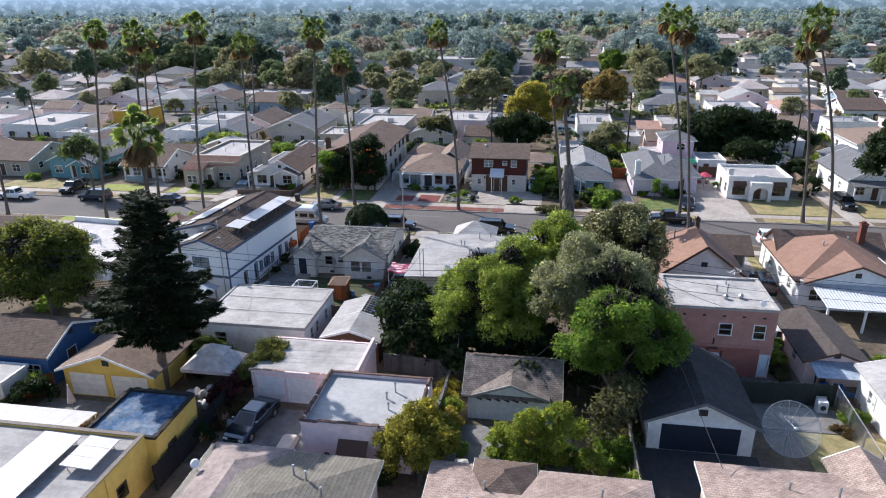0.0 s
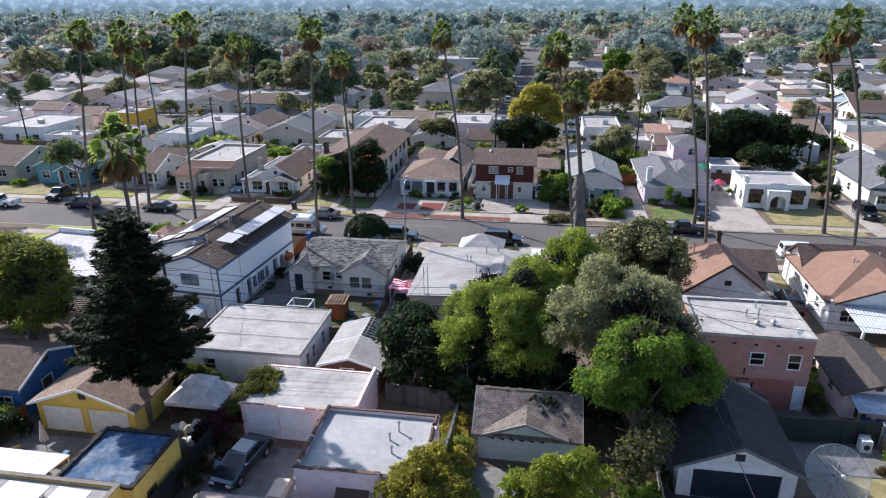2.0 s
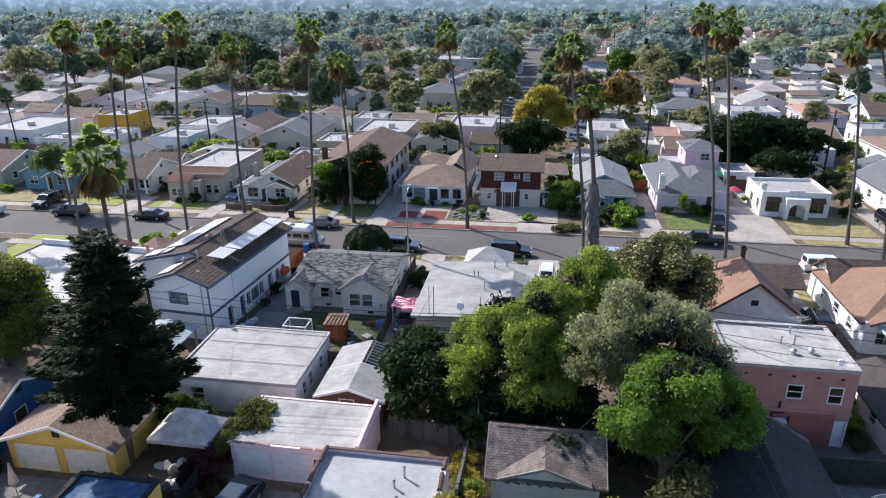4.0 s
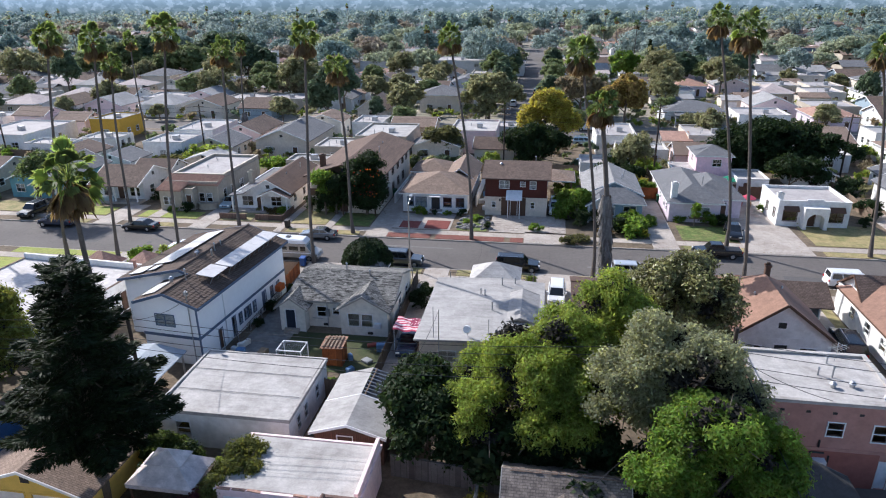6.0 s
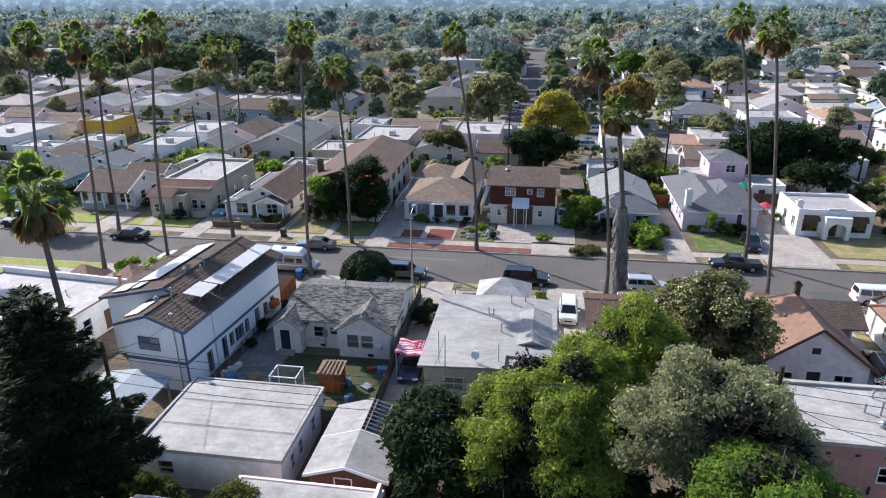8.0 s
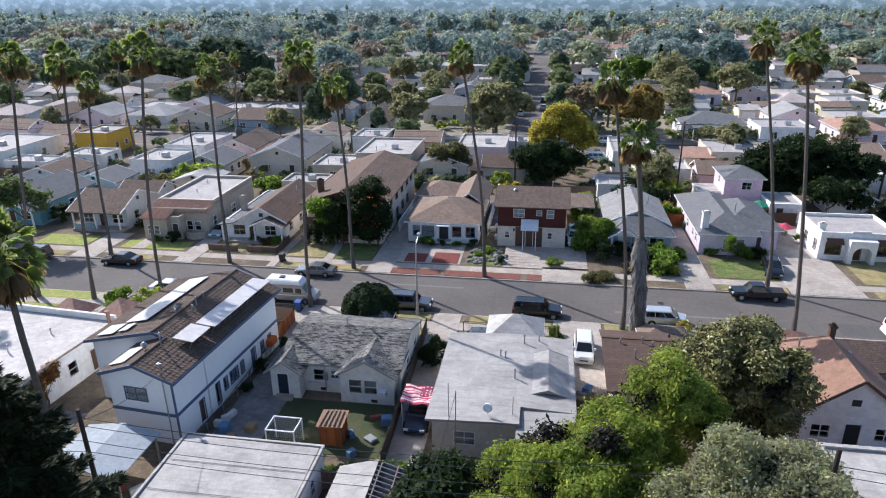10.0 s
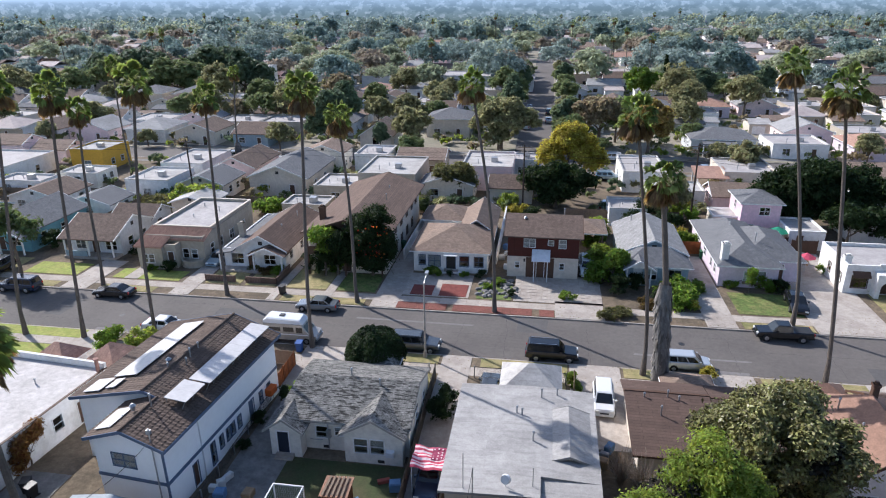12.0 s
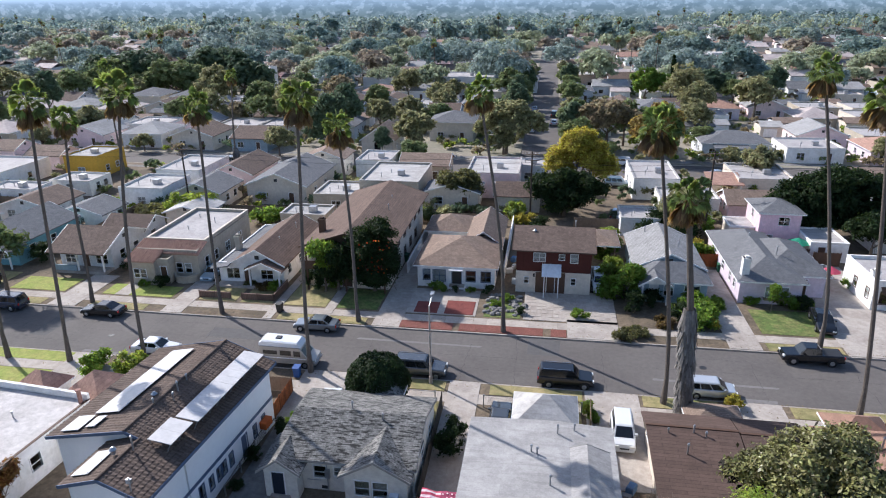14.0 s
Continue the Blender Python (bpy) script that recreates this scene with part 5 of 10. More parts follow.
# long house with a flat grey roof
t = lot(-16.75, -21.3, "long beige house with a flat grey roof")
volume(t, 0, 6.2, 0, 11.8, 3.1, CREAM, [("S", 1.6, 3.0, 1.1, 2.1, "w"), ("W", 3, 4, 1, 2.1, "w"), ("W", 7, 8, 1, 2.1, "w"), ("W", 10, 11, 0.1, 2.1, "d")])
volume(t, 6.2, 9.6, -1.6, 11.8, 3.1, CREAM, [("S", 1.4, 2.3, 1.1, 2.0, "w"), ("E", 4, 5, 1, 2.1, "w"), ("E", 9, 10, 1, 2.1, "w")], skip="W")
part("roof", Geo().slab([[(-0.4, -0.4, 3.2), (4.8, -0.4, 3.42), (4.8, 12.1, 3.42), (-0.4, 12.1, 3.2)], [(4.8, -0.4, 3.42), (6.1, -0.4, 3.42), (6.1, 12.1, 3.42), (4.8, 12.1, 3.42)], [(6.1, 1.6, 3.42), (10.0, 1.6, 3.2), (10.0, 12.1, 3.2), (6.1, 12.1, 3.42)]], 0.18), R_FLATG, t)
part("roof", Geo().slab([[(5.9, -2.0, 3.0), (10.0, -2.0, 3.0), (10.0, 3.4, 3.3), (5.9, 3.4, 3.3)]], 0.16), R_FLATG, t)
gable(t, 6.6, 9.4, 3.6, 9.0, 3.15, 0.5, "y", R_FLATG, CREAM, over=0.25, ends="0", vent=False, trim=R_FLATG)
volume(t, 3.0, 7.2, 11.8, 14.6, 2.7, CREAM, [("N", 1, 2, 0.9, 2, "w")], skip="S")
hip(t, 3.0, 7.2, 12.2, 16.0, 3.0, 1.2, R_FLAT, 0.4)
posts(t, [(3.1, 15.9), (7.1, 15.9)], 2.9)
vents(t, [(4.2, 8.4), (6.0, 10.6), (4.6, 8.2), (5.5, 5.2), (7.2, 11.2)], 3.45)
part("pipe_rail", Geo().tube((1.2, 0.0, 3.2), (1.2, 0.0, 6.0), 0.03).tube((5.6, 0.6, 3.4), (5.6, 0.6, 4.9), 0.03), STEEL, t)
part("dish_antenna", Geo().tube((3.9, 0.4, 3.4), (3.9, 0.4, 3.9), 0.03).tube((3.9, 0.35, 4.0), (3.85, 0.2, 4.06), 0.34, 0.30, 14), METAL_W, t)

# brown-roofed house behind the trees
t = lot(-3.4, -16, "house with a brown shingle roof half hidden by trees")
volume(t, -0.4, 10.0, 1.2, 10.0, 2.28, CREAM, [("W", 3, 4, 1, 2, "w"), ("W", 7, 8, 1, 2, "w"), ("N", 3, 4, 1, 2, "w"), ("S", 3, 4, 1, 2, "w"), ("N", 6, 6.9, 0.1, 2.1, "d")])
RIBBED = surface("brown_ribbed_shingle", (0.12, 0.078, 0.062), rough=0.95, var=0.2, rows=("x", 0.32, 2.0))
for x0, x1, ya, yr, yb, zr in ((-0.9, 5.6, 0.6, 7.7, 10.2, 3.2), (5.7, 10.4, 1.4, 7.6, 10.2, 3.12)):
    part("roof", Geo().slab([[(x0, ya, 2.42), (x1, ya, 2.42), (x1, yr, zr), (x0, yr, zr)], [(x0, yr, zr), (x1, yr, zr), (x1, yb, 2.6), (x0, yb, 2.6)]], 0.14), RIBBED, t)
    part("ridge_cap", Geo().beam((x0, yr, zr + 0.02), (x1, yr, zr + 0.02), 0.22, 0.06), BROWNTRIM, t)
    part("fascia", Geo().beam((x0, ya, 2.36), (x1, ya, 2.36), 0.05, 0.18), BROWNTRIM, t)
hip(t, 2.8, 6.6, 9.6, 12.4, 2.1, 0.6, R_TAN, 0.3)
posts(t, [(3.0, 12.2), (6.4, 12.2)], 2.05)
vents(t, [(0.6, 7.0), (2.4, 7.2), (3.2, 6.9), (1.6, 5.0)], 3.0)

# house with a big rust-brown gable
t = lot(8.2, -17.1, "white house with a tall rust-brown shingle gable")
volume(t, 0, 7.9, 0, 10, 3.0, WHITE, [("S", 1.4, 2.6, 1.2, 2.2, "w"), ("S", 3.6, 4.6, 0.4, 2.4, "d"), ("S", 5.6, 6.8, 1.2, 2.2, "w"), ("E", 3, 4, 1, 2.1, "w")], door=DARKMET)
half_hip(t, 0, 7.9, 0, 10.4, 3.0, 3.0, 5.9, R_RUST, WHITE, trim=BROWNTRIM)
volume(t, 5.6, 10.2, 8.2, 11.6, 2.8, WHITE, [("N", 1, 2.4, 1, 2.1, "w")], skip="S")
gable(t, 5.6, 10.2, 7.2, 11.6, 2.8, 1.2, "x", R_BROWN, WHITE, over=0.4, trim=BROWNTRIM)
hip(t, 1.2, 5.0, 9.8, 12.8, 2.6, 0.9, R_RUST, 0.3)
posts(t, [(1.4, 12.6), (4.8, 12.6)], 2.5)
chimney(t, 4.2, 6.2, 5, 6.9, BROWNTRIM, 0.2)
vents(t, [(2.6, 3.5), (2.0, 6.0), (5.2, 5.0)], 4.9)

# white house with a brown gable and a metal patio roof
t = lot(21.2, -17.2, "white house with a brown gable roof and a metal patio cover")
volume(t, 0, 10, 0, 12.5, 3.0, WHITE, [("W", 2, 3, 1, 2.1, "w"), ("W", 5, 6, 1, 2.1, "w"), ("W", 8, 9, 1, 2.1, "w"), ("S", 1, 2.4, 1, 2.1, "w"), ("S", 4, 5, 0.2, 2.2, "d")])
hip(t, 0, 9.6, 0.6, 11.4, 3.0, 2.5, R_RUST, 0.45, trim=BROWNTRIM)
gable(t, 0.6, 9.4, 0, 6.0, 3.0, 1.75, "y", R_RUST, WHITE, over=0.45, trim=BROWNTRIM, ends="0")
gable(t, 0.4, 10.5, 7.6, 12.5, 3.0, 1.7, "x", R_BROWN, WHITE, over=0.4, trim=BROWNTRIM)
chimney(t, 8.6, 9.0, 3, 6.2, surface("chimney_brick", (0.25, 0.09, 0.06), var=0.2, rows=("x", 0.1, 0.22)), 0.3)
g = Geo().add([p for i in range(77) for p in ((0.9 + i * 0.14, -4.6, 2.3 + 0.07 * (i % 2)), (0.9 + i * 0.14, 0.0, 2.75 + 0.07 * (i % 2)))], [(2 * i, 2 * i + 2, 2 * i + 3, 2 * i + 1) for i in range(76)])
part("patio_cover", g, surface("dull_sheet_metal", (0.52, 0.54, 0.56), rough=0.5, var=0.1, mid=0.1), t, "white corrugated metal patio cover")
posts(t, [(1.0, -4.5), (4.2, -4.5), (7.4, -4.5), (10.8, -4.5)], 2.3)
vents(t, [(3.4, 5.0), (6.0, 6.0)], 4.9)
t = lot(36, -18, "beige house with a brown roof", group="")
volume(t, 0, 10, 0, 12, 3.0, BEIGE, [("W", 2, 3, 1, 2.1, "w"), ("S", 2, 3, 1, 2.1, "w"), ("S", 5, 6, 1, 2.1, "w")])
gable(t, 0, 10, 0, 12, 3.0, 2.2, "y", R_BROWN_Y, BEIGE)
t = lot(-80, -22, "white bungalow with a brown roof", group="")
volume(t, 0, 12, 0, 13, 3.0, WHITE, [("E", 2, 3, 1, 2.1, "w"), ("E", 6, 7, 1, 2.1, "w"), ("S", 2, 3, 1, 2.1, "w")])
hip(t, 0, 12, 0, 13, 3.0, 2.0, R_BROWN)


# ---- back yards and the houses behind ----
t = lot(-32.95, -33.05, "low white house with a flat pale roof", group="")
volume(t, 0, 9.6, 0, 7.8, 2.7, WHITE, [("E", 1.2, 1.8, 1.0, 2.1, "w"), ("E", 2.6, 3.2, 1.0, 2.1, "w"), ("E", 5.0, 5.6, 1.0, 2.1, "w"), ("S", 1.4, 2.4, 1.0, 2.0, "w")])
flat(t, 0, 9.6, 0, 7.8, 2.95, R_FLAT, WHITE, 0.0, coping=R_FLAT, tilt=0.15)
part("roof_seam", Geo().tube((0.2, 2.6, 2.92), (9.4, 2.6, 2.92), 0.025, n=5).tube((0.2, 5.2, 2.96), (9.4, 5.2, 2.96), 0.025, n=5), R_WHITE, t)

t = thing("shed", pose(-21.6, -34.7, G), "long grey shed with a gable roof partly stripped to battens", "shed")
volume(t, 0, 4.7, 1.6, 8.2, 2.3, surface("red_brown_boards", (0.17, 0.085, 0.06), rough=0.9, var=0.25, rows=("x", 2.4, 0.15)), [("S", 1.6, 2.6, 0.05, 2.05, "d")])
gable(t, 0, 4.7, 1.6, 4.6, 2.3, 0.75, "y", R_FLATG, BROWNTRIM, over=0.3, ends="0", vent=False, trim=WHITE_TRIM)
part("roof", Geo().slab([[(-0.3, 4.95, 2.3), (2.35, 4.95, 3.15), (2.35, 8.5, 3.15), (-0.3, 8.5, 2.3)]], 0.08), R_FLATG, t)
for i in range(9):
    part("batten", Geo().beam((2.4, 5.0 + i * 0.42, 3.12), (4.95, 5.0 + i * 0.42, 2.35), 0.06, 0.06), STEEL, t)
for i in range(3):
    part("rafter", Geo().beam((2.6 + i * 1.0, 4.9, 3.05 - i * 0.3), (2.6 + i * 1.0, 8.5, 3.05 - i * 0.3), 0.08, 0.08), WOOD, t)
part("roof_deck", Geo().slab([[(2.35, 4.95, 3.02), (5.0, 4.95, 2.2), (5.0, 8.5, 2.2), (2.35, 8.5, 3.02)]], 0.05), DARKMET, t)

t = thing("garage", pose(-25.2, -39.55, G), "pale pink garage with white doors and a flat roof", "garage")
volume(t, 0, 8.5, 0, 5, 2.65, PINK, [("S", 0.5, 2.5, 0.02, 2.1, "g"), ("S", 2.9, 5.0, 0.02, 2.1, "g"), ("S", 5.5, 6.3, 0.02, 2.0, "d")], door=BROWNTRIM)
flat(t, 0, 8.5, 0, 5, 2.75, R_FLAT, PINK, 0.0, coping=PINK)
for i in range(9):
    if i not in (3, 4):
        part("edge_tile", Geo().beam((0.1 + i * 0.93, -0.06, 2.80 + 0.03 * (i % 3)), (0.9 + i * 0.93, -0.06, 2.79 + 0.03 * (i % 2)), 0.16, 0.07), CLAY, t, "broken clay edge tile")
part("parapet", Geo().box(8.3, 8.52, 0, 5, 2.7, 3.35), PINK, t)

t = lot(-18.65, -46.15, "pale pink flat-roofed house with a tiled parapet edge", group="")
volume(t, 0, 7.6, 0, 6.2, 3.1, PINK, [("S", 2.7, 4.3, 1.1, 2.1, "w"), ("S", 1.4, 1.8, 0.7, 1.1, "v"), ("S", 5.6, 6.0, 0.7, 1.1, "v"), ("E", 2, 3, 1, 2.1, "w"), ("W", 2.5, 3.4, 0.05, 2.1, "d")])
flat(t, 0, 7.6, 0, 6.2, 3.15, surface("pale_blue_grey_roofing", (0.43, 0.43, 0.425), rough=0.85, var=0.12, mid=0.1, big=0.3, fine=8, col2=(0.34, 0.34, 0.335), rows=("x", 1.0, 9.0), row_mix=0.15), PINK, 0.2, cw=0.16)
part("parapet", Geo().box(1.2, 5.2, -0.03, 0.14, 3.40, 3.54), PINK, t, "stepped front parapet")
TILE = surface("dark_coping_tile", (0.13, 0.08, 0.065), rough=0.85, var=0.3, fine=6, objrand=0.3)
for x0, x1, zz in ((-0.08, 1.2, 3.42), (1.15, 5.25, 3.54), (5.2, 7.7, 3.42)):
    k = int((x1 - x0) / 0.42)
    for i in range(k):
        a, b = x0 + (x1 - x0) * i / k, x0 + (x1 - x0) * (i + 1) / k
        dy, dz = rnd.uniform(-0.03, 0.03), rnd.uniform(-0.02, 0.03)
        part("coping", Geo().box(a, b - 0.03, -0.11 + dy, 0.15 + dy, zz + dz, zz + dz + 0.055), TILE, t, "thin dark roofing edge")
tile = Geo().tube((0, 0, 0), (0, 0.34, 0.02), 0.15, 0.12, 8).mesh("coping_tile")
for x in (0.08, 7.5):
    for i in range(18):
        if rnd.random() < 0.88:
            part("coping_tile", tile, TILE, t).matrix_basis = pose(x + rnd.uniform(-0.03, 0.03), 0.05 + i * 0.34, 3.45, 0, 0, rnd.uniform(-6, 6))
part("coping", Geo().box(0.1, 7.5, 6.0, 6.2, 3.42, 3.50), TILE, t)
part("awning", Geo().slab([[(2.5, -0.9, 1.6), (4.5, -0.9, 1.6), (4.5, 0, 2.3), (2.5, 0, 2.3)]], 0.04), BROWNTRIM, t)
vents(t, [(4.9, 3.6), (5.3, 4.5), (5.3, 2.4)], 3.2)

t = thing("garage", pose(-8.6, -39.5, G), "white garage with a blotched brown roof and a low front gablet", "garage")
volume(t, 0.1, 6.5, 0, 5, 2.3, WHITE, [("S", 0.4, 4.7, 0.02, 1.95, "g"), ("E", 2, 3, 1, 1.9, "w")])
# shingle colour drops to darker patches at random
BLOTCHED_BROWN = surface("grey_brown_shingle", (0.27, 0.225, 0.195), rough=0.95, var=0.25, mid=0.35, big=0.8, fine=7, col2=(0.13, 0.11, 0.10), rows=("x", 0.14, 0.3))
gable(t, 0.1, 6.5, 0, 5, 2.3, 1.6, "x", BLOTCHED_BROWN, WHITE, over=0.4, vent=False, trim=MATS["weathered_fascia"])
gable(t, 0.75, 5.7, -0.3, 2.0, 2.36, 0.95, "y", BLOTCHED_BROWN, WHITE, over=0.3, ends="0", vent=False, trim=MATS["weathered_fascia"])
for i in range(14):
    part("loose_shingle", Geo().beam((0.2 + i * 0.45, 2.5, 3.98), (0.6 + i * 0.45, 2.5, 3.98 + rnd.uniform(-0.02, 0.05)), rnd.uniform(0.2, 0.35), 0.04), R_BROWN, t, "displaced ridge shingle")
for i in range(6):
    part("door_panel_trim", Geo().beam((0.7 + i * 0.66, -0.03, 1.85), (1.15 + i * 0.66, -0.03, 1.68), 0.05, 0.13), NAVY, t)

t = thing("garage", pose(4.0, -41.2, G), "white garage with a dark shingle gable roof and navy door", "garage")
volume(t, 0, 6.8, 0, 7.8, 2.5, WHITE, [("S", 0.85, 5.95, 0.02, 2.15, "g"), ("W", 3, 4, 1, 1.9, "w")], gdoor=NAVY)
gable(t, 0, 6.8, 0, 7.8, 2.5, 1.55, "y", R_DARK, WHITE, over=0.4, trim=surface("grey_fascia", (0.16, 0.16, 0.165), rough=0.8, var=0.15))

t = lot(6.6, -30.9, "two-storey salmon pink stucco house with a flat roof", group="")
volume(t, 0, 8.1, 0, 6.2, 5.9, SALMON, [("S", 3.9, 4.8, 3.75, 4.7, "w"), ("S", 6.5, 7.3, 3.55, 4.7, "w"), ("S", 7.3, 7.95, 0.1, 2.1, "d"), ("E", 2, 3, 3.4, 4.4, "w"), ("W", 2, 3, 3.4, 4.4, "w")], door=METAL_W)
flat(t, 0, 8.1, 0, 6.2, 5.95, R_FLAT, R_FLAT, 0.12, coping=R_FLAT)
part("belt_course", Geo().box(-0.06, 8.16, -0.06, 0, 2.65, 2.85), SALMON, t)
part("lower_wall", Geo().box(-0.03, 7.2, -0.03, 0, 0.02, 2.64), surface("brick_red_stucco", (0.36, 0.14, 0.11), var=0.1, fine=20, col2=(0.28, 0.11, 0.09)), t, "darker brick-red painted base")
part("pipe", Geo().tube((3.6, -0.08, 2.9), (3.6, -0.08, 3.4), 0.06, n=6).tube((3.2, -0.08, 1.6), (3.2, -0.08, 2.5), 0.06, n=6).tube((3.2, -0.08, 2.5), (4.0, -0.08, 2.5), 0.06, n=6).tube((4.3, -0.08, 1.2), (4.3, -0.08, 2.3), 0.06, n=6), DARKMET, t, "dark drain pipes on the wall")
for i in range(5):
    part("roof_vent_slot", Geo().box(1.0 + i * 1.5, 1.25 + i * 1.5, -0.03, 0, 5.3, 5.45), DARKMET, t)
vents(t, [(4.2, 3.4), (5.0, 3.2), (5.3, 5.0)], 6.0)
vents(t, [(4.6, 2.0), (5.8, 2.2)], 6.0, "cap")
part("dish_antenna", Geo().tube((6.9, 0.2, 6.1), (6.9, 0.2, 6.5), 0.03).tube((6.9, 0.2, 6.55), (6.85, 0.08, 6.61), 0.24, 0.2, 14), METAL_W, t)
g = Geo()
for i in range(5):
    g.tube((5.4 + 0.15 * i, 5.6, 6.9 + 0.08 * i), (5.9 + 0.15 * i, 5.0, 6.9 + 0.08 * i), 0.012, n=4)
g.tube((5.9, 5.3, 6.0), (5.9, 5.3, 7.4), 0.02).tube((5.4, 5.3, 6.9), (6.5, 5.3, 7.3), 0.015)
part("aerial", g, STEEL, t)
part("air_conditioner", Geo().box(3.4, 4.1, -0.5, 0, 1.6, 2.1), METAL_W, t)

t = thing("shed", pose(17.2, -31.2, G) @ Matrix.Diagonal((0.88, 0.85, 0.95, 1)), "pink outbuilding with a brown gable roof and lean-to", "shed")
volume(t, 0, 5.0, 0, 9.0, 2.3, PINK, [("S", 1, 2, 0.05, 2.0, "d"), ("W", 2, 3, 1, 1.9, "w")])
gable(t, 0, 5.0, 0, 9.0, 2.3, 0.85, "y", surface("dark_grey_brown_shingle", (0.115, 0.095, 0.085), rough=0.95, var=0.22, mid=0.2, big=0.5, fine=7, rows=("y", 0.14, 0.3)), PINK, trim=BROWNTRIM)
part("lean_to", Geo().slab([[(0.2, -2.4, 1.95), (5.0, -2.4, 1.95), (5.0, 0, 2.3), (0.2, 0, 2.3)]], 0.06), surface("blue_grey_tarp", (0.38, 0.45, 0.53), rough=0.7, var=0.2, mid=0.25, col2=(0.14, 0.16, 0.2)), t, "tarped lean-to roof")
posts(t, [(0.3, -2.3), (4.9, -2.3)], 1.95, WOOD)
t = lot(20.4, -41, "white house with a pale shingle roof", group="")
volume(t, 0, 10, 0, 8, 2.8, WHITE, [("W", 2, 3, 1, 2, "w"), ("W", 5, 6, 1, 2, "w")])
gable(t, 0, 10, 0, 8, 2.8, 1.4, "y", R_FLAT, WHITE)

t = thing("garage", pose(-40.2, -40.9, G), "yellow double garage with white doors and a tan roof", "garage")
volume(t, 0, 7.6, 0, 5.4, 2.4, YELLOW, [("S", 0.4, 3.5, 0.02, 2.05, "g"), ("S", 4.0, 7.1, 0.02, 2.05, "g")], trim=YELLOW)
gable(t, 0, 7.6, 0, 5.4, 2.4, 1.4, "y", R_TAN, YELLOW, over=0.4)
t = lot(-50.5, -40.2, "blue bungalow with a brown roof and white window", group="")
volume(t, 0, 8.4, 0, 6, 2.9, BLUE, [("S", 6.4, 7.6, 1.0, 1.9, "w"), ("E", 2, 3, 0.05, 2.1, "d"), ("S", 2, 3, 1, 2, "w")])
gable(t, 0, 8.4, 0, 6, 2.9, 1.3, "x", R_BROWN, BLUE)

t = lot(-46.75, -61.1, "yellow flat-roofed building with white roof panels", group="")
volume(t, 0, 18.9, 0, 12.0, 3.3, YELLOW, [("E", 3, 4, 1, 2.1, "w"), ("E", 6.0, 7.0, 1, 2.1, "w"), ("E", 8.6, 9.4, 1.1, 2.0, "w")], trim=BROWNTRIM)
flat(t, 0, 18.9, 0, 12.0, 3.35, R_FLATG, YELLOW, 0.16, coping=surface("weathered_coping", (0.22, 0.19, 0.16), var=0.3))
volume(t, 14.7, 19.6, 12.0, 16.9, 3.2, YELLOW, [("E", 1.0, 1.8, 1, 2, "w")], trim=BROWNTRIM)
flat(t, 14.7, 19.6, 12.0, 16.9, 3.25, surface("bluish_roofing", (0.045, 0.10, 0.19), rough=0.8, var=0.35, mid=0.3, big=0.8, col2=(0.22, 0.25, 0.29), fine=2.5, spec=0.2), surface("black_edging", (0.035, 0.03, 0.028), rough=0.9, var=0.3), 0.1, cw=0.2)
g = Geo()
for i in range(40):
    u = rnd.uniform(0, 4.6)
    x, y = ((14.7, 12.0 + u), (14.9 + u, 16.85), (19.55, 12.1 + u), (14.8 + u, 12.05))[i % 4]
    g.slab([[(x - 0.2, y - 0.16, 3.44), (x + 0.17, y - 0.2, 3.46), (x + 0.22, y + 0.14, 3.43), (x - 0.14, y + 0.2, 3.45)]], 0.02)
part("torn_felt", g, MATS["black_edging"], t, "torn black roofing felt")["kind"] = "stuff"
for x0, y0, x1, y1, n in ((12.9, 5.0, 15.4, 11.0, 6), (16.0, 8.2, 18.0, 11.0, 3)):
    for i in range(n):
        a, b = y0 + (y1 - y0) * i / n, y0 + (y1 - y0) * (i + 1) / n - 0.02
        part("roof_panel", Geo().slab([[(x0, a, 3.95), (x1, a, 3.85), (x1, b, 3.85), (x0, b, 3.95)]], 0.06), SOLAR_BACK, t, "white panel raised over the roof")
    part("panel_strut", Geo().tube((x0 + 0.2, y0 + 0.3, 3.3), (x0 + 0.2, y0 + 0.3, 3.9), 0.03), STEEL, t)
    part("panel_strut", Geo().tube((x1 - 0.3, y1 - 0.3, 3.3), (x1 - 0.3, y1 - 0.3, 3.85), 0.03), STEEL, t)
vents(t, [(16.8, 4), (11.2, 6.2)], 3.4)
part("drain_pipe", Geo().tube((18.95, 8.0, 0), (18.95, 8.0, 3.4), 0.05), YELLOW, t)

# roofs nearest to the start of the path
t = lot(-23.4, -58, "bungalow with a ribbed brown roof", group="")
volume(t, 0, 10.4, 0, 9.4, 2.6, PINK, [("N", 2, 3, 1, 2, "w"), ("E", 3, 4, 1, 2, "w"), ("W", 3, 4, 1, 2, "w")])
RIB = surface("ribbed_brown_roofing", (0.215, 0.195, 0.155), rough=0.8, var=0.3, big=0.6, fine=5, rows=("y", 0.26, 30.0))
hip(t, 0, 10.4, 0, 9.4, 2.6, 1.1, RIB, 0.4)
hip(t, 0.2, 4.6, 2.0, 9.6, 2.66, 0.8, surface("dusty_brown_roofing", (0.33, 0.27, 0.245), rough=0.95, var=0.18, mid=0.2, big=0.6, fine=5, col2=(0.20, 0.165, 0.15)), 0.4)
vents(t, [(6.2, 7.0), (8.5, 5.2), (7.1, 6.6)], 3.5)
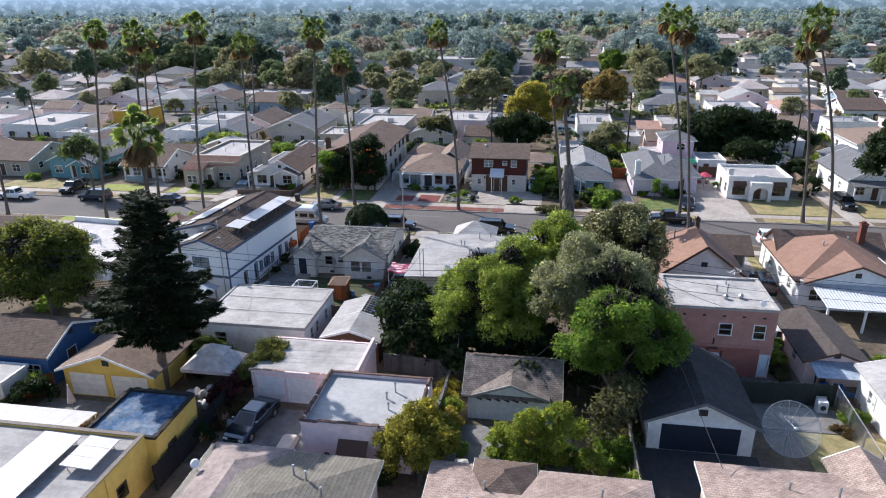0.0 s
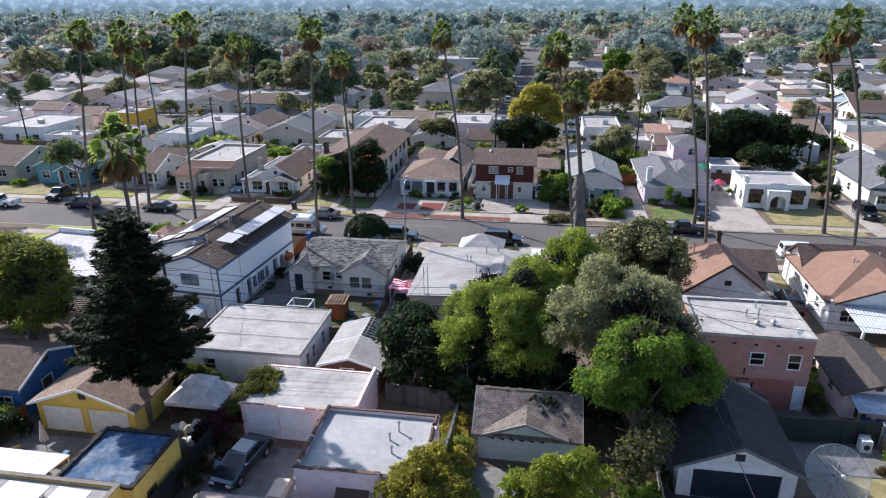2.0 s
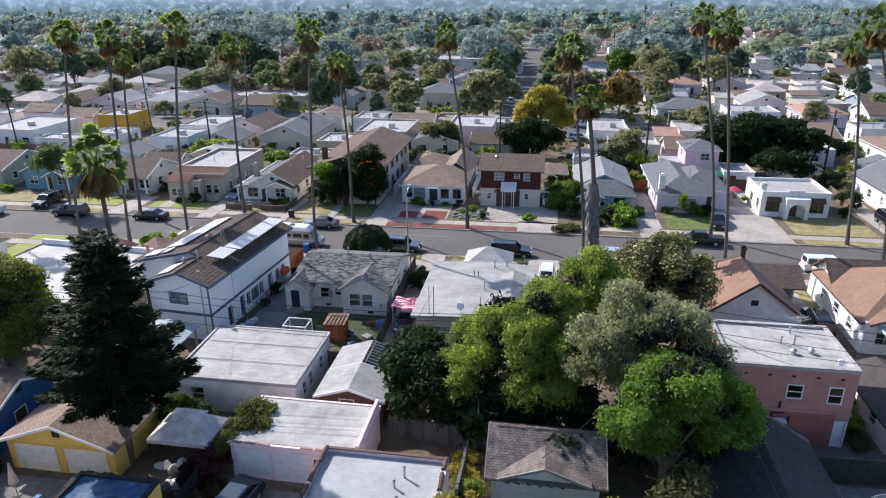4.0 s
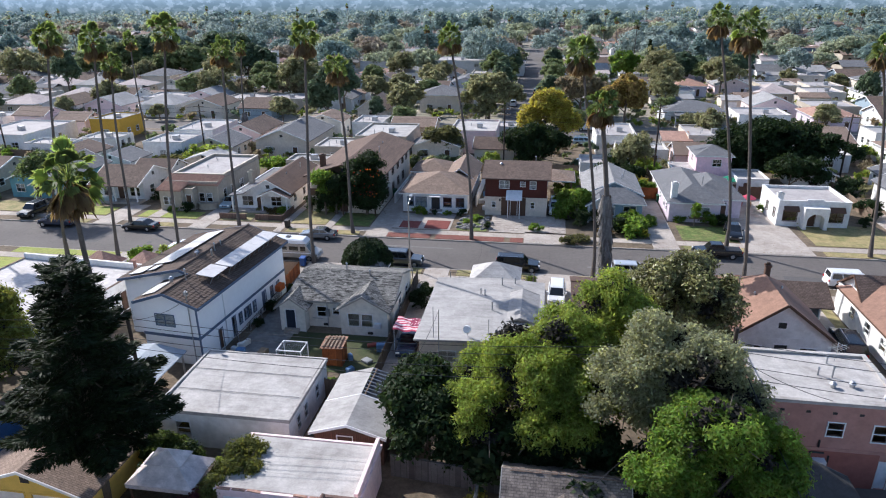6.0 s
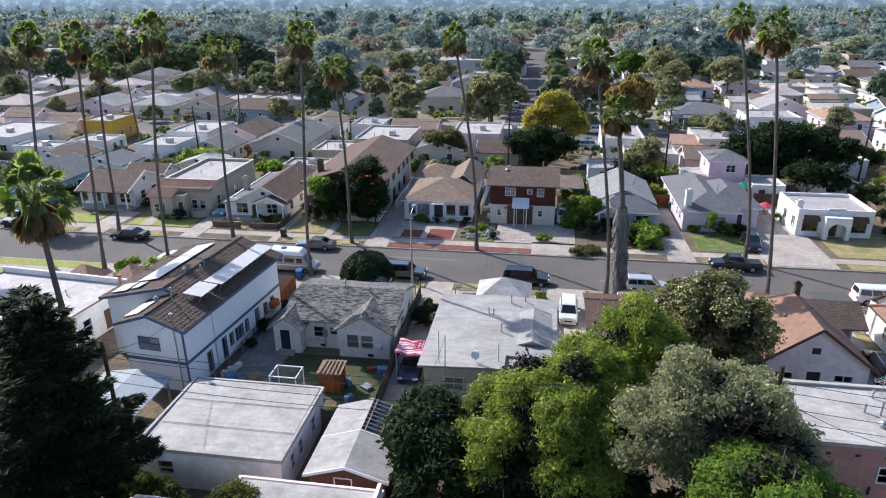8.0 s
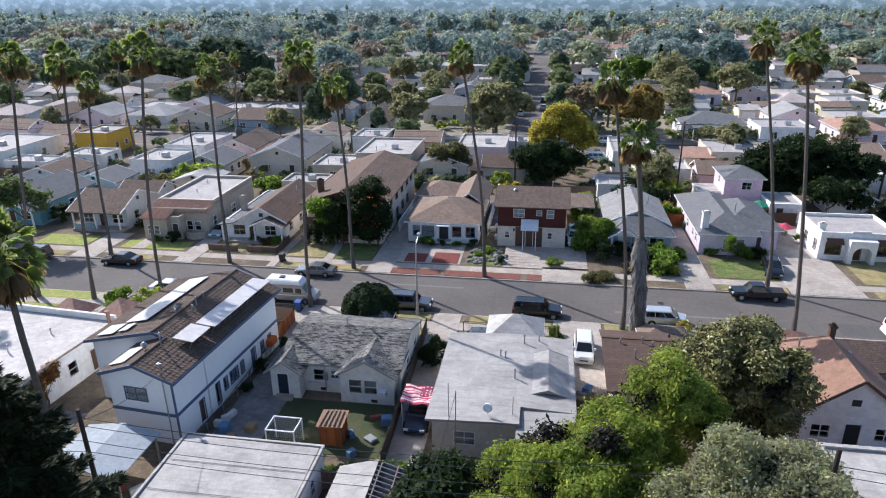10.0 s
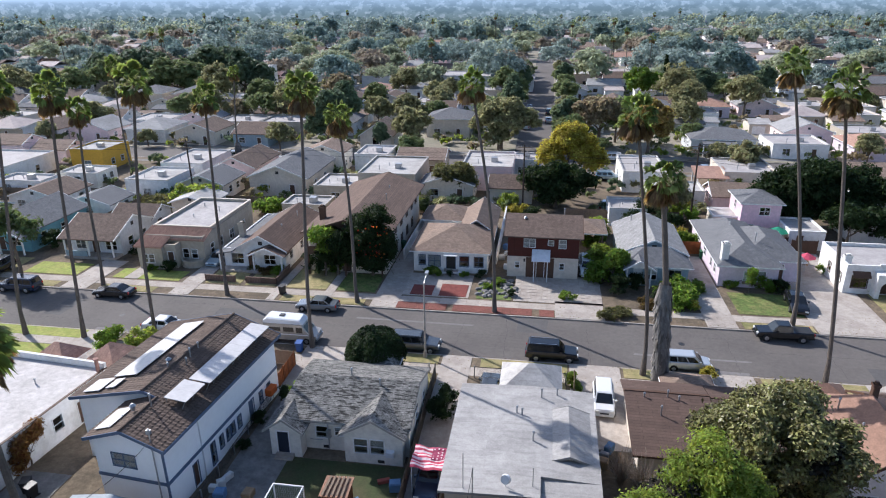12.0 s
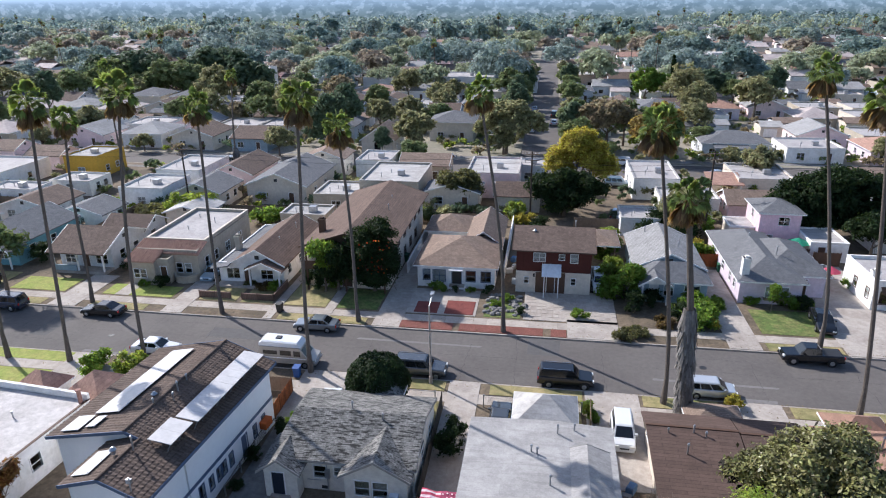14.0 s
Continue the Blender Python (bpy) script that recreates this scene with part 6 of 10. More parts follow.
part("dish_antenna", Geo().tube((-0.1, 7.2, 2.6), (-0.1, 7.2, 3.2), 0.025).tube((-0.1, 7.15, 3.25), (0.0, 7.08, 3.30), 0.28, 0.24, 14).tube((-0.1, 7.15, 3.2), (0.35, 6.8, 3.2), 0.015, n=5), METAL_W, t, "small white dish on the eave")
t = lot(-9.2, -57.5, "tan-roofed bungalow with a small porch hip", group="")
volume(t, 0, 12, 0, 9.4, 2.5, CREAM, [("N", 2, 3, 1, 2, "w"), ("N", 6, 7, 1, 2, "w")])
DUSTY_TAN = surface("dusty_tan_shingle", (0.45, 0.345, 0.29), rough=0.95, mid=0.25, var=0.2, big=0.6, fine=8, col2=(0.32, 0.24, 0.20), rows=("x", 0.14, 0.3))
hip(t, 0, 12, 0, 9.4, 2.5, 0.9, DUSTY_TAN, 0.5)
hip(t, 2.4, 5.6, 6.5, 10.0, 2.7, 0.8, R_BROWN, 0.3)
vents(t, [(9.5, 7.5), (2.2, 5.6), (3.0, 7.2)], 3.1)
t = lot(6.6, -56, "tan-roofed bungalow with crossing hips", group="")
volume(t, 0, 11.5, 0, 10, 2.6, CREAM, [("N", 2, 3, 1, 2, "w"), ("E", 6, 7, 1, 2, "w")])
hip(t, 0, 11.5, 0, 10, 2.6, 1.2, DUSTY_TAN, 0.5)
gable(t, 7.6, 10.6, 7.0, 11.6, 2.6, 0.9, "y", DUSTY_TAN, CREAM)
vents(t, [(4, 8.0), (6.4, 7.6)], 3.2)
vents(t, [(7.0, 6.6)], 3.6, "cap")


# ---- palms ----
STREET_PALM = "tall slender fan palm beside the pavement"
for i, (x, y, cx, h, kw) in enumerate([
        (-57.6, -1.3, -55.2, 25.0, dict(crown=2.4)), (-64.1, 11.1, -62.5, 21.3, dict(crown=2.1)), (-49.6, -1.1, -47.3, 25.8, dict(crown=2.4)),
        (-47.6, 10.5, -47.2, 23.0, dict(crown=2.2)), (-33.4, 0.0, -32.4, 25.3, dict(crown=2.4)), (-31.8, 10.6, -32.65, 21.2, dict(crown=2.4)),
        (-16.1, 10.3, -18.6, 24.6, dict(crown=2.3)), (-1.6, -0.6, -4.15, 23.7, dict(crown=2.4)), (14.9, 11.0, 10.6, 26.4, dict(crown=2.3)),
        (13.8, -0.8, 10.45, 25.9, dict(crown=2.4)), (30.8, 10.4, 27.1, 23.2, dict(crown=2.3)), (29.9, -0.5, 24.4, 26.0, dict(crown=2.4)),
        (-64.2, -1.5, -60.5, 25.3, dict(crown=2.3)), (-80.6, -0.8, -79.0, 23.4, dict(crown=2.3))]):
    fan_palm(x, y, cx, h, STREET_PALM, seed=i, skirt=0.55 + 0.35 * (i % 2), **kw)
fan_palm(-0.6, -3.4, -2.1, 19.3, "fan palm with a shaggy thatched trunk beside the pavement", r=0.28, crown=2.4, skirt=1.0, thatch=9.5, seed=31)
fan_palm(-35.0, -33.6, -35.0, 19.3, "fan palm with a full crown among back yards", crown=2.7, skirt=1.0, seed=32, r=0.19, fronds=38, group="")
fan_palm(-92.0, 60.0, -92.0, 21.0, "tall fan palm behind the houses", crown=2.2, seed=33, group="")
fan_palm(-74.0, 70.0, -73.0, 19.0, "tall fan palm with a grey dead skirt", crown=2.0, seed=34, group="", thatch=4.0)

# ---- large trees near the path ----
# dark conifer with level tiers
t = thing("conifer_tree", pose(-32.9, -39.3, G - 0.05, 0, 3.5, 0) @ Matrix.Diagonal((1.05, 1.05, 1.07, 1)), "tall dark green conifer with drooping tiers in a back yard", "tree")
g = Geo()
limb(g, [(0, 0, 0), (0.1, 0, 5), (0, 0.1, 10), (0, 0, 15.2)], 0.4, 0.06, 10)
V = []
for k in range(18):
    zz = 4.9 + k * 0.60
    reach = (5.4 * (1 - (zz - 1.8) / 15.0) ** 0.8 + 0.3) * (0.6 if k == 0 else 0.85 if k == 1 else 1.0)
    for j in range(7):
        az = k * 1.1 + j * 0.8976 + RNG.normal() * 0.18
        ln = reach * (0.62 + 0.52 * RNG.random())
        d = np.array([math.cos(az), math.sin(az), 0])
        side = np.array([-d[1], d[0], 0])
        rise = 0.10 * ln * (RNG.random() - 0.25)
        tip = d * ln + np.array([0, 0, zz + rise])
        low = d * ln * 0.55 + np.array([0, 0, zz - 0.10 * ln])
        limb(g, [(0, 0, zz), tuple(low), tuple(tip)], 0.07, 0.015, 4)
        m = int(ln * 120)
        u = 0.15 + 0.87 * RNG.random(m) ** 0.75
        base = ((1 - u) ** 2)[:, None] * np.array([0, 0, zz]) + (2 * u * (1 - u))[:, None] * low + (u ** 2)[:, None] * tip
        off = (RNG.random(m) - 0.5)[:, None] * side * (0.30 * ln * np.sin(np.clip(u, 0, 1) * 2.6 + 0.35))[:, None] * 1.5 + RNG.normal(size=(m, 3)) * np.array([0.05, 0.05, 0.07])
        p = base + off
        dirs = d[None] * 0.8 + np.sign((off * side).sum(1))[:, None] * side * 0.7 + RNG.normal(size=(m, 3)) * 0.22 + np.array([0, 0, 0.12])
        dirs /= np.linalg.norm(dirs, axis=1)[:, None]
        w = np.cross(dirs, RNG.normal(size=(m, 3)) * 0.5 + np.array([0, 0, 1]))
        w /= np.linalg.norm(w, axis=1)[:, None]
        s = 0.24 + 0.16 * RNG.random((m, 1))
        V.append(np.stack([p - dirs * s * 0.5, p + w * 0.055, p + dirs * s, p - w * 0.055], 1).reshape(-1, 3))
part("trunk", g, BARK, t)
part("crown", quads_mesh("crown", np.concatenate(V), 4), L_PINE, t)

# leaf colour leans to yellow for the sunlight on this crown
broadleaf(-49.2, -30.8, [(0, 0, 6.0, 4.6, 4.2, 3.8), (3.6, -1.5, 5.0, 2.8, 2.6, 2.8), (-3.5, 1, 5.6, 3, 3, 3.0), (0.9, -0.6, 8.6, 2.9, 2.6, 2.2), (3.0, 0.4, 7.4, 2.2, 2.2, 1.8), (-2.2, 0, 8.0, 2.2, 2.0, 1.8)], leafy("yellowing_leaf", (0.25, 0.28, 0.06), (0.09, 0.13, 0.035), 0.38), "broad leafy tree tinted yellow-green for its sunlit top", 3600, 22, 0.16, lobes=6, dark_core=True)
broadleaf(-7.6, -31.0, [(0, 0, 6.4, 3.6, 3.4, 3.4), (-2.4, -1.6, 4.2, 2.6, 2.6, 3.0), (2.8, 2.6, 7.6, 3.0, 3.0, 2.9), (1.2, -2.2, 5.2, 2.8, 2.6, 3.2), (5.0, 4.6, 9.3, 2.5, 2.5, 2.2), (7.0, 5.0, 7.0, 2.3, 2.2, 2.5), (4.4, 2.6, 6.4, 2.4, 2.2, 2.6), (-3.4, 1.2, 4.6, 2.2, 2.2, 2.6), (0, -1, 2.6, 2.6, 2.2, 2.0), (2.6, 0.4, 3.6, 2.4, 2.2, 2.4), (3.4, -0.5, 6.0, 2.6, 2.4, 2.6), (1.6, 0.8, 8.4, 2.4, 2.2, 2.0)], L_BRIGHT, "bright green feathery tree with a billowing crown", 5400, 34, 0.105, trunk=0.35, droop=0.6, long=2.3, lobes=5, spread=0.32, dark_core=True)
broadleaf(0.4, -33.9, [(0.2, 0, 5.6, 2.6, 2.2, 2.4), (0, 0, 8.8, 3.0, 2.8, 3.2), (2.4, 1.6, 8.0, 2.6, 2.4, 2.8), (-2.4, -0.4, 7.4, 2.4, 2.2, 2.8), (1.6, -1.2, 10.0, 2.2, 2.0, 2.0), (3.6, 0, 6.4, 2.2, 2.2, 2.6)], L_OLIVE, "grey-green tree with fine silvery leaves", 3400, 26, 0.12, trunk=0.3, lobes=5, spread=0.3, dark_core=True)
broadleaf(1.6, -38.0, [(0, 0, 7.4, 2.6, 2.3, 2.4), (-1.9, -0.4, 6.2, 2.0, 2.0, 2.3), (2.4, 0.4, 6.8, 2.0, 2.0, 2.0), (0.4, -0.8, 9.0, 1.8, 1.7, 1.5), (3.8, 1.4, 6.0, 1.5, 1.6, 1.6), (-0.8, 0.2, 4.4, 1.7, 1.6, 1.6), (1.4, 0.6, 4.6, 1.6, 1.6, 1.7)], L_GREEN, "mid-green leafy tree beside the garage", 3600, 30, 0.12, trunk=0.28, droop=0.4, long=2.1, lobes=5, spread=0.3, dark_core=True)
broadleaf(3.2, -18.4, [(0, 0, 6.4, 3.6, 3.4, 3.2), (2.6, -0.8, 6.0, 2.6, 2.6, 2.8), (-2.4, 0.6, 6.2, 2.4, 2.4, 2.6), (0.4, 0.6, 8.2, 2.6, 2.4, 1.8), (0.4, -0.6, 3.4, 3.2, 2.8, 2.6), (-2.6, -1.6, 3.2, 2.2, 2.0, 2.4), (2.8, -1.4, 3.6, 2.2, 2.0, 2.4)], L_MAGN, "dark glossy magnolia tree", 3400, 24, 0.15, trunk=0.3, lobes=6, spread=0.3, dark_core=True)
broadleaf(-14.4, -31.0, [(0, 0, 3.6, 2.3, 2.8, 2.2), (-0.6, 1.8, 4.2, 1.9, 1.9, 1.8), (0.6, -2.0, 3.0, 2.0, 2.0, 2.0)], L_DARK, "dark bushy citrus tree in a back yard", 1700, 16, 0.22, trunk=0.18)
broadleaf(-10.2, -26.0, [(0, 0, 2.6, 1.8, 1.8, 1.8)], L_DARK, "dark bushy tree behind the flat roof", 400, 14, 0.28, trunk=0.15)
# dark-leaved fill under the crowns, added to deepen their shade
broadleaf(-9.6, -33.5, [(0, 0, 2.4, 2.4, 2.0, 2.0), (3.0, 0.6, 2.2, 2.2, 1.8, 2.0)], L_DARK, "dark shrubby tree filling the shade below the crowns", 600, 14, 0.28, trunk=0.15)
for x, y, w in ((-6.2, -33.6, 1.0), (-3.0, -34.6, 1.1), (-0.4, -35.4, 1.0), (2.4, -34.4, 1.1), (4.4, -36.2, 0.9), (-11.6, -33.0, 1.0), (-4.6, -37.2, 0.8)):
    broadleaf(x, y, [(0, 0, 2.0 * w, 1.9 * w, 1.5 * w, 1.9 * w), (0.6, 0.3, 3.4 * w, 1.4 * w, 1.2 * w, 1.4 * w)], L_DARK, "dark undergrowth added to deepen the shade below the trees", 420, 10, 0.2, trunk=0.1, spread=0.3)
# clipped round shrub tree
t = thing("clipped_shrub", pose(-25.7, -4.4, G), "dense clipped dark green shrub tree in a front yard", "shrub")
g = Geo()
limb(g, [(0, 0, 0), (0, 0, 2.4)], 0.2, 0.1, 8)
for i in range(9):
    limb(g, [(0, 0, 0.8), (1.8 * math.cos(i * 0.7), 1.7 * math.sin(i * 0.7), 2.2 + 0.25 * (i % 4))], 0.07, 0.02, 5)
part("trunk", g, BARK, t)
V = []
for count, r0, r1, size in ((15000, 0.90, 1.0, 0.11), (3000, 0.55, 0.88, 0.22)):
    d = RNG.normal(size=(count, 3))
    d /= np.linalg.norm(d, axis=1)[:, None]
    az = np.arctan2(d[:, 1], d[:, 0])
    lump = 1 + 0.035 * np.sin(az * 11) * np.sqrt(np.clip(1 - d[:, 2] ** 2, 0, 1)) + 0.03 * np.sin(az * 5 + d[:, 2] * 4)
    # wide below, rounded above, standing on the ground
    rad = (r0 + (r1 - r0) * RNG.random(count)) * lump
    p = d * rad[:, None] * np.array([2.75, 2.6, 2.55]) + np.array([0, 0, 2.5])
    n = d + RNG.normal(size=(count, 3)) * 0.45
    n /= np.linalg.norm(n, axis=1)[:, None]
    tv = np.cross(n, RNG.normal(size=(count, 3)) * 0.5 + np.array([0, 0, 1]))
    tv /= np.linalg.norm(tv, axis=1)[:, None]
    sv = np.cross(n, tv)
    q = size * (0.6 + 0.8 * RNG.random((count, 1)))
    V.append(np.stack([p - sv * q, p + tv * q * 0.5, p + sv * q, p - tv * q * 0.5], 1).reshape(-1, 3))
part("crown", quads_mesh("crown", np.concatenate(V), 4), L_DARK, t)
# street tree at the east end
broadleaf(43.5, 13.2, [(0, 0, 9, 4.6, 4.6, 4.8), (-2.6, 0.5, 7.2, 3.4, 3.2, 3.6), (2.6, 0, 7.6, 3.4, 3.2, 3.6), (0, 0, 12.4, 3.2, 3.2, 2.8)], L_DARK, "large dark green street tree", 2400, 16, 0.27, trunk=0.4)
broadleaf(-76.2, 12.2, [(-0.6, 0, 7.0, 3.0, 2.6, 2.2), (2.0, -0.4, 6.2, 2.2, 2.0, 1.8), (-3.0, 0, 6.0, 2.4, 2.0, 1.9)], leafy("pale_leaf", (0.16, 0.22, 0.10), (0.10, 0.15, 0.06)), "pale green street tree with an airy crown", 330, 12, 0.26, trunk=0.2)
broadleaf(-32.0, 18.4, [(0, 0, 5.0, 2.9, 2.4, 2.8), (-1.6, 0.2, 3.6, 2.2, 2.0, 2.4), (1.2, 0, 3.4, 2.0, 1.8, 2.4), (0.8, 0.2, 7.2, 1.6, 1.5, 1.5), (-1.6, 0.4, 6.4, 1.5, 1.4, 1.4), (0.2, -0.2, 1.8, 2.4, 1.8, 1.8)], L_DARK, "leafy dark green tree with red blossom before the apartment house", 2600, 18, 0.17, trunk=0.2, lobes=9)
broadleaf(-36.4, 18.0, [(0, 0, 3.2, 2.2, 1.8, 2.6), (1.0, 0.2, 2.4, 1.9, 1.6, 2.2), (-1.2, 0, 2.2, 1.6, 1.5, 2.0)], L_DARK, "dense dark evergreen before the apartment house", 1500, 16, 0.18, trunk=0.18)
broadleaf(-37.8, 17.4, [(0, 0, 5.0, 1.3, 1.2, 1.1), (0.6, 0.2, 3.8, 1.1, 1.0, 1.2)], L_GREEN, "spiky palm-like shrub tree by the porch", 420, 12, 0.24, trunk=0.12, droop=0.8, long=3.4)
V = []
for i in range(45):
    a, r = rnd.uniform(0, 6.28), rnd.uniform(0.3, 2.4)
    x, y, z = -31.9 + r * math.cos(a), 16.6 + rnd.uniform(-0.5, 0.8), rnd.uniform(3.2, 7.4)
    V += [(x - 0.12, y, z), (x, y - 0.06, z + 0.12), (x + 0.12, y, z), (x, y - 0.06, z - 0.12)]
single("blossoms", quads_mesh("blossoms", np.array(V), 4), leafy("orange_blossom", (0.55, 0.12, 0.04), (0.45, 0.10, 0.04)), "orange-red blossoms on the tree before the apartments", "blossom", kind="stuff")
broadleaf(-7.7, 54.8, [(0, 0, 7.6, 4.4, 4.0, 3.8), (3.6, 0.4, 6.6, 3.2, 2.8, 3.0), (0.6, 0, 10.6, 2.6, 2.4, 2.6), (-3.0, 0, 6.4, 2.6, 2.4, 2.8), (2.6, 0, 9.2, 2.2, 2.0, 2.2)], L_YELLOW, "tree turning yellow behind the houses", 2900, 15, 0.22, trunk=0.3)
broadleaf(-9.4, 49.6, [(0, 0, 4.4, 4.6, 3.2, 2.9), (3.4, 0, 4.2, 3.0, 2.6, 2.6), (-3.2, 0.3, 3.8, 2.6, 2.4, 2.4), (0, -1, 2.0, 3.6, 2.4, 1.8)], L_DARK, "dark rounded tree behind the houses", 1700, 14, 0.28, trunk=0.3)
broadleaf(27.5, 45.0, [(0, 0, 5.4, 6.0, 5.0, 3.8), (5.6, 0.5, 5.0, 5.0, 4.2, 3.6), (-4.4, 0, 4.8, 3.8, 3.6, 3.4), (1.0, 0, 8.0, 3.6, 3.2, 1.8), (9, 0, 4.4, 3.6, 3.4, 3.0), (0, -1.6, 2.6, 5.0, 3.2, 2.4), (5.6, -1.4, 2.4, 4.4, 3.0, 2.3), (-4.4, -1, 2.4, 3.0, 2.6, 2.2)], L_DARK, "very broad dark green tree behind the houses", 4200, 14, 0.27, trunk=0.4, lobes=8)
broadleaf(-27.0, 52.5, [(0, 0, 3.4, 3.6, 2.8, 2.6), (2.0, 0, 3.6, 2.2, 2.2, 2.2)], L_SAGE, "rounded grey-green tree in a back yard", 1000, 14, 0.25, trunk=0.25)
broadleaf(-61.0, 82.0 + 7, [(0, 0, 6.5, 4.2, 4.0, 4.2), (1.6, 0, 10, 3.2, 3.2, 3.2), (-2, 0, 4.6, 3, 3, 3)], M_DARK, "tall dark tree across the second street", 1000, 14, 0.5, trunk=0.35)
broadleaf(-21.4, 92.0, [(0, 0, 7.0, 5.2, 4.6, 3.8), (4.4, 0, 6.4, 4.0, 3.6, 3.2), (-3.6, 0, 6.2, 3.4, 3.2, 3.0), (1, 0, 9.4, 3.4, 3, 2)], M_SAGE, "broad sage green tree across the second street", 1200, 14, 0.48, trunk=0.35)
broadleaf(-42.0, 90.5, [(0, 0, 5.0, 4.0, 3.6, 3.2), (2, 0, 6.4, 2.8, 2.6, 2.4)], M_SAGE, "rounded tree across the second street", 700, 14, 0.48, trunk=0.3)
broadleaf(0.6, 99.0, [(0, 0, 7.0, 5.6, 4.6, 3.8), (3.6, 0, 6.4, 3.6, 3.4, 3.2), (-4.0, 0, 6.0, 3.4, 3.2, 3.0)], M_BROWN, "broad tree with bronze leaves", 1100, 14, 0.5, trunk=0.35)
broadleaf(10.4, 90.0, [(0, 0, 6.0, 4.8, 4.0, 4.2), (0.5, 0, 9.0, 3.2, 3.0, 2.6), (-3, 0, 5.4, 3, 2.8, 3.0)], leafy("rusty_olive_leaf", (0.34, 0.26, 0.09), (0.24, 0.20, 0.08), 0.5, face=0.9), "rusty olive tree across the second street", 1100, 14, 0.5, trunk=0.3)
broadleaf(-139, 161, [(0, 0, 7, 8, 6, 6.0), (7, 0, 6.4, 6, 5, 5.0), (-6, 0, 6, 5, 5, 4.6)], M_GREEN, "huge rounded green tree", 1500, 12, 0.7, trunk=0.6, spread=0.5, rough=0.3)
for x, y, k in ((-133, 178, 1.0), (-160, 172, 0.95), (-120, 173, 0.75), (-171, 170, 0.85), (36, 168, 0.6)):
    broadleaf(x, y, [(0, 0, 9 * k, 8 * k, 7 * k, 7.5 * k), (8 * k, 0, 8 * k, 7 * k, 6 * k, 6.5 * k), (-6 * k, 0, 7 * k, 6 * k, 6 * k, 6 * k)], M_DARK, "huge dark green spreading tree", 1300, 12, 0.7, trunk=0.6, spread=0.5, rough=0.3)
broadleaf(17, 166, [(0, 0, 5.5, 5, 4.4, 4.6), (3.6, 0, 5, 4, 3.6, 4)], L_GREEN, "rounded bright green tree among houses", 900, 12, 0.5, trunk=0.4, spread=0.4, rough=0.3)
broadleaf(-2.7, 19.6, [(0, 0, 2.8, 1.5, 1.3, 1.4), (0.6, 0.2, 3.6, 1.1, 1.0, 1.0), (-0.7, 0, 2.2, 1.1, 1.0, 1.1)], L_GREEN, "small leafy green tree beside the grey house", 800, 14, 0.13, trunk=0.1, spread=0.25)
broadleaf(12.6, 18.8, [(0, 0, 2.4, 0.6, 0.6, 0.9), (0.1, 0, 1.4, 0.5, 0.5, 0.6)], L_GREEN, "slender young tree on the front lawn", 160, 10, 0.13, trunk=0.05, spread=0.2)
# cypress
t = thing("cypress_tree", pose(27.0, 178.0, G), "narrow dark green cypress tree", "tree")
part("trunk", Geo().tube((0, 0, 0), (0, 0, 8), 0.2, 0.05), BARK, t)
part("crown", leaf_cloud("crown", [(0, 0, 4, 1.2, 1.2, 4), (0, 0, 8.5, 0.9, 0.9, 4.5)], 500, 10, 0.4, RNG, 0.2), L_DARK, t)

broadleaf(29.6, 36.0, [(0, 0, 3.4, 3.0, 2.4, 2.6), (3.4, 0.6, 3.0, 2.4, 2.2, 2.4)], L_DARK, "dark leafy tree behind the mission house", 600, 14, 0.26, trunk=0.2)
broadleaf(-48.35, -19.9, [(0, 0, 1.9, 0.5, 1.3, 1.4), (0.15, 1.1, 2.3, 0.45, 0.9, 0.9), (0.1, -0.9, 1.1, 0.5, 0.9, 1.0)], leafy("rusty_leaf", (0.36, 0.19, 0.07), (0.22, 0.13, 0.06)), "rust-brown creeper drying on a white wall", 620, 12, 0.12, trunk=0.06, spread=0.2, name="creeper", droop=0.6)


# ---- the second row and the blocks beyond ----
MID = "houses of the blocks beyond"


def simple_house(x, y, w, d, h, wall, roof, kind, label, rise=1.6, wins=True, axis="y", group=MID, doors=True, trim=WHITE_TRIM, coping=None):
    """A house as seen from a distance: walls with openings, roof, windows, door."""
    t = thing("house", pose(x, y, G), label, "house", group)
    holes = []
    if wins:
        n = max(1, int(w / 4.2))
        for i in range(n):
            u = w * (i + 0.5) / n - 0.7
            if doors and i == n // 2 and n > 1:
                holes.append(("S", u + 0.2, u + 1.1, 0.1, 2.15, "d"))
            else:
                holes.append(("S", u, u + 1.4, 0.9, 2.1, "w"))
        for side in ("E", "W"):
            holes += [(side, q, q + 1.0, 1.0, 2.1, "w") for q in (d * 0.25, d * 0.6)]
        if h > 5:
            holes += [(s, u0, u1, v0 + 2.7, v1 + 2.7, "w") for s, u0, u1, v0, v1, k in holes if k == "w"]
    volume(t, 0, w, 0, d, h, wall, holes, trim=trim)
    if kind == "gable":
        gable(t, 0, w, 0, d, h, rise, axis, roof, wall)
    elif kind == "hip":
        hip(t, 0, w, 0, d, h, rise, roof)
    else:
        flat(t, 0, w, 0, d, h, roof, wall, 0.25, coping=coping or R_FLAT)
        vents(t, [(w * 0.4, d * 0.5), (w * 0.3, d * 0.25)], h + 0.05)
        if w > 6:
            part("air_conditioner", Geo().box(w * 0.55, w * 0.55 + 1.1, d * 0.35, d * 0.35 + 1.0, h, h + 0.85), STEEL, t, "grey roof-top air conditioner")
    return t


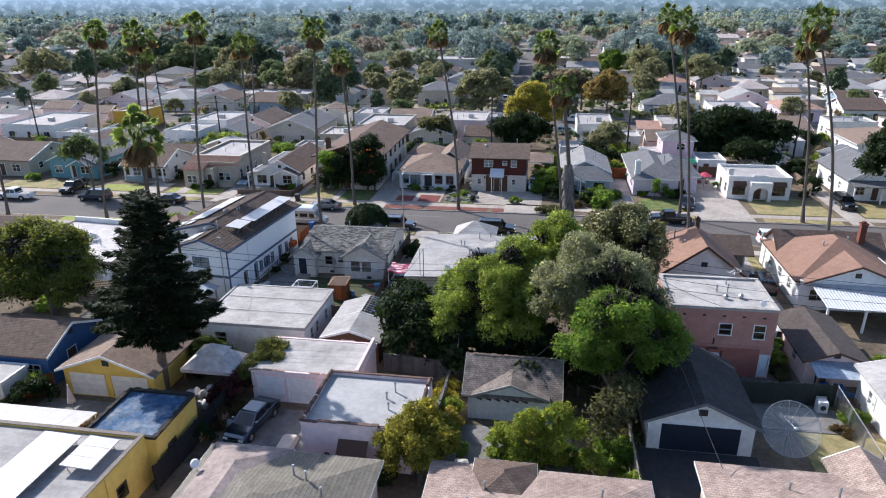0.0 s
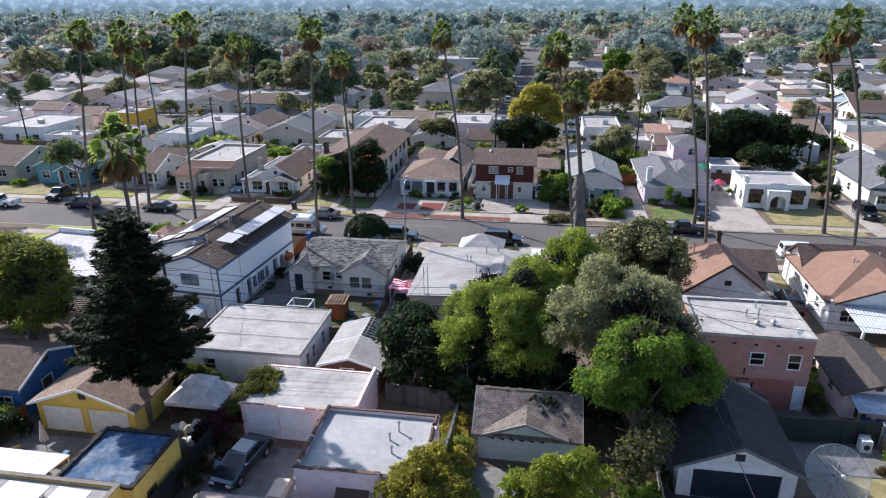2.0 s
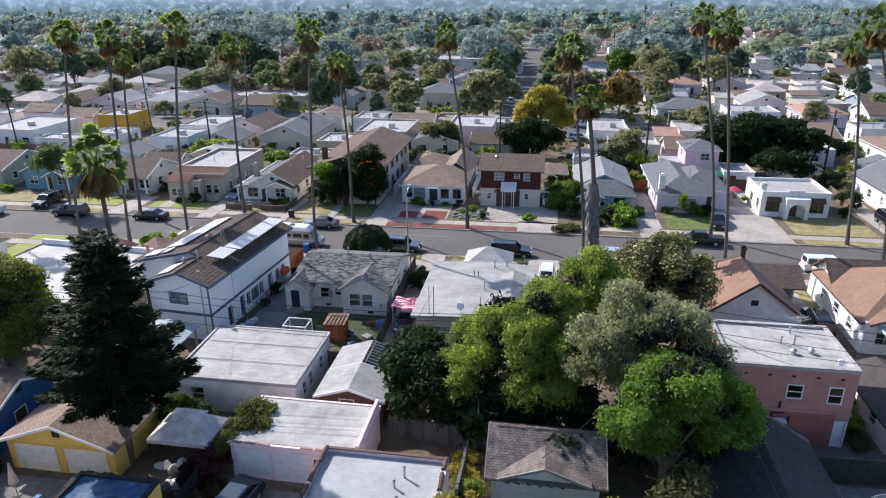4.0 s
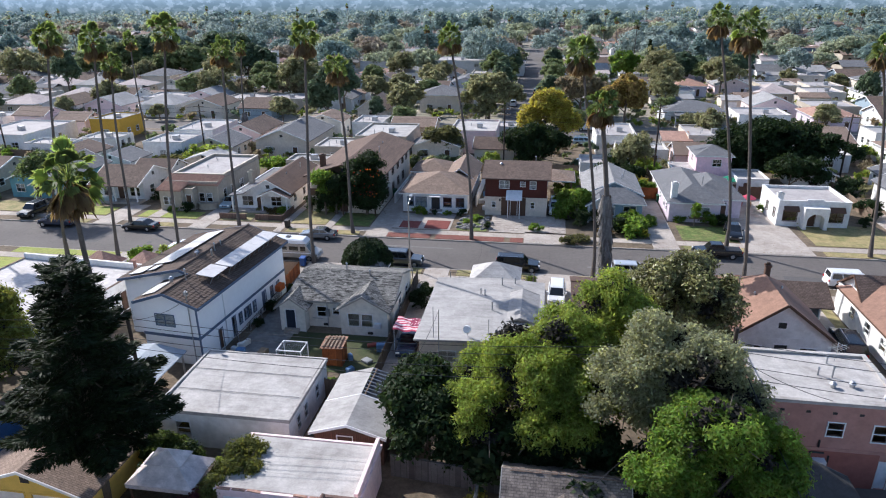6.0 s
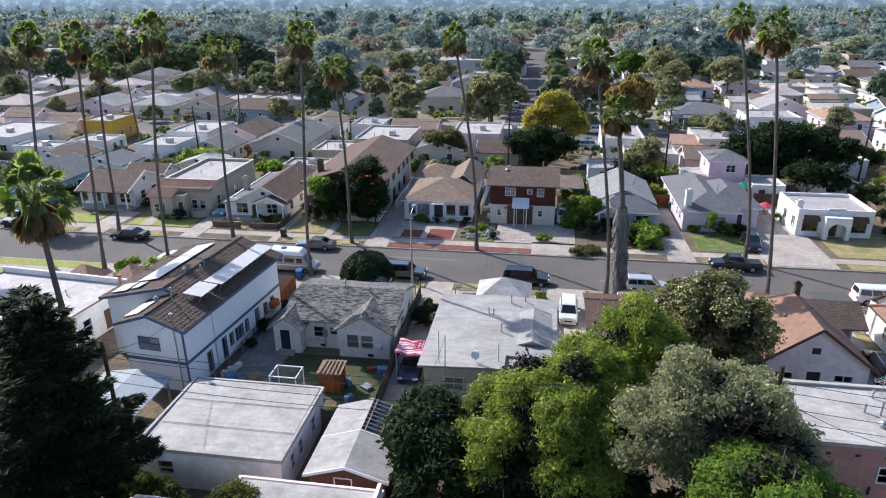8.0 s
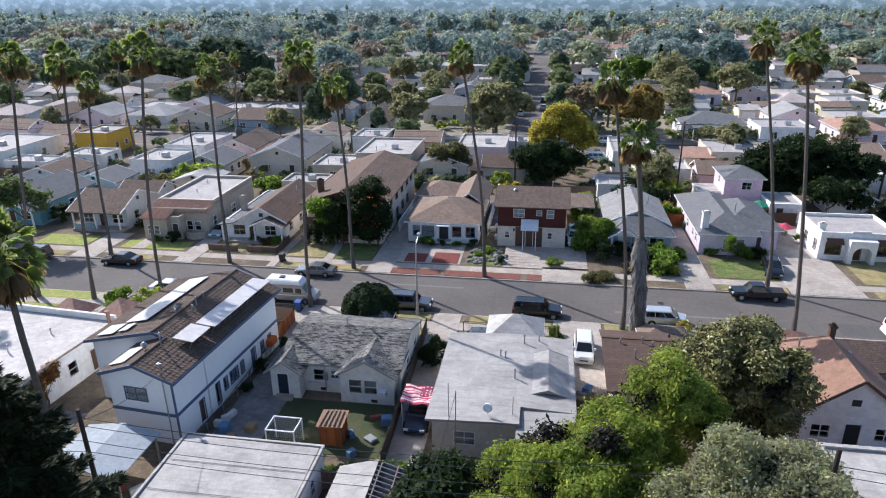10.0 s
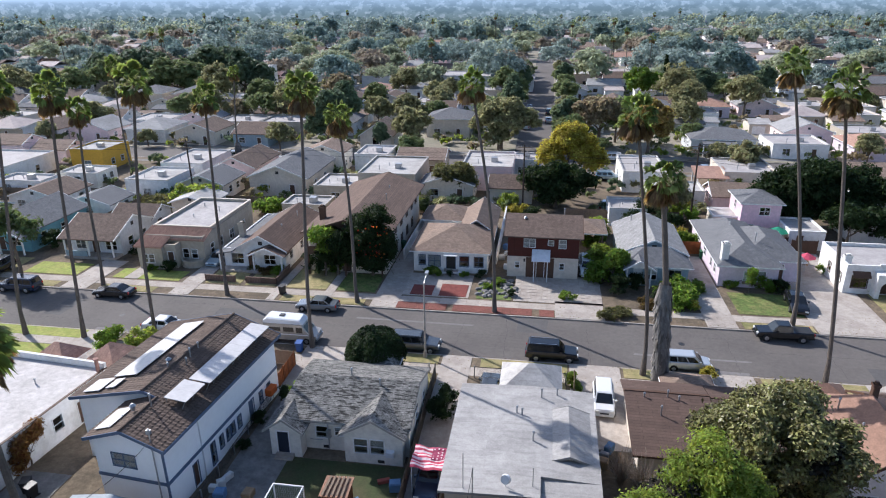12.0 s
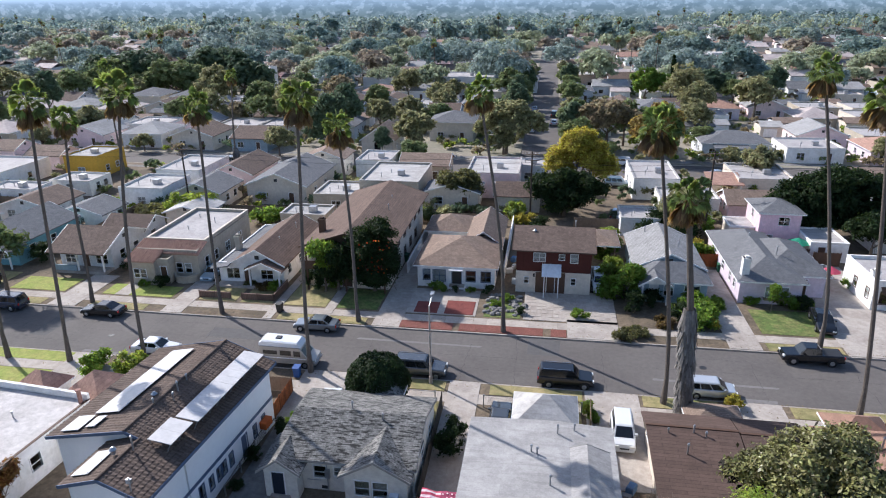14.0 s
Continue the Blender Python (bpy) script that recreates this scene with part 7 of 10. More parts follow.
simple_house(-108, 44.5, 9, 5, 2.6, WHITE, R_WHITE, "flat", "low white flat-roofed back building")
simple_house(-106.6, 62.5, 7.2, 9.0, 4.2, ORANGE, R_FLATG, "flat", "orange-yellow stucco building with a flat roof")
simple_house(-83, 45, 8, 9, 3.4, WHITE, R_FLAT, "flat", "low white flat-roofed back building")
simple_house(-73.5, 46, 8, 8, 2.9, CREAM, R_GREY, "gable", "cream back house with a grey gable roof", 1.5)
simple_house(-83.5, 57, 8.5, 12, 3.4, WHITE, R_WHITE, "flat", "white stucco house with a flat roof")
simple_house(-73, 57.5, 8, 12, 3.1, PINK, R_BROWN, "gable", "pale pink house with a brown gable roof", 1.7)
simple_house(-62.5, 50, 10.5, 15, 3.4, CREAM, R_GREY, "gable", "beige house with a grey gable roof", 2.0)
simple_house(-49.5, 46.5, 7.5, 8, 3.0, BEIGE, R_FLAT, "flat", "grey-beige garage block with a flat roof")
simple_house(-43, 51, 10, 13, 4.2, BEIGE, R_FLAT, "flat", "pinkish beige flat-roofed house")
simple_house(-26, 58, 9, 12, 4.2, PINK, R_FLAT, "flat", "pale pink flat-roofed house with a bay window")
simple_house(-19.2, 68, 7, 6, 3.2, PALEGREY, R_WHITE, "flat", "white garage with a flat roof")
simple_house(2.2, 60, 7.5, 13, 3.5, WHITE, R_WHITE, "flat", "white stucco house with a flat roof behind trees")
simple_house(19.5, 62, 9, 11, 3.4, CREAM, R_WHITE, "flat", "cream stucco house with a flat roof")
simple_house(37, 60, 11, 12, 3.2, CREAM, R_TAN, "gable", "cream house with a tan roof", 1.8, axis="x")
simple_house(52, 48, 12, 14, 3.2, WHITE, R_TAN, "hip", "white house with a tan roof")
simple_house(-124, 48, 13, 16, 3.4, WHITE, R_WHITE, "flat", "white stucco house with a flat roof")
simple_house(-142, 46, 13, 16, 3.4, PINK, R_FLAT, "flat", "pink stucco house with a flat roof")
simple_house(-120, 20, 11, 14, 3.0, CREAM, R_BROWN, "gable", "cream bungalow with a brown roof", 1.9)
simple_house(-136, 20, 11, 14, 3.0, BLUEGREY, R_GREY, "gable", "blue-grey bungalow with a grey roof", 1.9)
simple_house(-98, 36, 9, 8, 2.7, WHITE, R_BROWN, "gable", "small back-yard house with a brown roof", 1.3)
simple_house(-86, 34, 7.5, 6, 2.6, WHITE, R_GREY, "gable", "back-yard garage with a grey roof", 1.2)
simple_house(-69.5, 36.5, 6.5, 5.5, 2.6, CREAM, R_FLAT, "gable", "back-yard garage with a pale roof", 1.0)
simple_house(-51.5, 37.5, 7, 5, 2.5, BEIGE, R_FLATG, "flat", "beige flat-roofed garage in a back yard")
simple_house(-1.5, 41.5, 5.5, 6, 2.5, WHITE, R_WHITE, "flat", "small white back-yard garage")
simple_house(31, 38.5, 6, 5.5, 2.6, WHITE, R_GREY, "gable", "back-yard garage with a grey roof", 1.2)
simple_house(44, 37.5, 7, 6, 2.6, PALEGREY, R_GREY, "gable", "back-yard garage with a grey roof", 1.3)
simple_house(58, 22, 9, 12, 3.1, CREAM, R_TAN, "gable", "cream bungalow with a tan roof", 1.9)
t = simple_house(-53, 87.6, 7.2, 11, 3.4, CREAM, R_TAN, "gable", "cream cottage with an arched front window under its gable", 2.4)
part("arched_window", Geo().box(2.9, 4.3, -0.06, 0, 0.9, 2.4).tube((3.6, -0.06, 2.4), (3.6, 0, 2.4), 0.7, n=16), CAR_GLASS, t)
t = simple_house(19.7, 92, 13.2, 11, 3.3, PALEGREY, R_GREY, "hip", "pale grey bungalow with a dark porch", 1.6)
part("porch_roof", Geo().slab([[(2, -2.4, 2.7), (9, -2.4, 2.7), (9, 0, 3.1), (2, 0, 3.1)]], 0.12), R_GREY, t)
posts(t, [(2.2, -2.2), (5.5, -2.2), (8.8, -2.2)], 2.6)
simple_house(-129, 184, 13, 10, 8.2, WHITE, R_WHITE, "flat", "tall white flat-roofed apartment block")
simple_house(-80, 186, 20, 14, 5.0, PALEGREY, R_WHITE, "flat", "long white-roofed school building")
simple_house(-52, 184, 20, 16, 5.6, PALEGREY, R_WHITE, "flat", "large white-roofed school hall")
simple_house(-30, 187, 13, 14, 4.5, PALEGREY, R_GREY, "hip", "school wing with a grey roof")
t = thing("pergola", pose(14.8, 61, G), "pergola with a red tiled roof", "pergola")
posts(t, [(0.2, 0.2), (5, 0.2), (0.2, 4.6), (5, 4.6)], 2.8, WHITE_TRIM)
part("tiled_roof", Geo().slab([[(-0.2, -0.2, 2.8), (5.4, -0.2, 2.8), (5.4, 5.0, 3.7), (-0.2, 5.0, 3.7)]], 0.14), CLAY, t)

# low flat-roofed houses and garages that close the second row towards its street
R_PINKISH = surface("pinkish_roof_coating", (0.50, 0.43, 0.40), rough=0.9, var=0.14, mid=0.14, big=0.3, fine=6, col2=(0.38, 0.32, 0.30))
R_ASH = surface("ash_grey_roofing", (0.33, 0.325, 0.32), rough=0.9, var=0.16, mid=0.14, big=0.35, fine=6, col2=(0.24, 0.235, 0.23))
infill = random.Random(5)
taken = [(-109, -98, 61, 70.5), (-83.5, -75, 57, 69), (-73, -65, 57.5, 69.5), (-62.5, -52, 50, 65), (-43, -33, 51, 64), (-26, -17, 58, 70), (-19.2, -12, 68, 74), (2.2, 9.7, 60, 73), (19.5, 28.5, 62, 73), (37, 48, 60, 72), (52, 64, 48, 62), (-124, -111, 48, 64), (-142, -129, 46, 62), (14, 21, 60, 67), (-8.5, 0.5, 50, 60)]
for y0, y1 in ((64.5, 74.2), (50.5, 57.0)):
    x = -150.0
    while x < 70:
        w, d = infill.uniform(6.5, 9.5), infill.uniform(6.0, y1 - y0 - 0.3)
        h = infill.choice((3.0, 3.3, 3.6, 4.0)) if y0 > 60 else infill.choice((2.5, 2.7, 2.9))
        yb = y1 - d
        if not any(x < b + 0.8 and x + w > a - 0.8 and yb < q + 0.8 and y1 > p - 0.8 for a, b, p, q in taken):
            wall, word = infill.choice(((WHITE, "white"), (PINK, "pale pink"), (CREAM, "cream"), (OFFWHITE, "off-white"), (BEIGE, "beige"), (PALEGREY, "pale grey")))
            flat_roof = infill.random() < 0.7
            roof = infill.choice((R_PINKISH, R_ASH, R_FLAT, R_WHITE)) if flat_roof else infill.choice((R_TAN, R_GREY, R_BROWN))
            simple_house(x, yb, w, d, h, wall, roof, "flat" if flat_roof else "gable", f"{word} stucco {'house' if h > 2.9 else 'garage'} with a {'flat' if flat_roof else 'gabled'} roof", 1.4, axis=infill.choice("xy"))
        x += w + infill.uniform(0.9, 3.0)

WALLS = [WHITE, CREAM, BEIGE, PALEGREY, PINK, WHITE, CREAM, BLUEGREY, WHITE, LILAC]
ROOFS = [R_BROWN, R_TAN, R_GREY, R_TAN, R_PINKISH, R_BROWN, R_GREY, R_ASH]
WORD = {WHITE.name: "white", CREAM.name: "cream", BEIGE.name: "beige", PALEGREY.name: "pale grey", PINK.name: "pale pink", BLUEGREY.name: "blue-grey", LILAC.name: "lilac",
        R_BROWN.name: "brown", R_TAN.name: "tan", R_GREY.name: "grey", R_FLAT.name: "pale", R_PINKISH.name: "pinkish", R_ASH.name: "ash grey", R_WHITE.name: "white", CLAY.name: "red tiled"}
variants, far_variants = [], []
BUSY = [(-54, -45, 85, 100), (18, 34, 88, 105), (-82, -15, 182, 204), (-131, -114, 180, 200), (-66, -56, 84, 96), (-31, -19, 86, 98), (-47, -37, 86, 96), (-6, 6, 94, 104), (5, 15, 85, 96), (-19, -8.5, 84, 800), (-180, -112, 158, 182), (-142, -124, 182, 202), (10, 24, 160, 172), (28, 44, 162, 176)]


def free(x, y, w, d):
    return not any(x < b[1] and x + w > b[0] and y < b[3] and y + d > b[2] for b in BUSY)


def city_row(y, depth, detailed):
    x = -(y + 82) * 0.96 - 14 + rnd.uniform(0, 6)
    while x < (y + 82) * 0.49 + 12:
        w = rnd.uniform(8.5, 11.5)
        if free(x, y, w, depth) and rnd.random() < 0.93:
            pool = variants if detailed else far_variants
            limit = 14 if detailed else 12
            yy = y + rnd.uniform(-1.2, 1.2)
            if len(pool) < limit:
                kind = rnd.choice(("gable", "hip", "flat", "gable", "hip"))
                wall = WALLS[len(pool) % len(WALLS)]
                roof = rnd.choice((R_FLAT, R_WHITE, R_PINKISH)) if kind == "flat" else (CLAY if len(pool) == 9 else rnd.choice(ROOFS))
                t = simple_house(x, yy, w, depth * rnd.uniform(0.8, 1.0), rnd.choice((2.9, 3.1, 3.3, 4.6 if len(pool) % 6 == 5 else 3.0)), wall, roof, kind,
                                 f"{WORD.get(wall.name, 'pale')} house with a {WORD.get(roof.name, 'grey')} {kind} roof", rnd.uniform(1.3, 2.1), wins=True, axis=rnd.choice("xy"))
                pool.append(t)
            else:
                copy_thing(rnd.choice(pool), pose(x, yy, G))
        x += w + rnd.uniform(2.2, 5.0)


for y in (89, 103, 126, 140, 167):
    city_row(y, 12, True)


# plain houses beyond 180 m, joined by material
far_g = {}


def far_piece(m):
    return far_g.setdefault(m.name, (m, Geo()))[1]


for y in (182, 203, 219, 245, 260, 281, 297, 323, 338, 359, 375, 401, 416, 437, 453):
    x = -(y + 82) * 0.96 - 14 + rnd.uniform(0, 8)
    while x < (y + 82) * 0.49 + 12:
        w, d, h = rnd.uniform(8.5, 13), rnd.uniform(9, 12), rnd.choice((3.0, 3.2, 3.2, 3.4, 4.8))
        if free(x, y, w, 11) and rnd.random() < 0.85:
            wall, rise = rnd.choice(WALLS[:6]), rnd.choice((0, 1.6, 2.0, 1.8, 1.7))
            far_piece(wall).box(x, x + w, y, y + d, 0, h)
            roof = rnd.choice((R_FLAT, R_PINKISH)) if not rise else rnd.choice(ROOFS + [CLAY, R_PINKISH, R_TAN])
            if rise:
                far_piece(roof).slab([[(x - 0.4, y - 0.4, h), (x + w + 0.4, y - 0.4, h), (x + w, y + d / 2, h + rise), (x, y + d / 2, h + rise)], [(x, y + d / 2, h + rise), (x + w, y + d / 2, h + rise), (x + w + 0.4, y + d + 0.4, h), (x - 0.4, y + d + 0.4, h)]], 0.2)
            else:
                far_piece(roof).box(x + 0.3, x + w - 0.3, y + 0.3, y + d - 0.3, h, h + 0.06)
            for u in (0.18, 0.62):
                far_piece(CAR_GLASS).box(x + w * u, x + w * u + 1.4, y - 0.06, y + 0.02, 1.0, 2.2)
        x += w + rnd.uniform(2.5, 7)
for y in (114, 119.5, 152.5, 175, 189, 211, 229, 253, 289, 306, 331, 367, 392, 426, 446):
    x = -(y + 82) * 0.96 - 14 + rnd.uniform(0, 8)
    while x < (y + 82) * 0.49 + 12:
        w, d, h = rnd.uniform(5, 7.5), rnd.uniform(5, 6.5), rnd.choice((2.5, 2.7, 2.9))
        yy = y + rnd.uniform(-2, 2)
        if free(x, yy, w, d) and rnd.random() < 0.7:
            far_piece(rnd.choice(WALLS[:6])).box(x, x + w, yy, yy + d, 0, h)
            roof = rnd.choice(ROOFS + [R_FLAT, R_FLATG])
            far_piece(roof).slab([[(x - 0.3, yy - 0.3, h), (x + w + 0.3, yy - 0.3, h), (x + w, yy + d / 2, h + 0.9), (x, yy + d / 2, h + 0.9)], [(x, yy + d / 2, h + 0.9), (x + w, yy + d / 2, h + 0.9), (x + w + 0.3, yy + d + 0.3, h), (x - 0.3, yy + d + 0.3, h)]], 0.15)
            far_piece(WHITE_TRIM).box(x + w * 0.15, x + w * 0.75, yy - 0.05, yy, 0.1, 2.1)
        x += w + rnd.uniform(3, 12)
for mm, gg in far_g.values():
    single("far_houses", gg, mm, "mass of distant house walls and roofs", "houses", kind="stuff")

# trees of the blocks beyond: a few kinds, copied
kinds = []
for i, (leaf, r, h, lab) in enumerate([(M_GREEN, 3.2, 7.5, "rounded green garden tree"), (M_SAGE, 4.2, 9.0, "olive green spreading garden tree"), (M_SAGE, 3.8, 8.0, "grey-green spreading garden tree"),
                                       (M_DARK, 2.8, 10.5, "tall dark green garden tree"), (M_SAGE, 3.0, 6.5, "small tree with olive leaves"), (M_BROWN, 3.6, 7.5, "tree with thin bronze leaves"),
                                       (M_GREEN, 4.6, 9.0, "large spreading green garden tree"), (M_SAGE, 2.8, 5.5, "small green garden tree in haze-paled colour"), (M_SAGE, 5.0, 10.0, "broad green garden tree in haze-paled colour"), (M_GREEN, 4.0, 8.0, "billowing green garden tree")]):
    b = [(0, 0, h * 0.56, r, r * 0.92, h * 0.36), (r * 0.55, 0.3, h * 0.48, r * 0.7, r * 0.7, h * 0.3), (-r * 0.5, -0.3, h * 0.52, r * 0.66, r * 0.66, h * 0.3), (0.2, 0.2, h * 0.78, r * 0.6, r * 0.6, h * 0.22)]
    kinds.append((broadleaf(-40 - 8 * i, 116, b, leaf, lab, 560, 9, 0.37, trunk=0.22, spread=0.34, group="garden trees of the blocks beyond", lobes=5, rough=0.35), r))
def scatter(rows, pool, gap, jitter, chance):
    for y in rows:
        x = -(y + 82) * 0.96 - 10 + rnd.uniform(0, gap)
        while x < (y + 82) * 0.49 + 10:
            t, r = rnd.choice(pool)
            yy = y + rnd.uniform(-jitter, jitter)
            if rnd.random() < chance and not (-19 - r < x < -8.6 + r and yy > 84):
                s = rnd.uniform(0.8, 1.5)
                c = copy_thing(t, pose(x, yy, G, 0, 0, rnd.uniform(0, 360)))
                c.scale = (s, s, s * rnd.uniform(0.9, 1.15))
            x += gap * rnd.uniform(0.6, 1.4)


scatter((42, 73), kinds, 17, 1.5, 0.14)
scatter((101, 117, 137, 151.5, 164), kinds, 15.0, 2.5, 0.46)

for y in range(90, 240, 11):
    for x in (-21.6, -6.0):
        t, r = rnd.choice([k for k in kinds if k[1] < 4.1])
        if rnd.random() < 0.9:
            copy_thing(t, pose(x + rnd.uniform(-0.8, 1.4) * (1 if x < -10 else -1), y + rnd.uniform(-3, 3), G, 0, 0, rnd.uniform(0, 360)))

# front-yard trees of the second street
yard = random.Random(77)
x = -150.0
while x < 84:
    t, r = yard.choice([k for k in kinds if k[1] < 3.9])
    if not -22 < x < -5:
        s = yard.uniform(0.6, 0.85)
        c = copy_thing(t, pose(x, 85.6 + yard.uniform(-0.6, 0.6), G, 0, 0, yard.uniform(0, 360)))
        c.scale = (s, s, s)
    x += yard.uniform(17, 34)

# trees from 180 to 480 m, joined by kind of leaf
forest = {}
stock = []
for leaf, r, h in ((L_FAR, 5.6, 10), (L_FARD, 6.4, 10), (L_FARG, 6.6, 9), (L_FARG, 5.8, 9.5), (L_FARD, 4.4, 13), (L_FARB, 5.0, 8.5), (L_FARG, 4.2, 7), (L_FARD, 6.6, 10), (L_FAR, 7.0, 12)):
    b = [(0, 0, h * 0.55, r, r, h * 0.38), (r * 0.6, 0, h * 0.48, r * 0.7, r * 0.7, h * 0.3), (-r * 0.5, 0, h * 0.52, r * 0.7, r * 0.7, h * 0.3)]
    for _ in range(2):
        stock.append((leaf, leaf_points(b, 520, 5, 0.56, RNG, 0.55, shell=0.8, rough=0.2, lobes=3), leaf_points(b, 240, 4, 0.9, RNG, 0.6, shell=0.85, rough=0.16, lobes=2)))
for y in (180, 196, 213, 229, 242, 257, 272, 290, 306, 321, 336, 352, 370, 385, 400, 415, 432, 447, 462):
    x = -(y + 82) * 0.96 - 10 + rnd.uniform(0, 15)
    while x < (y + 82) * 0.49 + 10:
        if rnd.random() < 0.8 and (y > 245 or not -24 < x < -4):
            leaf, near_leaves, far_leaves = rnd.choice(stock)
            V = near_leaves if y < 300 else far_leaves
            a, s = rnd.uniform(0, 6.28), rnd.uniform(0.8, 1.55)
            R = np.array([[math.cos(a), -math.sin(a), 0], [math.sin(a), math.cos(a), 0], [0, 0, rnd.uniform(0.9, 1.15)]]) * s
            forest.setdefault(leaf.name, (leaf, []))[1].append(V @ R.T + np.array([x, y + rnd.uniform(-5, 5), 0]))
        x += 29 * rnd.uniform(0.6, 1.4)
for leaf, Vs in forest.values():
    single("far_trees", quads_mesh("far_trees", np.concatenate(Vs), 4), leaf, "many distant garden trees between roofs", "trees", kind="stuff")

# low shrubs between the houses of the blocks beyond, joined by kind of leaf
low = [leaf_points([(0, 0, 0.9, 1.3, 1.1, 1.0), (0.9, 0.3, 0.7, 0.9, 0.9, 0.8)], 22, 6, 0.42, RNG, 0.22) for _ in range(4)]
thicket = {}
for i in range(1500):
    y = rnd.choice((rnd.uniform(36, 74), rnd.uniform(86, 153), rnd.uniform(86, 153), rnd.uniform(163, 230)))
    x = rnd.uniform(-(y + 82) * 0.96, (y + 82) * 0.5)
    if (-19 < x < -8.6 and y > 84) or (y < 44 and -78 < x < 36):
        continue
    leaf = rnd.choice((M_GREEN, M_DARK, M_SAGE, L_BRIGHT, M_BROWN, M_GREEN))
    a, q = rnd.uniform(0, 6.28), rnd.uniform(0.6, 1.3)
    R = np.array([[math.cos(a) * q, -math.sin(a) * q, 0], [math.sin(a) * q, math.cos(a) * q, 0], [0, 0, q]])
    thicket.setdefault(leaf.name, (leaf, []))[1].append(rnd.choice(low) @ R.T + np.array([x, y, G - 0.1]))
for leaf, Vs in thicket.values():
    single("low_shrubs", quads_mesh("low_shrubs", np.concatenate(Vs), 4), leaf, "low garden shrubs between distant houses", "shrubs", kind="stuff")

# beyond 480 m: joined roofs and woods
g = Geo()
far_roofs = {R_FLAT.name: Geo(), R_TAN.name: Geo(), R_GREY.name: Geo()}
MAT = {R_FLAT.name: R_FLAT, R_TAN.name: R_TAN, R_GREY.name: R_GREY}
for i in range(420):
    y = 480 + 150 * rnd.random()
    x = rnd.uniform(-(y + 82) * 0.97, (y + 82) * 0.5)
    w, d, h = rnd.uniform(9, 18), rnd.uniform(9, 14), rnd.choice((3.2, 3.5, 5.5, 7))
    gg = far_roofs[rnd.choice(list(far_roofs))]
    gg.box(x, x + w, y, y + d, 0, h)
    gg.add([(x - 0.4, y - 0.4, h), (x + w + 0.4, y - 0.4, h), (x + w, y + d / 2, h + 1.8), (x, y + d / 2, h + 1.8)], [(0, 1, 2, 3)])
for k, gg in far_roofs.items():
    single("far_rooftops", gg, MAT[k], "mass of distant house walls and roofs", "houses", kind="stuff")


def woods(name, count, y0, y1, leaf, size, label, power=1.0):
    V = []
    for i in range(count):
        y = y0 + (y1 - y0) * RNG.random() ** power
        x = RNG.uniform(-(y + 82) * 0.97, (y + 82) * 0.5)
        r, h = RNG.uniform(3.5, 8.5), RNG.uniform(8, 18)
        m = 75
        d = RNG.normal(size=(m, 3))
        d /= np.linalg.norm(d, axis=1)[:, None]
        p = np.array([x, y, h * 0.58]) + d * np.array([r, r, h * 0.38]) * (0.85 + 0.2 * RNG.random((m, 1)))
        n = d + RNG.normal(size=(m, 3)) * 0.3
        n /= np.linalg.norm(n, axis=1)[:, None]
        tv = np.cross(n, RNG.normal(size=(m, 3)))
        tv /= np.linalg.norm(tv, axis=1)[:, None]
        sv = np.cross(n, tv)
        s = size * (0.6 + 0.7 * RNG.random((m, 1)))
        V.append(np.stack([p - tv * s, p + sv * s * 0.7, p + tv * s, p - sv * s * 0.7], 1).reshape(-1, 3))
    me = quads_mesh(name, np.concatenate(V), 4)
    return single(name, me, leaf, label, "woods", kind="stuff")


woods("far_woods", 320, 480, 632, L_FAR, 1.2, "distant belt of haze-tinted blue-green trees", 1.0)
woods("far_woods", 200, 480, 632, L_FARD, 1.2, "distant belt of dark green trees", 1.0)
woods("far_woods", 150, 480, 632, L_FARG, 1.2, "distant belt of haze-paled green trees", 1.0)
for i in range(46):
    y = rnd.uniform(170, 520)
    x = rnd.uniform(-(y + 82) * 0.95, (y + 82) * 0.5)
    if not -20 < x < -7:
        if i == 0:
            fp = fan_palm(x, y, x + 0.5, 18, "slender distant fan palm", seed=60, fronds=22, group="palms of the far blocks", crown=2.2)
            fp.matrix_basis = Matrix.Translation((0, 0, -0.1)) @ fp.matrix_basis
        else:
            copy_thing(fp, pose(x, y, -0.12, 0, 0, rnd.uniform(0, 360))).scale = (1, 1, rnd.uniform(0.7, 1.2))

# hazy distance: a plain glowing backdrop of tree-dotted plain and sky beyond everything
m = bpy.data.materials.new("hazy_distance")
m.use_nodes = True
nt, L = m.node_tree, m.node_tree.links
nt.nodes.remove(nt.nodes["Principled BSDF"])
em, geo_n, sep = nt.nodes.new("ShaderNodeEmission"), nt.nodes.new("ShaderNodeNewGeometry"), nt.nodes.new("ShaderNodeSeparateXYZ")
L.new(geo_n.outputs["Position"], sep.inputs[0])


def far_noise(sx, sz, shift, lo, hi):
    """Soft-edged flecks, sx and sz to the metre across and up."""
    mp = nt.nodes.new("ShaderNodeMapping")
    mp.inputs["Scale"].default_value, mp.inputs["Location"].default_value = (sx, 0.0, sz), (shift, 0, shift)
    L.new(geo_n.outputs["Position"], mp.inputs[0])
    n = node(nt, "ShaderNodeTexNoise", Scale=1.0, Detail=4.0, Roughness=0.6)
    L.new(mp.outputs[0], n.inputs["Vector"])
    r = node(nt, "ShaderNodeMapRange")
    r.interpolation_type = "SMOOTHSTEP"
    r.inputs[1].default_value, r.inputs[2].default_value = lo, hi
    L.new(n.outputs[0], r.inputs[0])
    return r.outputs[0]


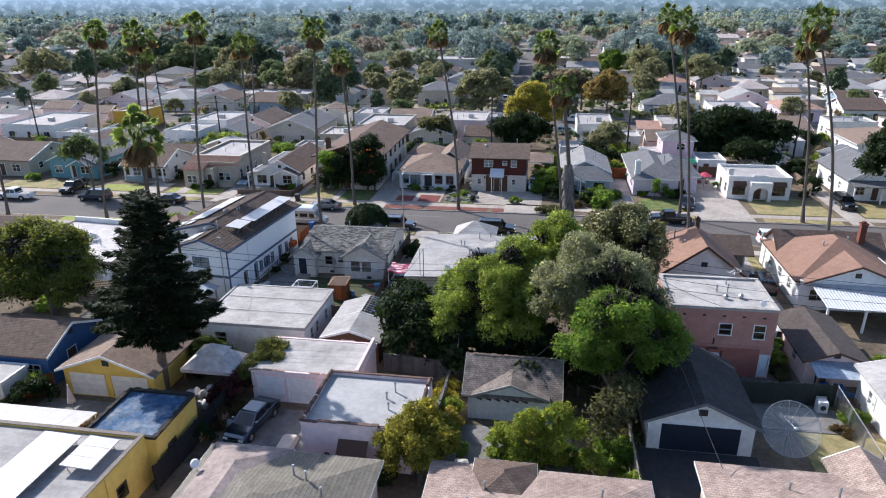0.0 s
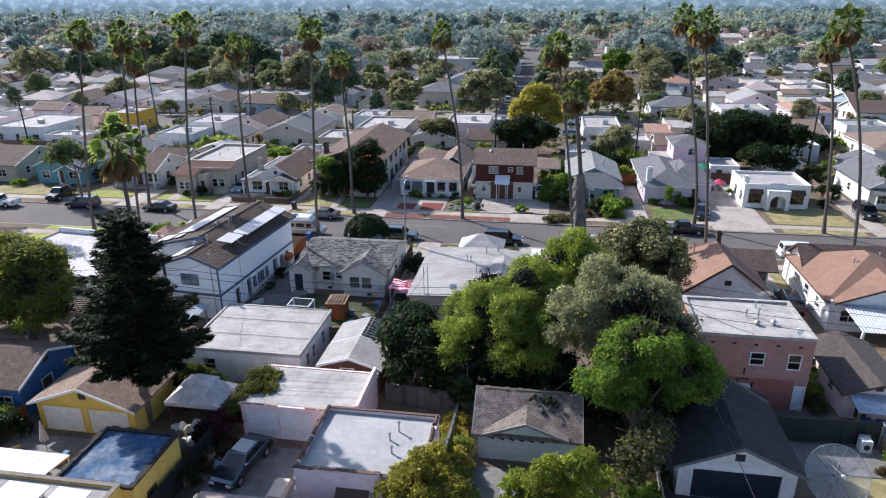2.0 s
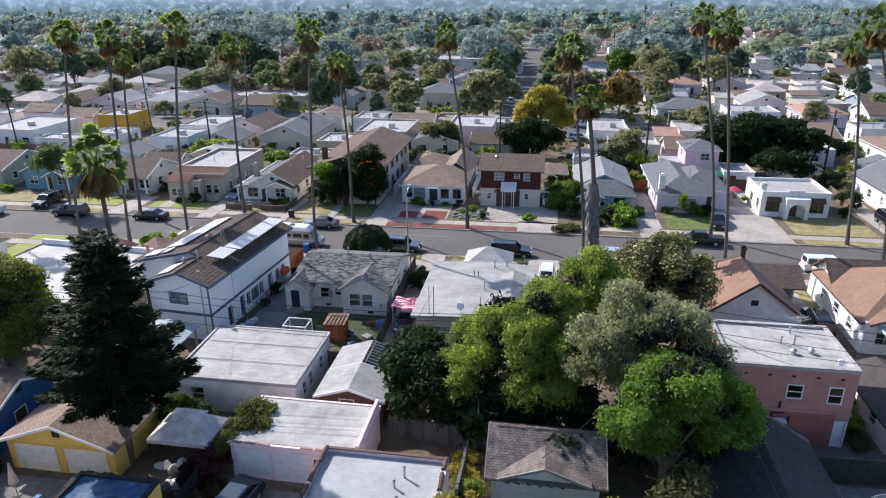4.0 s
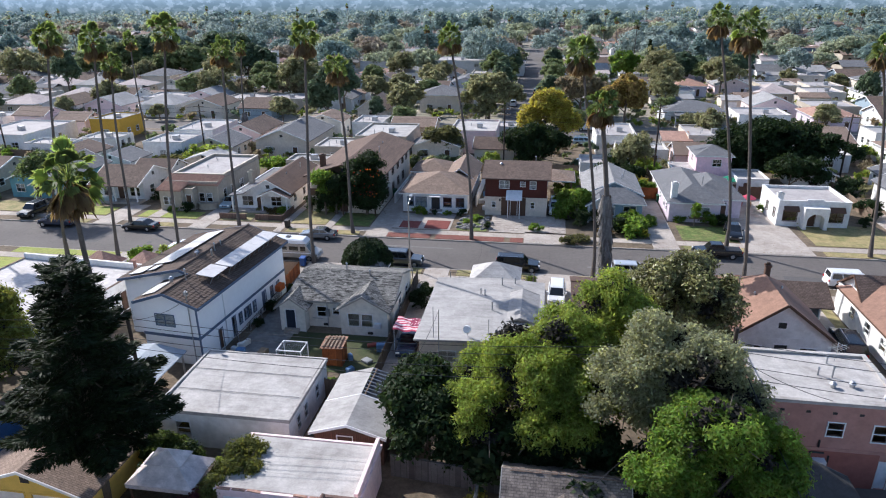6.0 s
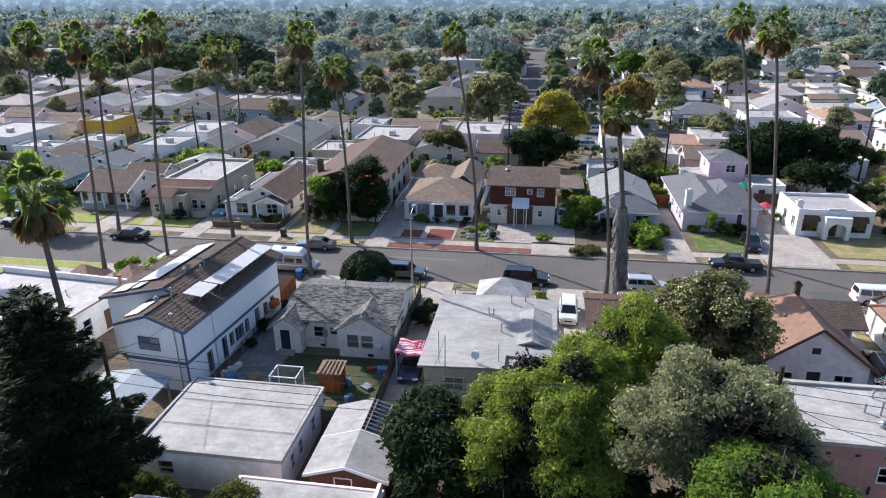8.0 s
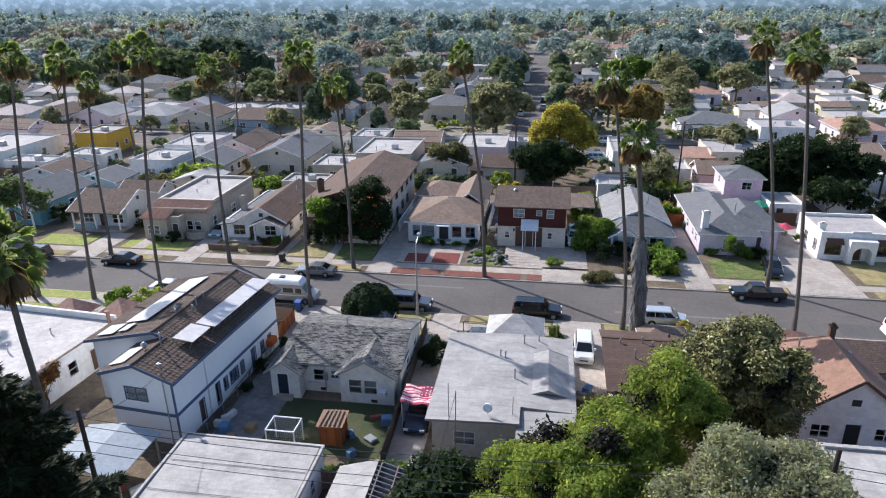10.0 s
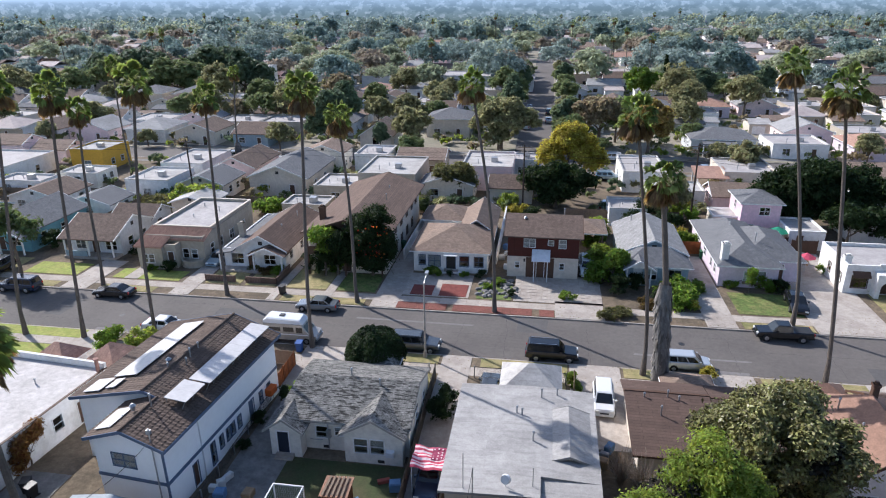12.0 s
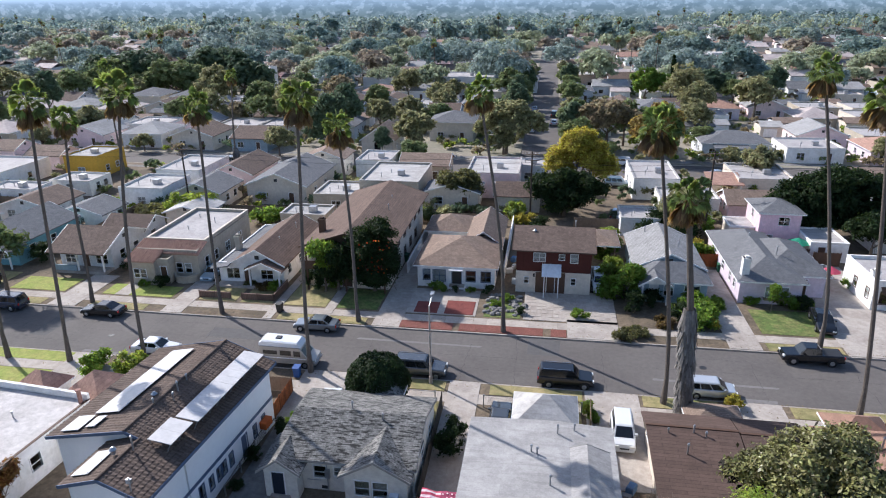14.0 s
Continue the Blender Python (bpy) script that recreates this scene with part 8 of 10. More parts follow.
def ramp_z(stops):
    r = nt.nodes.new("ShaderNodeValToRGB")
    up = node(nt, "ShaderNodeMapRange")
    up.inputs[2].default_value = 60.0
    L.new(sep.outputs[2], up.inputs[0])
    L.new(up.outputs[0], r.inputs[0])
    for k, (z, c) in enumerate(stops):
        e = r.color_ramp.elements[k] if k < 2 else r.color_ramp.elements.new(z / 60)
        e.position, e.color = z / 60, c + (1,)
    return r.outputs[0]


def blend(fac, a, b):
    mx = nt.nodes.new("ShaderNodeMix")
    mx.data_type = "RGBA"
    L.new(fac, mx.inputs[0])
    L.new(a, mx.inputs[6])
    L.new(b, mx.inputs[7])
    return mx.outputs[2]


# haze is painted in: each ramp pales and blues towards the horizon
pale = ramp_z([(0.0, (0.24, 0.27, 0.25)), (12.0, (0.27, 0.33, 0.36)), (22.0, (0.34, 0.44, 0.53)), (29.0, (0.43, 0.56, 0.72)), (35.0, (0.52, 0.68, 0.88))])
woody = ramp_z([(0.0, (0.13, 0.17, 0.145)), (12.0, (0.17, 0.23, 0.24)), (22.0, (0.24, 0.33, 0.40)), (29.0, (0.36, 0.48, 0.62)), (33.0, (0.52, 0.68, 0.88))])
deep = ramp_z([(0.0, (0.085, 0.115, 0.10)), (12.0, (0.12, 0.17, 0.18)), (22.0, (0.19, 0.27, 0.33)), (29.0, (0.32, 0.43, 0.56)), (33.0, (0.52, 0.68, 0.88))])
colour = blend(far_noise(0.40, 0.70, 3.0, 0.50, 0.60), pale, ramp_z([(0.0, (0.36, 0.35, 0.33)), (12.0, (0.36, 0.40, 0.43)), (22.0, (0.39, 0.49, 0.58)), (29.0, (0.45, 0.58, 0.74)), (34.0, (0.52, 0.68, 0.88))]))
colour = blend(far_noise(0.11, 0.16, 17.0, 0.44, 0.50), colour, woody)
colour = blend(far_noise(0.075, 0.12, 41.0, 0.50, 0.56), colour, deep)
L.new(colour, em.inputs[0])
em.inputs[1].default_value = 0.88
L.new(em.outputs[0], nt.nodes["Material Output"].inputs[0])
single("backdrop", Geo().add([(-760, 640, -1), (400, 640, -1), (400, 640, 60), (-760, 640, 60)], [(0, 1, 2, 3)]), m, "backdrop painted as hazy blue distance with trees and low hills", "backdrop", kind="structure")


# ---- vehicles ----
def paint(name, col, metal=0.3):
    return surface(name, col, rough=0.2, var=0.04, big=0.4, fine=30, bump=0.0, metal=metal, coat=0.6, stain=0.2, spec=0.45, mid=0.02)


BLACKP, DARKBLUE, SILVER, WHITEP, GREYP = paint("black_paint", (0.012, 0.013, 0.016)), paint("dark_blue_paint", (0.02, 0.035, 0.07)), paint("silver_paint", (0.42, 0.43, 0.44), 0.6), paint("white_car_paint", (0.72, 0.73, 0.74), 0.0), paint("grey_paint", (0.10, 0.11, 0.12), 0.5)
LIGHTBLUE = paint("light_blue_paint", (0.35, 0.45, 0.52), 0.4)
TANP = paint("tan_paint", (0.40, 0.37, 0.33), 0.2)


def loft(sections, closed=True):
    """A skin over rings of points, with the ends closed."""
    g, n = Geo(), len(sections[0])
    pts = [p for s in sections for p in s]
    faces = []
    for i in range(len(sections) - 1):
        for j in range(n):
            a, b = i * n + j, i * n + (j + 1) % n
            faces.append((a, b, b + n, a + n))
    faces += [tuple(range(n - 1, -1, -1)), tuple(range((len(sections) - 1) * n, len(sections) * n))]
    return g.add(pts, faces)


SHAPES = {  # length, width, sill, shoulder stations (x share, top z), cabin (x0, x1 at shoulder; x2, x3 at roof), roof height, wheel radius
    "sedan": (4.7, 1.82, 0.28, [(0, 0.62), (0.03, 0.74), (0.28, 0.90), (0.36, 0.95), (0.80, 0.98), (0.97, 0.92), (1, 0.7)], (0.27, 0.86, 0.42, 0.70), 1.43, 0.32),
    "saloon": (4.85, 1.88, 0.26, [(0, 0.55), (0.015, 0.68), (0.06, 0.78), (0.14, 0.87), (0.26, 0.97), (0.36, 1.0), (0.6, 1.03), (0.82, 1.07), (0.95, 1.05), (0.985, 0.95), (1, 0.72)], (0.23, 0.92, 0.43, 0.73), 1.49, 0.345),
    "suv": (4.95, 1.92, 0.36, [(0, 0.70), (0.03, 0.95), (0.25, 1.07), (0.34, 1.12), (0.95, 1.15), (0.99, 1.05), (1, 0.8)], (0.25, 0.985, 0.37, 0.95), 1.78, 0.37),
    "pickup": (5.75, 1.95, 0.42, [(0, 0.72), (0.03, 1.02), (0.24, 1.12), (0.30, 1.14), (0.62, 1.16), (0.98, 1.14), (1, 0.85)], (0.25, 0.625, 0.35, 0.60), 1.84, 0.40),
    "hatch": (4.25, 1.78, 0.30, [(0, 0.66), (0.03, 0.86), (0.20, 1.0), (0.28, 1.04), (0.96, 1.06), (0.99, 0.98), (1, 0.72)], (0.18, 0.985, 0.36, 0.94), 1.62, 0.32),
    "van": (4.95, 1.9, 0.32, [(0, 0.68), (0.03, 0.90), (0.18, 1.05), (0.28, 1.12), (0.96, 1.14), (0.99, 1.05), (1, 0.75)], (0.16, 0.985, 0.33, 0.965), 1.80, 0.34),
}


def vehicle(kind, m, body, label, name="car", shell=False):
    length, width, sill, tops, cab, roof, wr = SHAPES[kind]
    t = thing(name, m, label, "car" if kind != "pickup" else "pickup truck", "parked cars")
    X = lambda s: length / 2 - s * length
    secs = []
    for s, z in tops:
        w = width / 2 * (0.86 if s in (0, 1) else 0.95 if s < 0.05 or s > 0.96 else 1.0)
        x = X(s)
        ring = [(w * 0.92, sill), (w, sill + 0.14), (w, (sill + z) / 2 + 0.08), (w * 0.97, z - 0.07), (w * 0.86, z)]
        secs.append([(x, y, zz) for y, zz in ring] + [(x, -y, zz) for y, zz in ring[::-1]])
    part("body", loft(secs), body, t)
    if shell:
        part("bed_cap", loft([[(X(s), y, z) for y, z in ((w, 1.12), (w * 0.86, zt - 0.06), (w * 0.7, zt), (-w * 0.7, zt), (-w * 0.86, zt - 0.06), (-w, 1.12))] for s, w, zt in ((0.635, width * 0.47, 1.72), (0.66, width * 0.48, 1.76), (0.94, width * 0.48, 1.70), (0.975, width * 0.47, 1.2))]), body, t, "raised cap over the load bed")
        for sg in (1, -1):
            part("side_window", Geo().add([(X(0.67), sg * width * 0.463, 1.32), (X(0.92), sg * width * 0.463, 1.32), (X(0.91), sg * width * 0.432, 1.6), (X(0.68), sg * width * 0.432, 1.6)], [(0, 1, 2, 3)]), CAR_GLASS, t)
    elif kind == "pickup":
        part("bed_liner", Geo().box(X(0.965), X(0.66), -width * 0.40, width * 0.40, 0.8, 1.165), DARKMET, t)
    zs = lambda s: float(np.interp(s, [a for a, _ in tops], [b for _, b in tops]))
    w0, w1 = width * 0.45, width * 0.37
    c = [(X(cab[0]), zs(cab[0]) - 0.03), (X(cab[1]), zs(cab[1]) - 0.03), (X(cab[2]), roof), (X(cab[3]), roof)]
    P = lambda x, y, z: (x, y, z)
    b = {"fl": P(c[0][0], w0, c[0][1]), "fr": P(c[0][0], -w0, c[0][1]), "rl": P(c[1][0], w0, c[1][1]), "rr": P(c[1][0], -w0, c[1][1]),
         "tfl": P(c[2][0], w1, roof - 0.05), "tfr": P(c[2][0], -w1, roof - 0.05), "trl": P(c[3][0], w1, roof - 0.05), "trr": P(c[3][0], -w1, roof - 0.05)}
    mid = [(c[2][0] - 0.12, w1 * 0.86, roof), (c[2][0] - 0.12, -w1 * 0.86, roof), (c[3][0] + 0.12, -w1 * 0.86, roof), (c[3][0] + 0.12, w1 * 0.86, roof)]
    V = [b[k] for k in ("fl", "fr", "rr", "rl", "tfl", "tfr", "trr", "trl")] + mid
    part("cabin", Geo().add(V, [(0, 1, 5, 4), (1, 2, 6, 5), (2, 3, 7, 6), (3, 0, 4, 7), (4, 5, 9, 8), (5, 6, 10, 9), (6, 7, 11, 10), (7, 4, 8, 11), (8, 9, 10, 11)]), body, t)

    def pane(name, A, B, C, D, u0, u1, v0, v1):
        A, B, C, D = (Vector(q) for q in (A, B, C, D))
        at = lambda u, v: (A.lerp(B, u)).lerp(D.lerp(C, u), v)
        q = [at(u0, v0), at(u1, v0), at(u1, v1), at(u0, v1)]
        n = (q[1] - q[0]).cross(q[3] - q[0]).normalized()
        ctr = sum(q, Vector()) / 4
        if n.dot(ctr - Vector((0, 0, 0.9))) < 0:
            n = -n
        o = [p + n * 0.012 for p in q]
        i = [p - n * 0.02 for p in q]
        part(name, Geo().add(o + i, [(0, 1, 2, 3), (7, 6, 5, 4), (0, 4, 5, 1), (1, 5, 6, 2), (2, 6, 7, 3), (3, 7, 4, 0)]), CAR_GLASS, t)
    pane("windscreen", b["fr"], b["fl"], b["tfl"], b["tfr"], 0.06, 0.94, 0.08, 0.95)
    pane("rear_window", b["rl"], b["rr"], b["trr"], b["trl"], 0.1, 0.9, 0.2, 0.9)
    cuts = ((0.1, 0.52), (0.56, 0.94)) if kind in ("sedan", "saloon", "pickup") else ((0.1, 0.36), (0.39, 0.66), (0.69, 0.95))
    for a0, a1 in cuts:
        pane("side_window", b["fl"], b["rl"], b["trl"], b["tfl"], a0, a1, 0.12, 0.88)
        pane("side_window", b["rr"], b["fr"], b["tfr"], b["trr"], 1 - a1, 1 - a0, 0.12, 0.88)
    for s in (0.17, 0.80):
        for sg in (1, -1):
            part("wheel_arch", Geo().tube((X(s), sg * (width / 2 - 0.12), wr + 0.02), (X(s), sg * (width / 2 + 0.006), wr + 0.02), wr * 1.17, n=18), TYRE, t)
            x, y = X(s), sg * (width / 2 - 0.10)
            w = part("wheel", Geo().tube((x, y - 0.11, wr), (x, y + 0.13 * sg + 0.0, wr), wr, n=18) if sg > 0 else Geo().tube((x, y + 0.11, wr), (x, y - 0.13, wr), wr, n=18), TYRE, t)
            part("rim", Geo().tube((x, y + sg * 0.125, wr), (x, y + sg * 0.145, wr), wr * 0.62, wr * 0.5, n=14), CHROME, w)
    for sg in (1, -1):
        part("headlight", Geo().box(X(0.03), X(-0.001), sg * width * 0.33 - 0.18, sg * width * 0.33 + 0.18, tops[1][1] - 0.22, tops[1][1] - 0.06), LENS, t)
        part("tail_light", Geo().box(X(1.002), X(0.985), sg * width * 0.40 - 0.1, sg * width * 0.40 + 0.1, tops[-2][1] - 0.3, tops[-2][1] - 0.05), REDLENS, t)
        part("wing_mirror", Geo().box(X(cab[0] + 0.09) - 0.08, X(cab[0] + 0.09) + 0.08, sg * (w0 + 0.12) - 0.1, sg * (w0 + 0.12) + 0.1, zs(0.3) + 0.02, zs(0.3) + 0.18), body, t)
    part("grille", Geo().box(X(0.004), X(-0.004), -width * 0.2, width * 0.2, tops[0][1] - 0.22, tops[0][1] - 0.03), DARKMET, t)
    part("front_bumper", Geo().box(X(0.02), X(-0.012), -width * 0.42, width * 0.42, sill, sill + 0.2), body, t)
    part("rear_bumper", Geo().box(X(1.012), X(0.98), -width * 0.42, width * 0.42, sill, sill + 0.22), body, t)
    if kind == "suv":
        for sg in (1, -1):
            part("roof_rail", Geo().tube((c[2][0] - 0.2, sg * w1 * 0.9, roof + 0.04), (c[3][0] + 0.2, sg * w1 * 0.9, roof + 0.04), 0.02, n=6), CHROME, t)
    return t


vehicle("suv", pose(-9.85, 1.5, 0), BLACKP, "black sport utility vehicle parked at the kerb")
vehicle("suv", pose(-23.2, 1.4, 0), GREYP, "dark grey sport utility vehicle with a silver roof rack")
vehicle("hatch", pose(2.6, 1.4, 0), paint("pale_silver_paint", (0.58, 0.60, 0.62), 0.4), "silver estate car parked at the kerb")
vehicle("sedan", pose(-35.8, 8.6, 0, 0, 0, 180), paint("dull_grey_paint", (0.22, 0.24, 0.26), 0.5), "silvery grey coupe parked at the kerb")
vehicle("sedan", pose(-60.9, 8.7, 0, 0, 0, 180), BLACKP, "black saloon car parked at the kerb")
vehicle("suv", pose(-73.4, 8.7, 0, 0, 0, 180), DARKBLUE, "dark blue sport utility vehicle parked at the kerb")
vehicle("pickup", pose(13.25, 8.6, 0, 0, 0, 180) @ Matrix.Diagonal((0.94, 0.94, 0.94, 1)), BLACKP, "dark pickup truck parked at the kerb", "pickup_truck")
vehicle("pickup", pose(-86.5, 7.6, 0, 0, 0, 180), WHITEP, "white pickup truck parked on the street", "pickup_truck")
vehicle("hatch", pose(-5.5, -5.9, G, 0, 0, -92), WHITEP, "white people carrier parked in a driveway")
vehicle("suv", pose(-5.5, 23.0, G, 0, 0, -90), WHITEP, "white car parked beside the red house")
vehicle("saloon", pose(16.9, 16.1, G, 0, 0, -98), BLACKP, "black saloon car parked in a driveway")
vehicle("sedan", pose(-53.4, 20.2, G, 0, 0, -90), LIGHTBLUE, "light blue car parked in a driveway")
vehicle("suv", pose(19.3, -12.8, G, 0, 0, 85), BLACKP, "black car parked between two houses")
vehicle("van", pose(25.2, 1.6, 0), WHITEP, "white van parked at the kerb", "van")
vehicle("saloon", pose(-23.85, -42.75, G, 0, 0, -99), surface("steel_blue_paint", (0.10, 0.125, 0.155), rough=0.16, var=0.03, bump=0.0, metal=0.85, coat=0.5, spec=0.5, mid=0.0), "glossy steel-blue saloon car parked in a back yard")
vehicle("sedan", pose(-18.4, -17.4, G, 0, 0, -90), DARKBLUE, "blue car parked under a striped canopy")
vehicle("sedan", pose(-29.9, -5.6, G, 0, 0, 95), WHITEP, "white car parked beside the cottage")
vehicle("sedan", pose(-15.2, -5.6, G, 0, 0, 90), GREYP, "dark car with a pale windscreen behind the fence")
vehicle("sedan", pose(-50.2, 1.7, 0), WHITEP, "white car parked at the kerb")
vehicle("suv", pose(-80.0, 12.5, G, 0, 0, -90), BLACKP, "black car parked in a driveway")
vehicle("suv", pose(39.0, 18.5, G, 0, 0, -90), BLACKP, "black car parked in a driveway")
vehicle("suv", pose(17.6, -23.5, G, 0, 0, 85), WHITEP, "white car parked beside the salmon house")
for x, y, k, p, rz in ((-70, 76.8, "sedan", WHITEP, 0), (-78, 76.8, "suv", SILVER, 0), (2, 84.2, "suv", WHITEP, 180), (-45, 84.2, "sedan", BLACKP, 180), (20, 76.8, "sedan", SILVER, 0), (-11, 128, "sedan", SILVER, 90), (-16.8, 118, "suv", WHITEP, 90), (-11, 141, "suv", BLACKP, 90), (-16.8, 150, "sedan", SILVER, 90), (-1.2, 50, "sedan", SILVER, 80), (0.5, 68, "suv", LIGHTBLUE, 0)):
    vehicle(k, pose(x, y, 0.0 if y > 74 else G, 0, 0, rz), p, "parked car on a side street")

# camper van
t = thing("camper_van", pose(-36.0, 1.6, 0), "tan and white camper van parked at the kerb", "camper van", "parked cars")
prof = [(2.75, 0.45), (2.75, 0.95), (2.05, 1.15), (1.45, 1.95), (1.3, 2.15), (-2.7, 2.2), (-2.75, 0.45)]
W = 0.98
part("body", Geo().add([(x, s * W, z) for s in (1, -1) for x, z in prof], [tuple(range(7)), tuple(range(13, 6, -1))] + [(i, i + 7, (i + 1) % 7 + 7, (i + 1) % 7) for i in range(7)]), TANP, t)
part("raised_roof", loft([[(x, y, z) for y, z in ((0.9, 2.17), (0.85, zt - 0.1), (0.7, zt), (-0.7, zt), (-0.85, zt - 0.1), (-0.9, 2.17))] for x, zt in ((1.5, 2.25), (1.1, 2.62), (-2.4, 2.7), (-2.7, 2.5))]), WHITEP, t)
part("roof_hatch", Geo().box(-1.2, -0.7, -0.25, 0.25, 2.66, 2.76), DARKMET, t)
for sg in (1, -1):
    for x0, x1, z0, z1 in ((0.75, 1.4, 1.3, 1.85), (-0.6, 0.5, 1.35, 1.85), (-2.3, -0.9, 1.4, 1.8)):
        part("side_window", Geo().box(x0, x1, sg * W - 0.015, sg * W + 0.015, z0, z1), CAR_GLASS, t)
    part("stripe", Geo().box(-2.6, 2.0, sg * W - 0.01, sg * W + 0.01, 1.0, 1.1), WHITEP, t)
    for x in (1.75, -1.75):
        w = part("wheel", Geo().tube((x, sg * 0.75, 0.36), (x, sg * 1.0, 0.36), 0.36, n=18), TYRE, t)
        part("rim", Geo().tube((x, sg * 0.99, 0.36), (x, sg * 1.015, 0.36), 0.2, n=12), CHROME, w)
    part("headlight", Geo().box(2.72, 2.78, sg * 0.7 - 0.15, sg * 0.7 + 0.15, 0.75, 0.92), LENS, t)
part("windscreen", Geo().add([(1.99, 0.85, 1.24), (1.99, -0.85, 1.24), (1.49, -0.8, 1.93), (1.49, 0.8, 1.93)], [(0, 3, 2, 1)]), CAR_GLASS, t)
part("front_bumper", Geo().box(2.7, 2.88, -0.95, 0.95, 0.42, 0.62), CHROME, t)


# ---- shrubs ----
def shrub_mesh(r, h, leafn, size, seed):
    g = np.random.default_rng(seed)
    b = [(0, 0, h * 0.5, r, r, h * 0.5), (r * 0.5, r * 0.2, h * 0.4, r * 0.6, r * 0.6, h * 0.4), (-r * 0.4, -r * 0.3, h * 0.42, r * 0.6, r * 0.6, h * 0.42)]
    return leaf_cloud("shrub", b, leafn, 10, size, g, 0.14, lobes=7)


SHRUBS = {}


def shrub(x, y, kind, s=1.0, label="", stretch=1.0, z=G):
    """A bush of one of a few kinds."""
    kinds = {"green": (L_GREEN, 1.0, 1.5, "bushy green garden shrub"), "dark": (L_DARK, 1.1, 1.9, "dense dark green garden shrub"), "yellow": (L_YELLOW, 1.0, 1.6, "yellow-green leafy garden shrub"),
             "sage": (L_SAGE, 1.1, 1.1, "grey-green rounded dry shrub"), "bright": (L_BRIGHT, 0.9, 1.8, "bright green leafy garden shrub"), "dry": (L_BROWN, 1.0, 1.0, "dry brownish garden shrub")}
    leaf, r, h, lab = kinds[kind]
    i = (kind, rnd.randrange(2))
    if i not in SHRUBS:
        SHRUBS[i] = shrub_mesh(r, h, 240, 0.11, len(SHRUBS))
        SHRUBS[i].materials.append(leaf)
    ob = part("shrub", SHRUBS[i], leaf)
    ob.matrix_basis = pose(x, y, z - 0.36 * s, 0, 0, rnd.uniform(0, 360)) @ Matrix.Diagonal((s * stretch, s, s, 1))
    return tagged(ob, label or lab, "shrub", "garden shrubs")


